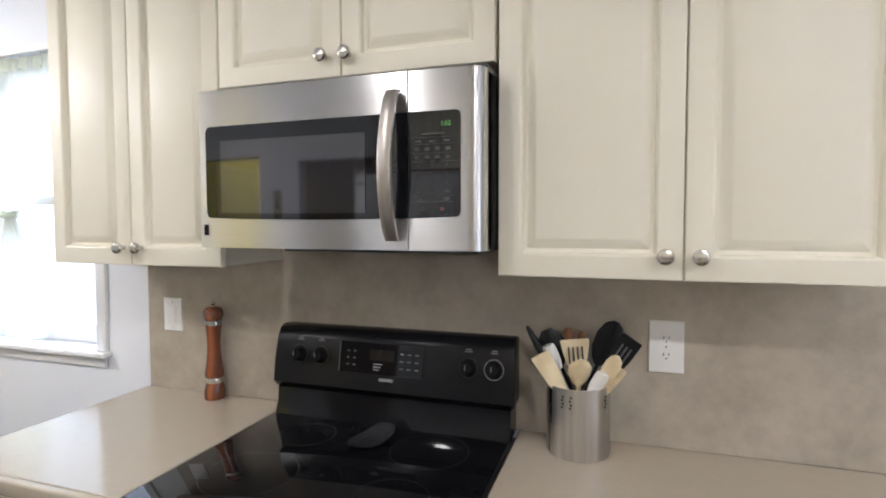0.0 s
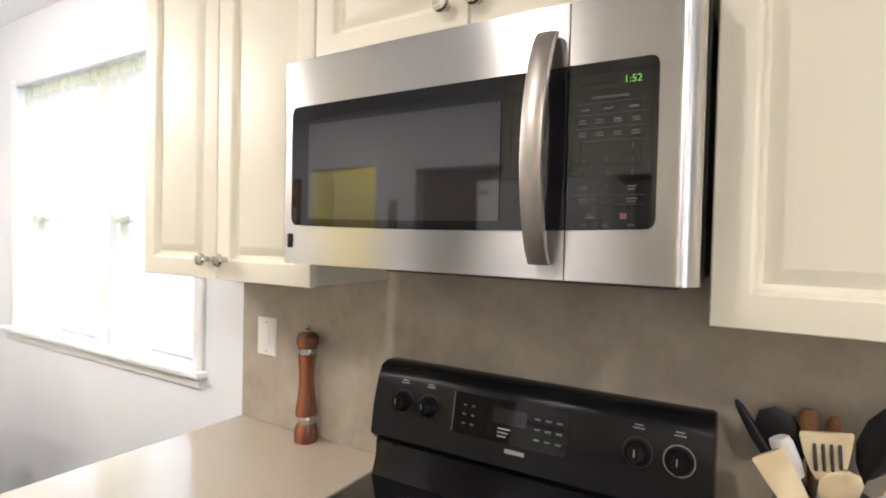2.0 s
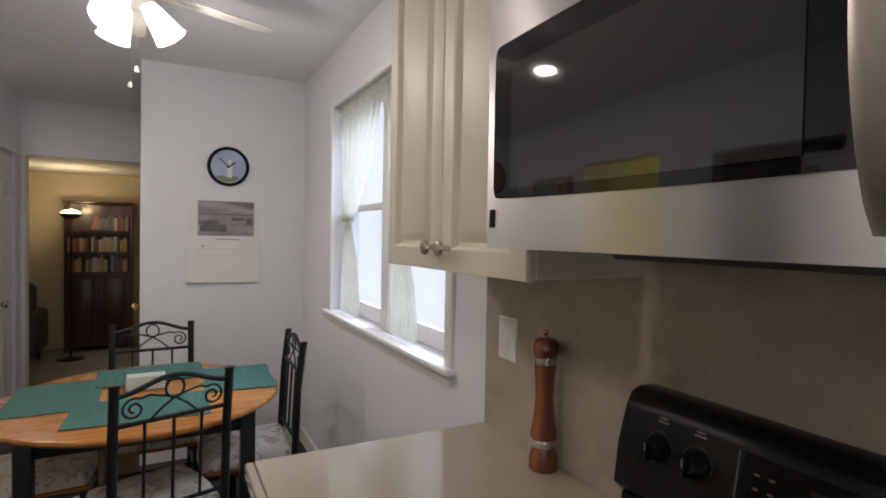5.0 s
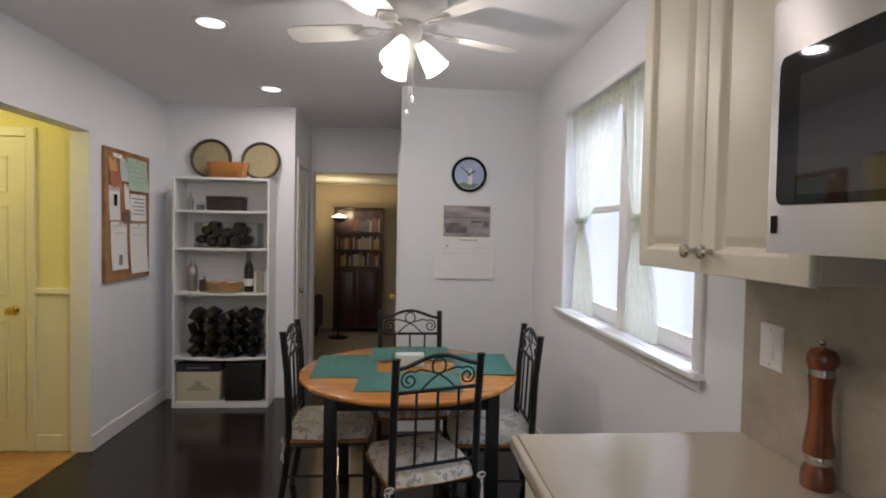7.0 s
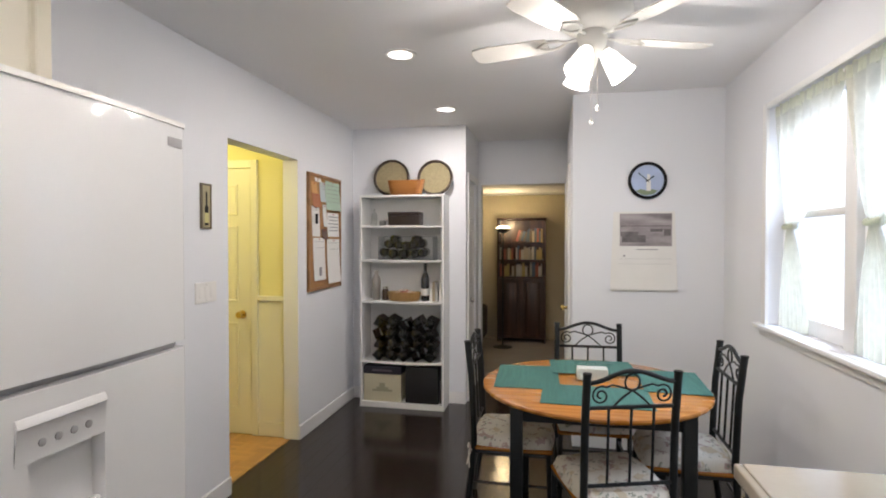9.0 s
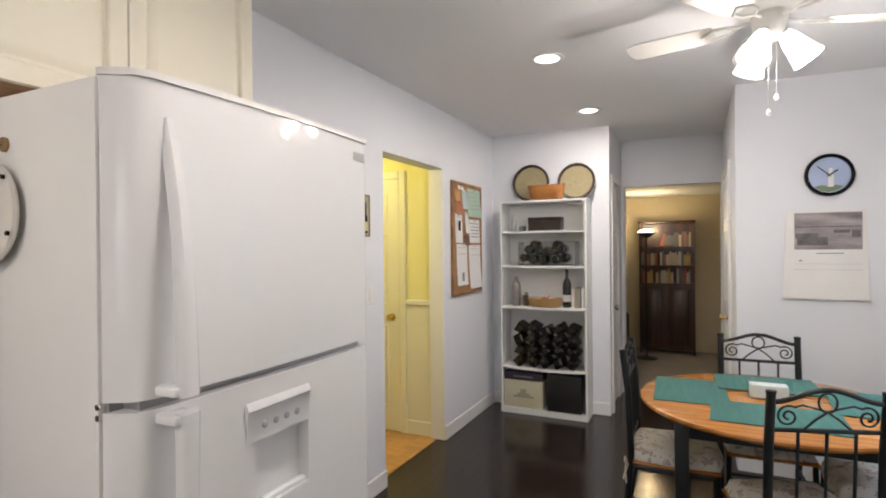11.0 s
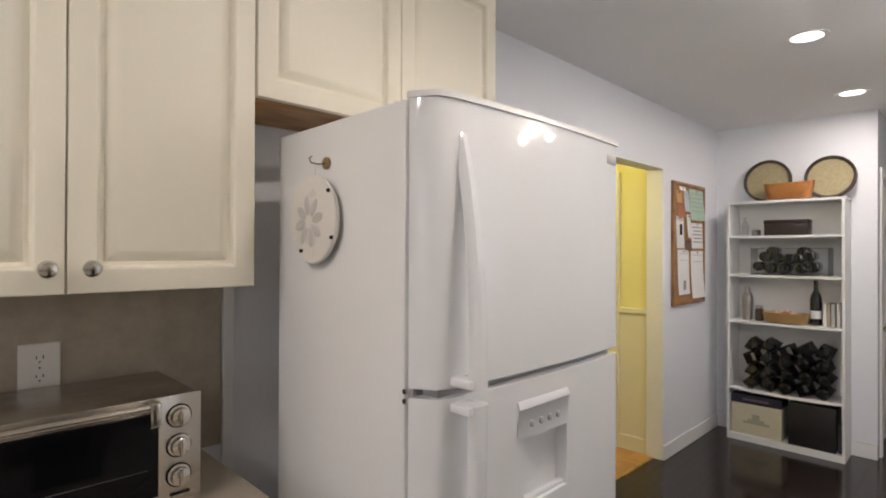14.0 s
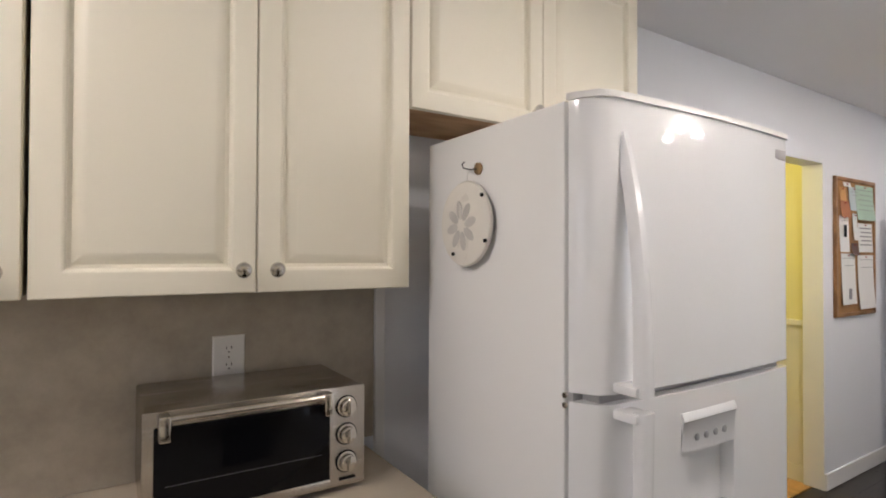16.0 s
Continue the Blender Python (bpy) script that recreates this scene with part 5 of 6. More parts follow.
utensil_crock()


def spoon_rest():
    t = thing("spoon_rest", (-0.70, 1.53, 0.918), "dark polished metal spoon rest on the cooktop", "spoon rest")
    own = bmesh.new()
    n, g = 36, []
    for k, (s, h) in enumerate(((0.0, 0.003), (0.6, 0.003), (0.82, 0.008), (1.0, 0.022), (1.03, 0.021), (0.88, 0.004), (0.65, 0.0005), (0.0, 0.0005))):
        row = []
        for i in range(n):
            a = i * math.tau / n
            ca, sa = math.copysign(abs(math.cos(a)) ** 0.55, math.cos(a)), math.copysign(abs(math.sin(a)) ** 0.55, math.sin(a))
            w = 0.046 - 0.010 * max(0, sa)
            row.append(own.verts.new((-0.700 + s * (w * ca + 0.012 * sa), 1.510 + s * 0.070 * sa, 0.9185 + h * 0.6 + (0.016 * max(0, sa) ** 3 * s if s > 0.8 else 0))))
        g.append(row)
    for p, q in zip(g, g[1:]):
        for i in range(n):
            own.faces.new((p[i], p[(i + 1) % n], q[(i + 1) % n], q[i]))
    bmesh.ops.remove_doubles(own, verts=own.verts, dist=1e-5)
    part("dish", own, SPOONM, t, smooth=60)


spoon_rest()


def wall_plate(name, x0, x1, z0, z1, y, way, kind_, label):
    """An outlet or switch plate; way -1 looks towards -y."""
    t = thing(name, ((x0 + x1) / 2, y, (z0 + z1) / 2), label, name.replace("_", " "), "wall plates")
    fm = plane_frame("-y" if way < 0 else "+y", y)
    part("plate", rings_panel(x0, x1, z0, z1, [(0, 0), (0, 0.003), (0.003, 0.0058), (0.006, 0.0062)], fm), WHITEPL, t, smooth=30)
    xc, zc = (x0 + x1) / 2, (z0 + z1) / 2
    yo = y + way * 0.0062
    if kind_ == "outlet":
        for dz in (0.0225, -0.0225):
            f = part("socket", rings_panel(xc - 0.0165, xc + 0.0165, zc + dz - 0.0145, zc + dz + 0.0145, [(0, -0.004), (0, 0.0008), (0.002, 0.0012)], plane_frame("-y" if way < 0 else "+y", yo)), WHITEPL, t, smooth=30)
            for dx, h in ((-0.0065, 0.0042), (0.0065, 0.0034)):
                part("slot", box(xc + dx - 0.001, xc + dx + 0.001, yo + way * 0.0008, yo + way * 0.0016, zc + dz + 0.003 - h, zc + dz + 0.003 + h), BLACKPLASTIC, f, smooth=None)
            part("ground_hole", box(xc - 0.002, xc + 0.002, yo + way * 0.0008, yo + way * 0.0016, zc + dz - 0.010, zc + dz - 0.0065), BLACKPLASTIC, f, smooth=None)
    else:
        n = kind_
        for i in range(n):
            sx = xc + (i - (n - 1) / 2) * 0.046
            part("rocker", box(sx - 0.0155, sx + 0.0155, min(yo, yo + way * 0.0015), max(yo, yo + way * 0.0015), zc - 0.032, zc + 0.032, 0.0007), WHITEPL, t)
    for dz in (0.0, ) if kind_ == "outlet" else ((z1 - z0) * 0.38, -(z1 - z0) * 0.38):
        part("screw", lathe([(0, 0), (0.0028, 0), (0.002, 0.001), (0, 0.0012)], (xc, yo, zc + dz), 10, Matrix.Rotation(radians(90 if way < 0 else -90), 4, "X")), NICKEL, t)


wall_plate("wall_switch", -1.640, -1.556, 1.130, 1.250, N - 0.008, -1, 1, "white single switch plate on the backsplash")
wall_plate("power_outlet", 0.016, 0.104, 1.120, 1.259, N - 0.008, -1, "outlet", "white double outlet above the counter")
wall_plate("power_outlet", -0.323, -0.240, 1.150, 1.266, S + 0.008, 1, "outlet", "white double outlet above the toaster oven")
wall_plate("wall_switch", -2.882, -2.702, 1.150, 1.262, S, 1, 3, "white triple switch plate beside the doorway")


def trivet():
    x, y, z = -0.781, -0.818, 1.566
    t = thing("trivet", (x, y, z), "white round ceramic trivet hanging on the refrigerator", "trivet")
    m = Matrix.Translation((x + 0.016, y, z)) @ Matrix.Rotation(radians(90), 4, "Y")
    CER = mat("white_ceramic", (0.78, 0.75, 0.69), 0.3, vary=0.03, scale=14)
    part("disc", lathe([(0, -0.004), (0.103, -0.004), (0.107, 0.000), (0.108, 0.005), (0.105, 0.009), (0.098, 0.010), (0.0, 0.010)], (0, 0, 0), 48, m), CER, t)
    # Grey shapes stand in for carved petals; the grey is the recess's shade.
    for k in range(8):
        a = k * math.tau / 8 + 0.2
        own = bmesh.new()
        bmesh.ops.create_uvsphere(own, u_segments=12, v_segments=6, radius=1)
        c = Vector((x + 0.026, y - 0.012 + 0.040 * math.cos(a), z - 0.004 + 0.040 * math.sin(a)))
        bmesh.ops.transform(own, matrix=Matrix.Translation(c) @ Matrix.Rotation(a, 4, "X") @ Matrix.Diagonal((0.0018, 0.025, 0.0125, 1)), verts=own.verts)
        part("petal", own, mat("petal_recess_shade", (0.54, 0.52, 0.49), 0.35) if k == 0 else bpy.data.materials["petal_recess_shade"], t, "petal shape greyed for the shade of its recess")
    for a, rr in ((-2.1, 0.088), (0.70, 0.102), (-0.45, 0.102)):
        c = (x + 0.026, y + rr * math.cos(a), z + rr * math.sin(a))
        part("rubber_foot", lathe([(0, 0), (0.005, 0), (0.0045, 0.005), (0, 0.0055)], c, 12, Matrix.Rotation(radians(90), 4, "Y")), BLACKPLASTIC, t, "small black rubber foot")
    h = thing("magnetic_hook", (x, -0.788, 1.702), "small brass magnetic hook on the refrigerator side", "hook")
    part("magnet", lathe([(0, 0), (0.015, 0), (0.015, 0.006), (0.012, 0.008), (0, 0.008)], (x, -0.788, 1.703), 24, Matrix.Rotation(radians(90), 4, "Y")), mat("aged_brass", (0.30, 0.20, 0.10), 0.4, 0.7), h, "aged brass disc")
    part("wire", tube([(x + 0.006, -0.788, 1.702), (x + 0.022, -0.798, 1.700), (x + 0.034, -0.808, 1.704), (x + 0.036, -0.812, 1.714), (x + 0.030, -0.810, 1.720)], 0.0015, 8), BLACKIRON, h)
    part("loop", tube([(x + 0.024, -0.802, 1.700), (x + 0.022, -0.808, 1.675), (x + 0.020, -0.814, 1.666)], 0.001, 6), WHITEPL, t, "thin hanging cord")


trivet()

# ---- small things, dining corner ----
for i, (x0, x1, y0, y1, rz) in enumerate(((-3.375, -2.895, 0.288, 0.618, 1.5), (-2.985, -2.655, 0.535, 1.035, -2), (-3.385, -2.935, 1.035, 1.345, -3), (-3.555, -3.225, 0.575, 1.040, 3))):
    t = thing("placemat", ((x0 + x1) / 2, (y0 + y1) / 2, 0.7503), "teal woven placemat lying flat on the table", "placemat", "placemats")
    own = bmesh.new()
    nx, ny = 14, 14
    v = {}
    for a in range(nx + 1):
        for b in range(ny + 1):
            px, py = x0 + (x1 - x0) * a / nx, y0 + (y1 - y0) * b / ny
            h = 0.7506 + i * 0.0016 + 0.0006 * (1 + noise.noise((px * 9, py * 9, i)))
            v[a, b, 0], v[a, b, 1] = own.verts.new((px, py, h)), own.verts.new((px, py, h + 0.0022))
    for a in range(nx):
        for b in range(ny):
            for k in (0, 1):
                own.faces.new((v[a, b, k], v[a + 1, b, k], v[a + 1, b + 1, k], v[a, b + 1, k]))
    for a in range(nx):
        for b in (0, ny):
            own.faces.new((v[a, b, 0], v[a + 1, b, 0], v[a + 1, b, 1], v[a, b, 1])), own.faces.new((v[b, a, 0], v[b, a + 1, 0], v[b, a + 1, 1], v[b, a, 1]))
    bmesh.ops.rotate(own, cent=((x0 + x1) / 2, (y0 + y1) / 2, 0), matrix=Matrix.Rotation(radians(rz), 3, "Z"), verts=own.verts)
    part("cloth", own, TEAL, t, smooth=60)
t = thing("napkin_holder", (-3.13, 0.79, 0.751), "clear acrylic napkin holder filled with white napkins", "napkin holder")
ACRYL = glass("clear_acrylic", (0.96, 0.98, 0.97), 0.03, 0.06)
for y in (0.0, 1.0):
    part("plate", box(-3.165 + y * 0.075, -3.161 + y * 0.075, 0.700, 0.885, 0.7545, 0.850, 0.001, 1), ACRYL, t, "clear upright plate")
part("base", box(-3.165, -3.086, 0.700, 0.885, 0.7525, 0.7565, 0.001, 1), ACRYL, t)
t2 = thing("napkins", (-3.125, 0.79, 0.757), "stack of folded white paper napkins in a holder", "napkins")
for i in range(9):
    part("napkin", box(-3.158 + i * 0.0075, -3.1515 + i * 0.0075, 0.712 + 0.003 * (i % 3), 0.868 - 0.002 * (i % 2), 0.757, 0.818 - 0.003 * (i % 4), 0.002, 1), PAPER, t2)

t = thing("wall_clock", (XC, 1.229, 1.907), "round wall clock with black rim and blue picture face", "clock")
mclk = Matrix.Translation((XC, 1.229, 1.907)) @ Matrix.Rotation(radians(90), 4, "Y")
part("rim", lathe([(0.108, 0.004), (0.110, 0.030), (0.118, 0.036), (0.127, 0.030), (0.131, 0.016), (0.130, 0.001), (0.1, 0.001)], (0, 0, 0), 56, mclk), BLACKPLASTIC, t, "glossy black rim")
face_ob = part("face", lathe([(0, 0.014), (0.111, 0.014), (0.111, 0.010), (0, 0.010)], (0, 0, 0), 48, mclk), mat("sky_face", (0.42, 0.50, 0.70), 0.4, vary=0.12, scale=9), t, "pale blue face with a lighthouse shape")
own = box(XC + 0.0145, XC + 0.0155, 1.222, 1.252, 1.835, 1.905, 0.001, 1)
box(XC + 0.0145, XC + 0.0155, 1.227, 1.247, 1.905, 1.950, 0.001, 1, bm=own)
part("white_tower", own, PAPER, face_ob, "white tower shape")
own = bmesh.new()
pts = [(1.150, 1.835), (1.185, 1.848), (1.222, 1.838), (1.262, 1.846), (1.300, 1.836), (1.270, 1.812), (1.229, 1.803), (1.190, 1.810)]
lo, hi = [own.verts.new((XC + 0.0142, y, z)) for y, z in pts], [own.verts.new((XC + 0.0150, y, z)) for y, z in pts]
own.faces.new(lo), own.faces.new(hi)
for i in range(len(pts)):
    own.faces.new((lo[i], hi[i], hi[(i + 1) % 8], lo[(i + 1) % 8]))
part("ground_shape", own, mat("face_green", (0.20, 0.26, 0.16), 0.5), face_ob, "dark green shape")
for a, l, w in ((-48, 0.082, 0.0028), (56, 0.052, 0.004)):
    own = box(-w, w, -0.012, l, 0.0, 0.0015)
    bmesh.ops.transform(own, matrix=Matrix.Translation((XC + 0.018, 1.229, 1.907)) @ Matrix(((0, 0, 1, 0), (1, 0, 0, 0), (0, 1, 0, 0), (0, 0, 0, 1))) @ Matrix.Rotation(radians(-a), 4, "Z"), verts=own.verts)
    part("hand", own, BLACKPLASTIC, t, "black clock hand", smooth=None)

t = thing("wall_calendar", (XC, 1.21, 1.40), "open wall calendar with a grey photograph above", "calendar")
for k in range(5):
    rows = []
    for j in range(13):
        u = j / 12
        z = 1.690 - u * (0.560 - 0.003 * k)
        lift = 0.003 + 0.0022 * k + 0.012 * u ** 3 * (0.25 + k / 5)
        rows.append(((XC + lift, 1.012 - 0.022 * u - 0.002 * k, z), (XC + lift, 1.412 + 0.022 * u - 0.002 * k, z)))
    page = part("page", sheet(rows, 0.0016, 0), PAPER, t)


def page_x(z):
    u = (1.690 - z) / 0.560
    return XC + 0.003 + 0.0088 + 0.012 * u ** 3 * 1.05 + 0.0014


rows = [((page_x(1.677 - 0.228 * j / 7), 1.046, 1.677 - 0.228 * j / 7), (page_x(1.677 - 0.228 * j / 7), 1.392, 1.677 - 0.228 * j / 7)) for j in range(8)]
part("photograph", sheet(rows, 0.0010, 0), mat("grey_photo", (0.30, 0.27, 0.28), 0.5, vary=0.55, scale=9, stretch=(1, 0.6, 2.5)), page, "grey landscape photograph")
for z, ya, yb, h in ((1.590, 1.052, 1.386, 0.006), (1.535, 1.052, 1.17, 0.030), (1.500, 1.06, 1.22, 0.05), (1.560, 1.25, 1.33, 0.02), (1.545, 1.34, 1.385, 0.045)):
    xx = page_x(z) + 0.0010
    part("photo_shape", box(xx - 0.0003, xx + 0.0006, ya, yb, z - h / 2, z + h / 2), mat("photo_dark", (0.14, 0.125, 0.13), 0.5, vary=0.5, scale=25) if z == 1.590 else bpy.data.materials["photo_dark"], page, smooth=None)
for z, ya, yb, h in ((1.425, 1.16, 1.30, 0.006), (1.380, 1.070, 1.085, 0.010), (1.155, 1.20, 1.235, 0.004)):
    xx = page_x(z)
    part("print_bar", box(xx, xx + 0.0006, ya, yb, z - h / 2, z + h / 2), INK, page, smooth=None)
for r in range(6):
    z = 1.36 - r * 0.036
    xx = page_x(z)
    part("grid_line", box(xx, xx + 0.0005, 1.04, 1.39, z - 0.0006, z + 0.0006), INK, page, smooth=None)

t = thing("corkboard", (-4.318, S, 1.55), "wood-framed corkboard covered with pinned papers", "bulletin board")
kx0, kx1, kz0, kz1 = -4.632, -3.998, 1.090, 2.018
part("cork_sheet", box(kx0 + 0.02, kx1 - 0.02, S + 0.002, S + 0.012, kz0 + 0.02, kz1 - 0.02), CORK, t)
FRAMEW = wood("frame_wood", (0.24, 0.12, 0.045), (0.36, 0.19, 0.075), 6, (1, 8, 8), 0.4)
for a, b, c, d in ((kx0, kx0 + 0.024, kz0, kz1), (kx1 - 0.024, kx1, kz0, kz1), (kx0 + 0.024, kx1 - 0.024, kz0, kz0 + 0.024), (kx0 + 0.024, kx1 - 0.024, kz1 - 0.024, kz1)):
    part("frame_rail", box(a, b, S + 0.001, S + 0.022, c, d, 0.003), FRAMEW, t)
PAPERS = [(-4.06, -4.20, 1.52, 1.76, 0), (-4.08, -4.30, 1.17, 1.51, 0), (-4.34, -4.60, 1.13, 1.50, 0), (-4.34, -4.58, 1.52, 1.72, 0), (-4.20, -4.36, 1.80, 1.96, 3), (-4.30, -4.60, 1.74, 1.98, 1),
          (-4.05, -4.15, 1.86, 1.95, 2), (-4.06, -4.21, 1.75, 1.86, 4), (-4.23, -4.33, 1.50, 1.58, 5), (-4.10, -4.22, 1.955, 1.985, 0), (-4.25, -4.32, 1.60, 1.78, 0)]
PCOL = [PAPER, mat("pale_green_paper", (0.42, 0.56, 0.45), 0.7, vary=0.06), mat("orange_note", (0.62, 0.34, 0.12), 0.7), mat("grey_card", (0.50, 0.56, 0.58), 0.7), mat("rust_card", (0.42, 0.17, 0.08), 0.7), mat("brown_card", (0.16, 0.10, 0.08), 0.7)]
for i, (a, b, c, d, col) in enumerate(PAPERS):
    rows = []
    for j in range(7):
        u = j / 6
        lift = 0.0135 + 0.0018 * i / 3 + 0.012 * u ** 2 * (0.5 + (i % 3) / 2)
        z = d - (d - c) * u
        rows.append(((b + 0.004 * ((i % 3) - 1) * u, S + lift, z), (a + 0.004 * ((i % 3) - 1) * u, S + lift + 0.002 * (i % 2), z)))
    pp = part("pinned_paper", sheet(rows, 0.0012, 1), PCOL[col], t, smooth=None)
    part("pin", lathe([(0, 0), (0.004, 0), (0.003, 0.006), (0.0045, 0.009), (0, 0.010)], ((a + b) / 2, S + 0.0145 + 0.0018 * i / 3, d - 0.012), 10, Matrix.Rotation(radians(-90), 4, "X")), mat("red_pin", (0.45, 0.04, 0.03), 0.3) if i == 0 else bpy.data.materials["red_pin"], pp)
    for k in range(5 if i in (3, 5) else 2):
        z = d - 0.03 - k * (d - c) / 7
        yy = S + 0.0145 + 0.0018 * i / 3 + 0.012 * ((d - z) / (d - c)) ** 2 * (0.5 + (i % 3) / 2) + 0.0028
        if d - c > 0.12:
            part("print_bar", box(b + 0.025, a - 0.025 - 0.02 * (k % 2), yy, yy + 0.0006, z - (0.008 if i == 3 else 0.003), z), INK, pp, smooth=None)
part("ink_shape", box(-4.155, -4.115, S + 0.0215, S + 0.0225, 1.62, 1.70), BLACKPLASTIC, t, "small dark drawing", smooth=None)
part("ink_shape", box(-4.215, -4.170, S + 0.0275, S + 0.0285, 1.205, 1.275), INK, t, "small grey drawing", smooth=None)

t = thing("bottle_picture", (-2.79, S, 1.675), "narrow framed picture of a wine bottle", "picture")
part("frame", rings_panel(-2.832, -2.749, 1.552, 1.797, [(0, 0), (0, 0.013), (0.006, 0.014), (0.008, 0.009)], plane_frame("+y", S)), mat("picture_bronze", (0.16, 0.13, 0.08), 0.4), t, smooth=30)
part("canvas", box(-2.823, -2.758, S + 0.0085, S + 0.0098, 1.562, 1.788), mat("picture_olive", (0.42, 0.37, 0.22), 0.6, vary=0.12, scale=14), t)
own = box(-2.806, -2.776, S + 0.0095, S + 0.0115, 1.572, 1.675, 0.001, 1)
box(-2.797, -2.785, S + 0.0095, S + 0.0115, 1.675, 1.752, 0.001, 1, bm=own)
part("painted_bottle", own, BOTTLE, t, "dark painted bottle")
part("painted_label", box(-2.807, -2.775, S + 0.0112, S + 0.0122, 1.585, 1.640), mat("label_yellow", (0.62, 0.58, 0.25), 0.6), t, "yellow painted label")

# ---- bookcase contents ----
sx = -4.835
WEAVE = mat("woven_tan", (0.34, 0.29, 0.165), 0.75, vary=0.18, scale=50, bump=0.9, bscale=160)
for yc, zc, r, lb in ((-0.868, 2.060, 0.170, "round woven tray with dark rim"), (-0.458, 2.054, 0.163, "round woven tray with a dark bound rim")):
    t = thing("woven_tray", (-4.92, yc, 1.890), lb + " leaning on the wall", "tray", "woven trays")
    m = Matrix.Translation((-4.915, yc, 1.8905 + r)) @ Matrix.Rotation(radians(-7), 4, "Y") @ Matrix.Rotation(radians(90), 4, "Y")
    part("rim", lathe([(r - 0.021, -0.004), (r - 0.021, 0.020), (r - 0.008, 0.027), (r - 0.001, 0.024), (r, 0.0), (r - 0.006, -0.007)], (0, 0, 0), 56, m), mat("dark_rattan", (0.05, 0.035, 0.025), 0.5, bump=0.6, bscale=120) if r > 0.165 else bpy.data.materials["dark_rattan"], t, "dark bound rim")
    part("mat", lathe([(0, -0.003), (r - 0.020, -0.003), (r - 0.020, 0.004), (0, 0.004)], (0, 0, 0), 48, m), WEAVE, t, "tan woven centre")
t = thing("wooden_bowl", (-4.80, -0.70, 1.890), "shallow honey wood tray bowl atop the bookcase", "bowl")
own = bmesh.new()
g = []
for s, h in ((0.72, 0.002), (0.86, 0.010), (1.0, 0.128), (0.97, 0.130), (0.84, 0.022), (0.0, 0.016)):
    row = []
    for i in range(40):
        a = i * math.tau / 40
        row.append(own.verts.new((-4.80 + s * 0.075 * math.copysign(abs(math.cos(a)) ** 0.6, math.cos(a)), -0.70 + s * 0.166 * math.copysign(abs(math.sin(a)) ** 0.6, math.sin(a)), 1.8905 + h + (0.012 * abs(math.sin(a)) ** 6 if h > 0.1 else 0))))
    g.append(row)
for p, q in zip(g, g[1:]):
    for i in range(40):
        own.faces.new((p[i], p[(i + 1) % 40], q[(i + 1) % 40], q[i]))
own.faces.new(g[0])
bmesh.ops.remove_doubles(own, verts=own.verts, dist=1e-5)
part("shell", own, wood("bowl_wood", (0.33, 0.125, 0.03), (0.45, 0.195, 0.05), 5, (8, 1, 8), 0.35), t, smooth=50)


def bottle(name, x, y, z, h, r, material, label, neck=0.32, category="bottle", group=""):
    t = thing(name, (x, y, z), label, category, group)
    part("body", lathe([(0, 0.0), (r * 0.95, 0.0), (r, 0.006), (r, h * 0.58), (r * 0.85, h * 0.66), (r * neck, h * 0.78), (r * neck, h * 0.97), (r * neck * 1.15, h * 0.975), (r * neck * 1.15, h), (0, h)], (x, y, z), 24), material, t)
    return t


S1, S2, S3, S4, S5 = 1.6235, 1.3165, 0.9485, 0.4085, 0.0485
CLEAR = glass("bottle_clear", (0.86, 0.88, 0.86), 0.05, 0.22)
bottle("glass_bottle", sx, -1.010, S1, 0.150, 0.028, CLEAR, "small clear glass bottle on a shelf")
t = thing("candle_tin", (sx, -0.930, S1), "small dark metal tin on a shelf", "tin")
part("tin", lathe([(0, S1), (0.030, S1), (0.032, S1 + 0.004), (0.032, S1 + 0.040), (0.028, S1 + 0.046), (0, S1 + 0.046)], (sx, -0.930, 0), 24), mat("tin_grey", (0.20, 0.20, 0.19), 0.4, 0.6), t)
BOXWOOD = mat("box_dark_brown", (0.022, 0.013, 0.011), 0.4, vary=0.25, scale=20)
t = thing("keepsake_box", (sx, -0.71, S1), "dark brown wooden box on the top shelf", "box")
part("box", box(-4.90, -4.755, -0.855, -0.570, S1, S1 + 0.088, 0.003), BOXWOOD, t)
part("lid", box(-4.902, -4.752, -0.858, -0.567, S1 + 0.0885, S1 + 0.118, 0.004), BOXWOOD, t)
ACRD = glass("smoked_acrylic", (0.80, 0.81, 0.82), 0.05, 0.07)


def lying_bottle(parent, y, z, r, k):
    m = Matrix.Translation((-4.745, y, z)) @ Matrix.Rotation(radians(-90), 4, "Y")
    b = part("bottle", lathe([(0, 0), (r * 0.55, 0.001), (r * 0.6, -0.006), (r * 0.94, -0.004), (r, 0.004), (r, 0.13), (r * 0.5, 0.17), (r * 0.36, 0.185), (0, 0.186)], (0, 0, 0), 22, m), BOTTLE, parent, "dark bottle lying on its side")
    return b


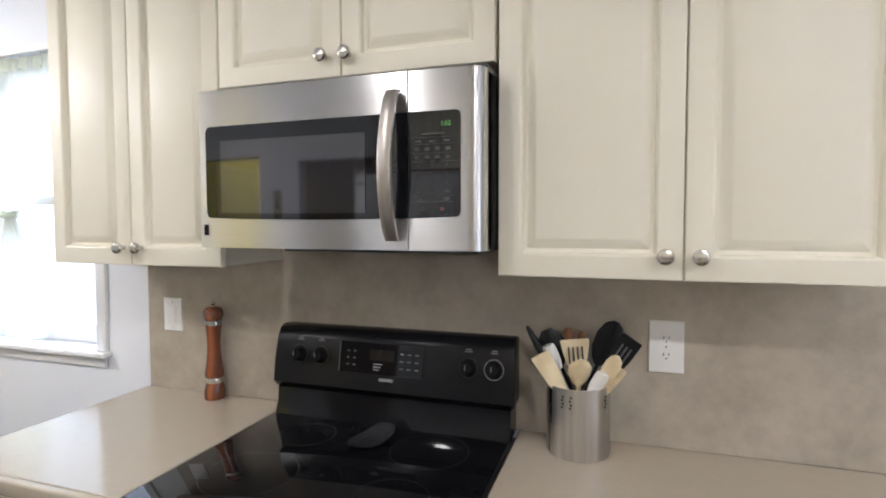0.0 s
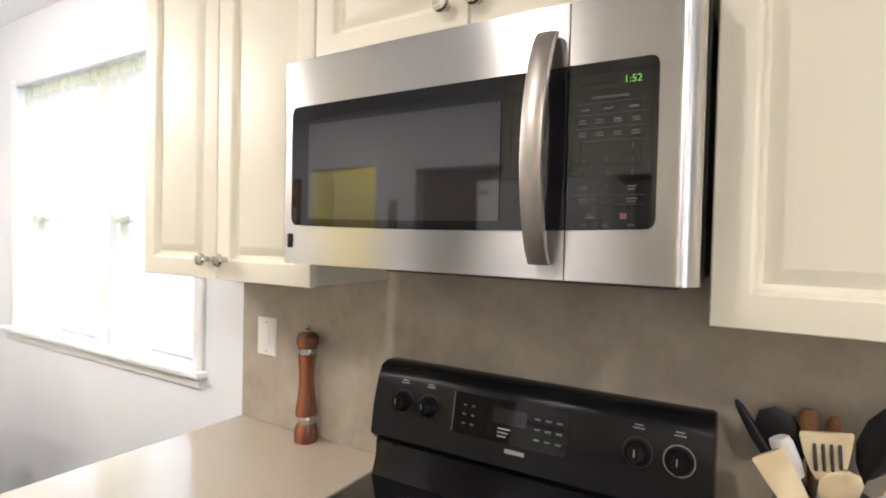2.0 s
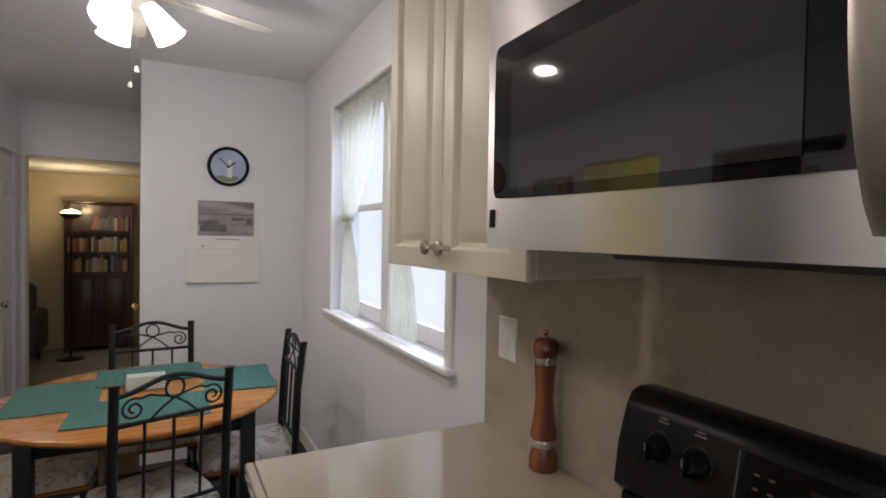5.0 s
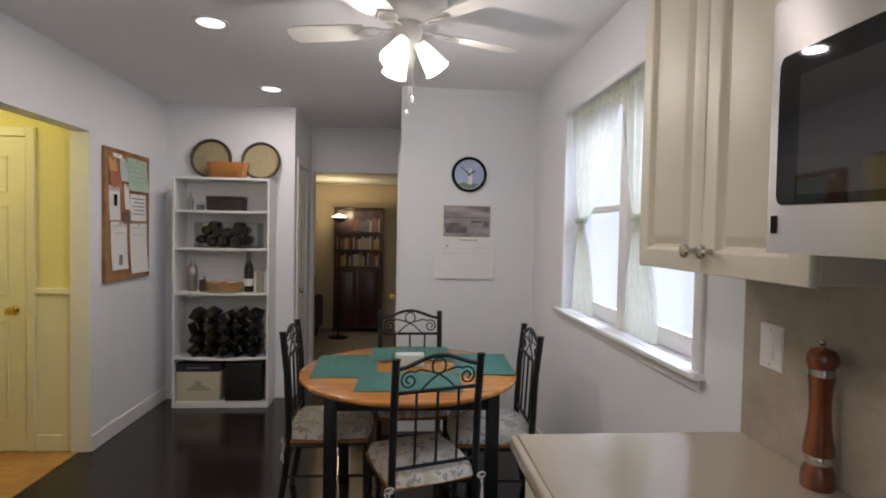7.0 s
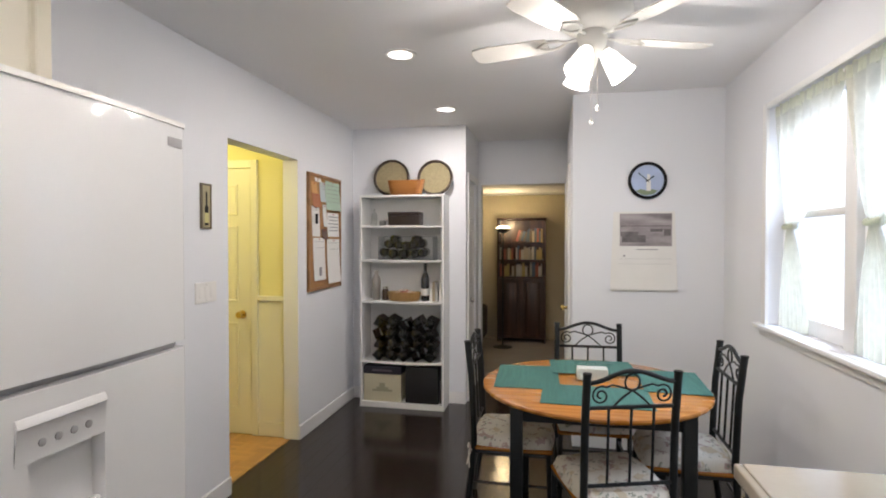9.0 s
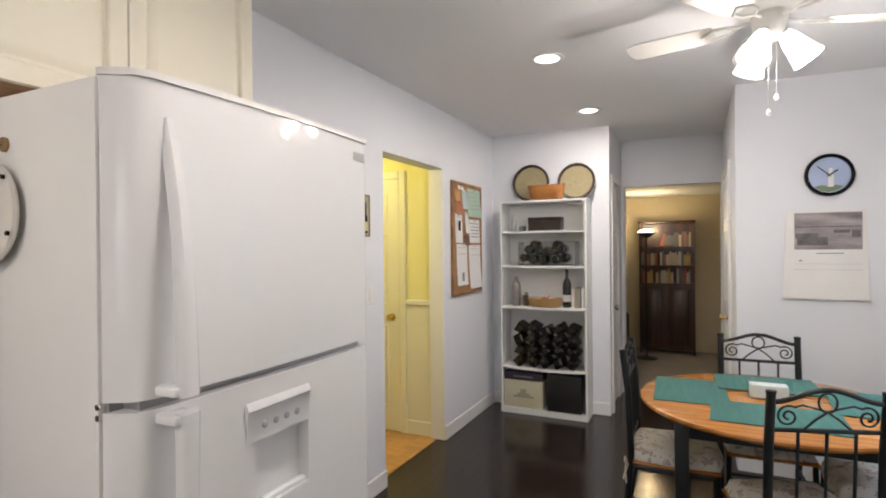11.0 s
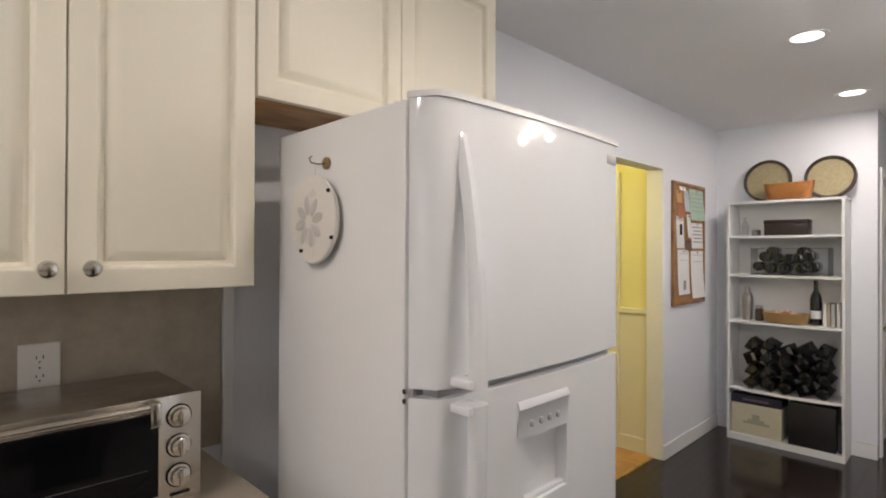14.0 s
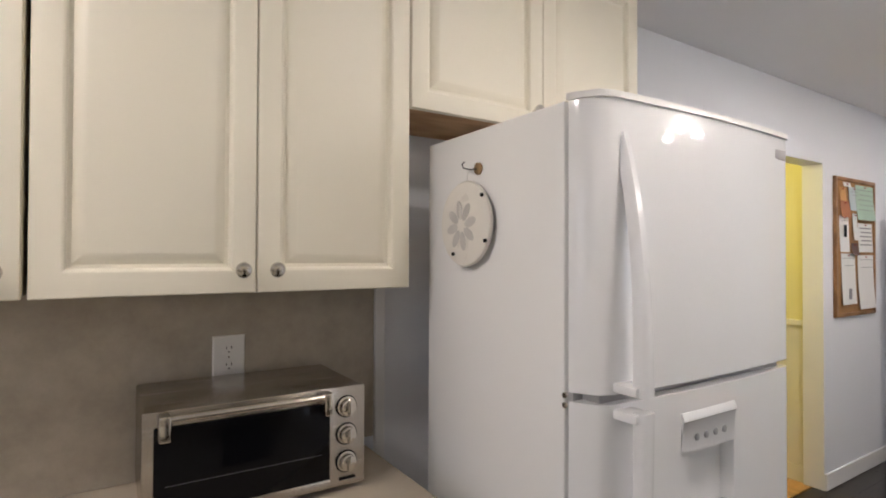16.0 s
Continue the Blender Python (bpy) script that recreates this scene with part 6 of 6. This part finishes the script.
rack = thing("wine_rack", (sx, -0.70, S2), "clear acrylic wine rack holding dark bottles", "wine rack", "wine racks")
for y in (-0.945, -0.443):
    part("side_sheet", box(-4.93, -4.75, y - 0.002, y + 0.002, S2, S2 + 0.205, 0.0005, 1), ACRD, rack, "clear side sheet")
part("sheet", box(-4.93, -4.75, -0.943, -0.445, S2 + 0.204, S2 + 0.208, 0.0005, 1), ACRD, rack)
part("sheet", box(-4.93, -4.75, -0.943, -0.445, S2 + 0.0005, S2 + 0.005, 0.0005, 1), ACRD, rack)
for k, (y, z) in enumerate(((-0.895, 0.062), (-0.815, 0.048), (-0.725, 0.045), (-0.615, 0.048), (-0.535, 0.062), (-0.850, 0.135), (-0.765, 0.125), (-0.690, 0.118), (-0.560, 0.140), (-0.630, 0.128), (-0.800, 0.175), (-0.600, 0.172))):
    lying_bottle(rack, y, S2 + 0.006 + z, 0.040 if k % 3 else 0.037, k)
rack = thing("wine_rack", (sx, -0.70, S4), "large dark plastic honeycomb wine rack with bottles", "wine rack", "wine racks")
SMOKE = glass("smoked_plastic", (0.22, 0.18, 0.17), 0.08, 0.16)
for r in range(4):
    for c in range(5):
        y = -0.940 + c * 0.117 + (0.006 if r % 2 else -0.006)
        z = S4 + 0.052 + r * 0.098 + (0.006 if c % 2 else 0.0)
        if r == 3 and c in (2, ):
            z -= 0.02
        own = bmesh.new()
        tw = 0.42 * math.sin(r * 2.3 + c * 1.7)
        n = 4
        g = []
        for rr, x in ((0.058, -4.745), (0.062, -4.752), (0.062, -4.90), (0.050, -4.90), (0.047, -4.752), (0.051, -4.745)):
            g.append([own.verts.new((x, y + rr * math.cos(tw + k * math.tau / n), z + rr * math.sin(tw + k * math.tau / n))) for k in range(n)])
        for p, q in zip(g, g[1:] + g[:1]):
            for k in range(n):
                own.faces.new((p[k], p[(k + 1) % n], q[(k + 1) % n], q[k]))
        part("cell", own, SMOKE, rack, "dark diamond cell", smooth=20)
        if (r * 5 + c) % 7 != 3:
            lying_bottle(rack, y, z, 0.038, c)
t = thing("cocktail_shaker", (sx, -0.992, S3), "brushed steel cocktail shaker on a shelf", "shaker")
part("cup", lathe([(0, 0), (0.032, 0), (0.034, 0.004), (0.041, 0.150), (0, 0.150)], (sx, -0.992, S3), 28), STEELD, t)
part("cap", lathe([(0, 0.150), (0.042, 0.150), (0.040, 0.185), (0.026, 0.222), (0.018, 0.228), (0.018, 0.255), (0.012, 0.266), (0, 0.268)], (sx, -0.992, S3), 28), STEELD, t)
t = thing("spice_jar", (sx, -0.905, S3), "small dark jar with a metal lid", "jar")
part("jar", lathe([(0, 0), (0.028, 0), (0.030, 0.004), (0.030, 0.085), (0.022, 0.098), (0, 0.098)], (sx, -0.905, S3), 22), mat("jar_brown", (0.09, 0.06, 0.04), 0.15), t)
part("lid", lathe([(0, 0.098), (0.024, 0.098), (0.024, 0.122), (0, 0.123)], (sx, -0.905, S3), 22), NICKEL, t)
bk = thing("wicker_basket", (-4.80, -0.72, S3), "oval wicker basket full of corks", "basket")
own = bmesh.new()
g = []
for s, h in ((0.80, 0.001), (0.90, 0.010), (1.0, 0.070), (1.03, 0.080), (0.98, 0.082), (0.88, 0.016), (0.0, 0.012)):
    g.append([own.verts.new((-4.80 + s * 0.082 * math.cos(i * math.tau / 44), -0.72 + s * 0.150 * math.sin(i * math.tau / 44), S3 + h)) for i in range(44)])
for p, q in zip(g, g[1:]):
    for i in range(44):
        own.faces.new((p[i], p[(i + 1) % 44], q[(i + 1) % 44], q[i]))
own.faces.new(g[0])
bmesh.ops.remove_doubles(own, verts=own.verts, dist=1e-5)
shell = part("shell", own, WICKER, bk, smooth=50)
for k in range(5):
    part("weave_band", tube([(-4.80 + (0.075 + 0.0018 * k) * math.cos(i * math.tau / 40) * 1.02, -0.72 + (0.137 + 0.003 * k) * math.sin(i * math.tau / 40) * 1.02, S3 + 0.012 + k * 0.014) for i in range(40)], 0.0045, 6, closed=True), WICKER, shell)
CORKC = [mat("wine_cork", (0.55, 0.42, 0.28), 0.8), mat("pale_bead", (0.70, 0.62, 0.52), 0.5), mat("red_bead", (0.35, 0.12, 0.08), 0.5)]
rnd = random.Random(4)
for k in range(26):
    a, q = rnd.uniform(0, math.tau), rnd.uniform(0, 0.8) ** 0.5
    cx, cy, cz = -4.80 + 0.068 * q * math.cos(a), -0.72 + 0.128 * q * math.sin(a), S3 + 0.060 + 0.028 * (1 - q) + rnd.uniform(0, 0.010)
    d = Vector((rnd.uniform(-1, 1), rnd.uniform(-1, 1), rnd.uniform(-0.4, 0.4))).normalized() * 0.019
    c = thing("wine_cork", (cx, cy, cz), "small wine cork heaped in the basket", "cork", "corks in the basket")
    part("stopper", cyl(tuple(Vector((cx, cy, cz)) - d), tuple(Vector((cx, cy, cz)) + d), 0.0105, seg=10), CORKC[k % 3 if k % 5 else 0], c)
wb = bottle("wine_bottle", sx, -0.533, S3, 0.335, 0.037, BOTTLE, "dark wine bottle with a white label", 0.36)
part("label", lathe([(0.0374, 0.05), (0.0378, 0.051), (0.0378, 0.109), (0.0374, 0.110)], (sx, -0.533, S3), 24), PAPER, wb, "white paper label")
for i, (y, h, w) in enumerate(((-0.470, 0.165, 0.020), (-0.447, 0.172, 0.022), (-0.420, 0.168, 0.026), (-0.388, 0.175, 0.022))):
    b = thing("book", (sx, y, S3), "pale slim paperback standing on the shelf", "book", "books on the white shelf")
    part("cover", box(-4.92, -4.785, y - w / 2, y + w / 2, S3, S3 + h, 0.0015, 1), (PAPER, mat("tan_cover", (0.42, 0.35, 0.25), 0.6), mat("grey_cover", (0.36, 0.36, 0.35), 0.6))[i % 3] if i < 3 else PAPER, b)
t = thing("wine_crate", (-4.83, -0.908, S5), "cream wine box with a dark lid and emblem", "box")
part("crate", box(-4.955, -4.745, -1.083, -0.735, S5, S5 + 0.243, 0.003), mat("cream_card", (0.60, 0.56, 0.40), 0.6, vary=0.05), t)
part("crate_lid", box(-4.955, -4.742, -1.085, -0.733, S5 + 0.244, S5 + 0.312, 0.003), mat("navy_card", (0.022, 0.020, 0.035), 0.5), t, "dark navy lid")
part("lettering_bar", box(-4.7415, -4.7405, -1.00, -0.82, S5 + 0.268, S5 + 0.285), mat("dim_gold", (0.16, 0.13, 0.16), 0.5), t, "unreadable lettering bar", smooth=None)
own = bmesh.new()
for ya, yb, za, zb_ in ((-1.00, -0.815, 0.088, 0.108), (-0.965, -0.85, 0.108, 0.128), (-0.935, -0.882, 0.128, 0.165)):
    box(-4.745, -4.7442, ya, yb, S5 + za, S5 + zb_, bm=own)
part("emblem", own, mat("emblem_olive", (0.38, 0.36, 0.25), 0.6), t, "faint printed emblem", smooth=None)
t = thing("storage_box", (-4.83, -0.535, S5), "black storage box on the bottom shelf", "box")
part("box", box(-4.955, -4.735, -0.690, -0.395, S5, S5 + 0.318, 0.004), mat("black_card", (0.012, 0.011, 0.011), 0.45, vary=0.2), t)
b = thing("album", (-4.84, -0.376, S5), "thin grey album beside the storage box", "book")
part("cover", box(-4.94, -4.765, -0.388, -0.366, S5, S5 + 0.20, 0.002, 1), DARKGREY, b)

# ---- doors, baseboards ----


def panel_door(name, x_face, side, a0, a1, z1, label, axis, material, knob_a, knob_m):
    """axis 'x': the door's face looks along x at x_face, a runs along y; axis 'y': the other way round."""
    key = {("x", 1): "+x", ("x", -1): "-x", ("y", 1): "+y", ("y", -1): "-y"}[axis, side]
    loc = (x_face, (a0 + a1) / 2, 0) if axis == "x" else ((a0 + a1) / 2, x_face, 0)
    t = thing(name, loc, label, "door", kind="structure")
    fm = plane_frame(key, x_face)
    leaf = part("leaf", rings_panel(a0 + 0.003, a1 - 0.003, 0.008, z1, [(0, -0.035), (0, -0.002), (0.002, 0)], fm), material, t)
    w = a1 - a0
    for za, zb_ in ((0.20, 0.86), (1.02, 1.60), (1.68, z1 - 0.12)):
        for ua, ub in ((0.11, 0.47 * w / 0.76 if w < 0.6 else w / 2 - 0.045), (w / 2 + 0.045, w - 0.11)):
            part("door_panel", rings_panel(a0 + ua, a0 + ub, za, zb_, [(0, -0.001), (0.002, 0.006), (0.010, 0.007), (0.018, 0.001), (0.022, 0.0006), (0.040, 0.006), (0.042, 0.006)], fm), material, leaf, "moulded door panel", smooth=30)
    base = Vector((x_face, knob_a, 0.925)) if axis == "x" else Vector((knob_a, x_face, 0.925))
    d = Vector((side, 0, 0)) if axis == "x" else Vector((0, side, 0))
    m = d.to_track_quat("Z", "Y").to_matrix().to_4x4()
    part("door_knob", lathe([(0, 0), (0.030, 0), (0.030, 0.005), (0.011, 0.010), (0.010, 0.030), (0.022, 0.038), (0.027, 0.050), (0.022, 0.062), (0, 0.066)], tuple(base), 24, m), knob_m, leaf, "round metal knob")
    return t


panel_door("door_1", -3.878, 1, -2.42, -1.662, 2.035, "closed cream six-panel door in the yellow room", "x", CREAM, -1.735, BRASS)
structure("trim_side_room_casing", box(-3.890, -3.868, -1.660, -1.608, 0, 2.10, 0.003), CREAM, "cream door casing in the side room")
structure("trim_side_room_head", box(-3.890, -3.869, -2.47, -1.6605, 2.040, 2.10, 0.003), CREAM, "cream door head casing in the side room")
structure("trim_chair_rail", box(-3.890, -3.866, -1.6075, -1.389, 1.030, 1.070, 0.006), CREAM, "cream chair rail on the yellow wall")
structure("baseboard_side_room", box(-3.890, -3.874, -1.6075, -1.389, 0.0, 0.11, 0.004), CREAM, "cream baseboard in the side room")
structure("trim_wainscot", box(-3.890, -3.882, -1.6075, -1.389, 0.111, 1.029), CREAM, "cream painted lower wall in the side room")
panel_door("door_2", PY - 0.02, 1, -5.617, -5.123, 2.05, "closed white panel door in the short hall", "y", TRIM, -5.19, NICKEL)
panel_door("door_3", CY - 0.014, -1, -5.45, -4.70, 2.05, "closed white panel door beside the dining wall", "y", TRIM, -4.78, BRASS)
for a, b in ((-5.52, -5.452), (-4.698, -4.63)):
    structure("trim_hall_casing", box(a, b, CY - 0.022, CY - 0.001, 0, 2.115, 0.003), TRIM, "white door casing in the hall")
structure("trim_hall_head", box(-5.4515, -4.6985, CY - 0.021, CY - 0.001, 2.053, 2.115, 0.003), TRIM, "white door head casing in the hall")
structure("trim_hall_casing_south", box(-5.118, -5.055, PY + 0.001, PY + 0.018, 0, 2.115, 0.003), TRIM, "white door casing in the hall")
structure("trim_hall_head_south", box(-5.68, -5.119, PY + 0.001, PY + 0.018, 2.055, 2.115, 0.003), TRIM, "white door head casing in the hall")
structure("baseboard_south", box(XP + 0.015, DX0, S, S + 0.014, 0.0, 0.105, 0.004), TRIM, "white baseboard along the corkboard wall")
structure("baseboard_south_fridge", box(PX1, -0.76, S, S + 0.014, 0.0, 0.105, 0.004), TRIM, "white baseboard beside the refrigerator")
structure("baseboard_south_between", box(DX1, PX0, S, S + 0.014, 0.0, 0.105, 0.004), TRIM, "white baseboard between the two doorways")
structure("baseboard_shelf_wall", box(XP, XP + 0.014, S, PY, 0.0, 0.105, 0.004), TRIM, "white baseboard behind the bookcase")
structure("baseboard_clock_wall", box(XC, XC + 0.014, CY, N - 0.0145, 0.0, 0.105, 0.004), TRIM, "white baseboard under the calendar")
structure("baseboard_north", box(XC + 0.0145, -1.702, N - 0.014, N, 0.0, 0.105, 0.004), TRIM, "white baseboard under the window")
structure("trim_doorway_edge", box(DX0 - 0.002, DX0 + 0.004, S - 0.118, S + 0.0015, 0.0, DZ - 0.002, 0.001, 1), TRIM, "white painted doorway jamb")

# ---- far room ----
t = thing("tall_bookcase", (-8.12, 0.13, 0), "tall dark wood bookcase with three book shelves", "bookcase")
bx0, bx1, by0, by1 = -8.28, -7.99, -0.215, 0.485
part("side", box(bx0, bx1, by0, by0 + 0.022, 0, 1.79, 0.002, 1), DARKWOOD, t)
part("side", box(bx0, bx1, by1 - 0.022, by1, 0, 1.79, 0.002, 1), DARKWOOD, t)
part("back", box(bx0 - 0.008, bx0, by0, by1, 0.02, 1.79), DARKWOOD, t)
part("top", box(bx0, bx1 + 0.01, by0 - 0.01, by1 + 0.01, 1.79, 1.815, 0.003), DARKWOOD, t)
for z in (0.94, 1.185, 1.44):
    part("shelf", box(bx0, bx1, by0 + 0.022, by1 - 0.022, z, z + 0.022), DARKWOOD, t)
for a, b in ((by0 + 0.022, 0.133), (0.137, by1 - 0.022)):
    part("cupboard_door", rings_panel(a, b, 0.06, 0.935, [(0, -0.018), (0, -0.002), (0.002, 0), (0.05, 0), (0.055, -0.006), (0.07, 0)], plane_frame("+x", bx1 + 0.004)), DARKWOOD, t, smooth=30)
BOOKS = [mat("book_a", (0.50, 0.44, 0.34), 0.6), mat("book_b", (0.18, 0.13, 0.10), 0.6), mat("book_c", (0.55, 0.52, 0.46), 0.6), mat("book_d", (0.10, 0.14, 0.20), 0.6), mat("book_e", (0.36, 0.11, 0.08), 0.6), mat("book_f", (0.46, 0.34, 0.14), 0.6)]
rnd = random.Random(11)
for z, start, end in ((0.962, -0.18, 0.45), (1.207, -0.18, 0.45), (1.462, 0.05, 0.45)):
    y = start
    while y < end - 0.03:
        w, h = rnd.uniform(0.016, 0.040), rnd.uniform(0.14, 0.205)
        if rnd.random() < 0.12:
            y += 0.04
            continue
        b = thing("book", (-8.08, y + w / 2, z), "hardback book standing in the dark bookcase", "book", "books in the tall bookcase")
        own = box(-8.17, -8.02 + rnd.uniform(-0.01, 0.01), y, y + w - 0.001, z, z + h, 0.001, 1)
        if z > 1.4 and y < 0.2:
            bmesh.ops.rotate(own, cent=(0, y + w, z), matrix=Matrix.Rotation(radians(-16), 3, "X"), verts=own.verts)
            bmesh.ops.translate(own, vec=(0, 0, w * 0.28), verts=own.verts)
        part("cover", own, rnd.choice(BOOKS), b)
        y += w + 0.0015
t = thing("torchiere_lamp", (-7.62, -0.098, 0), "black torchiere floor lamp with a glowing bowl", "floor lamp")
part("base", lathe([(0, 0), (0.135, 0), (0.135, 0.012), (0.05, 0.025), (0.014, 0.035), (0, 0.035)], (-7.62, -0.098, 0), 32), BLACKIRON, t)
part("pole", cyl((-7.62, -0.098, 0.03), (-7.62, -0.098, 1.60), 0.011, seg=14), BLACKIRON, t)
bowl = part("shade", lathe([(0, 1.585), (0.03, 1.59), (0.075, 1.61), (0.112, 1.645), (0.116, 1.652), (0.108, 1.652), (0.07, 1.62), (0, 1.605)], (-7.62, -0.098, 0), 36), BLACKIRON, t, "black metal bowl")
part("diffuser", lathe([(0.107, 1.648), (0.095, 1.664), (0.06, 1.684), (0, 1.694)], (-7.62, -0.098, 0), 32), mat("lamp_glow", (0.95, 0.9, 0.8), 0.4, emit=(1.0, 0.80, 0.45), power=7.0), bowl, "glowing frosted dome")
t = thing("armchair", (-7.45, -0.80, 0), "dark upholstered armchair in the dim far room", "armchair")
FAB = mat("dark_floral_fabric", (0.075, 0.065, 0.06), 0.9, vary=0.7, scale=18, bump=0.5, bscale=250)
part("seat", box(-7.80, -7.12, -1.10, -0.46, 0.14, 0.42, 0.05, 4), FAB, t)
part("back", box(-7.86, -7.66, -1.12, -0.44, 0.30, 0.86, 0.06, 4), FAB, t)
for y in (-1.20, -0.46):
    part("arm", box(-7.82, -7.14, y, y + 0.13, 0.13, 0.58, 0.05, 4), FAB, t)
for x in (-7.76, -7.18):
    for y in (-1.14, -0.42):
        part("foot", cyl((x, y, 0), (x, y, 0.15), 0.02, 0.028, 12), DARKWOOD, t)

# ---- floor boards and parquet ----


def vary_pieces(material, amount):
    """Each piece a little lighter or darker than its neighbours."""
    nt = material.node_tree
    b = nt.nodes["Principled BSDF"]
    src = b.inputs["Base Color"].links[0].from_socket
    info, ramp, mul = nt.nodes.new("ShaderNodeObjectInfo"), nt.nodes.new("ShaderNodeMapRange"), nt.nodes.new("ShaderNodeMix")
    mul.data_type, mul.blend_type = "RGBA", "MULTIPLY"
    mul.inputs["Factor"].default_value = 1.0
    ramp.inputs["To Min"].default_value, ramp.inputs["To Max"].default_value = 1 - amount, 1 + amount
    nt.links.new(info.outputs["Random"], ramp.inputs["Value"]), nt.links.new(src, mul.inputs["A"])
    nt.links.new(ramp.outputs[0], mul.inputs["B"]), nt.links.new(mul.outputs["Result"], b.inputs["Base Color"])


def piece(name, data, parent, x, y, z, turn=0.0):
    ob = new(name, data)
    ob.parent = parent
    ob.matrix_basis = pose(x, y, z, 0, 0, turn)
    return ob


vary_pieces(BLACKFLOOR, 0.10)
vary_pieces(PARQUET, 0.16)
BW, BL = 0.1024, 1.342
board = mesh("board", box(-BL / 2 + 0.0002, BL / 2 - 0.0002, -BW / 2 + 0.0002, BW / 2 - 0.0002, -0.005, 0.0, 0.0003, 1), BLACKFLOOR)
half_board = mesh("board", box(-BL / 4 + 0.0002, BL / 4 - 0.0002, -BW / 2 + 0.0002, BW / 2 - 0.0002, -0.005, 0.0, 0.0003, 1), BLACKFLOOR)
y = N - BW / 2
row = 0
while y > S - 0.03:
    x = XH - 0.06 + BL / 2
    if row % 2:
        piece("board", half_board, floor, x - BL / 4, y, 0)
        x += BL / 2
    while x + BL / 2 < XE + 0.02:
        piece("board", board, floor, x, y, 0)
        x += BL
    if row % 2:
        piece("board", half_board, floor, x - BL / 4, y, 0)
    y -= BW
    row += 1
strip = mesh("plank", box(-0.0745, 0.0745, -0.0183, 0.0183, -0.006, 0.0, 0.0006, 1), PARQUET)
for i in range(6):
    for j in range(7):
        cx, cy = -3.815 + i * 0.15, S - 0.06 - 0.0755 - j * 0.15
        for k in range(4):
            d = (k - 1.5) * 0.0375
            across = (i + j) % 2
            piece("plank", strip, side_floor, cx + (d if across else 0), cy + (0 if across else d), 0, 90 if across else 0)
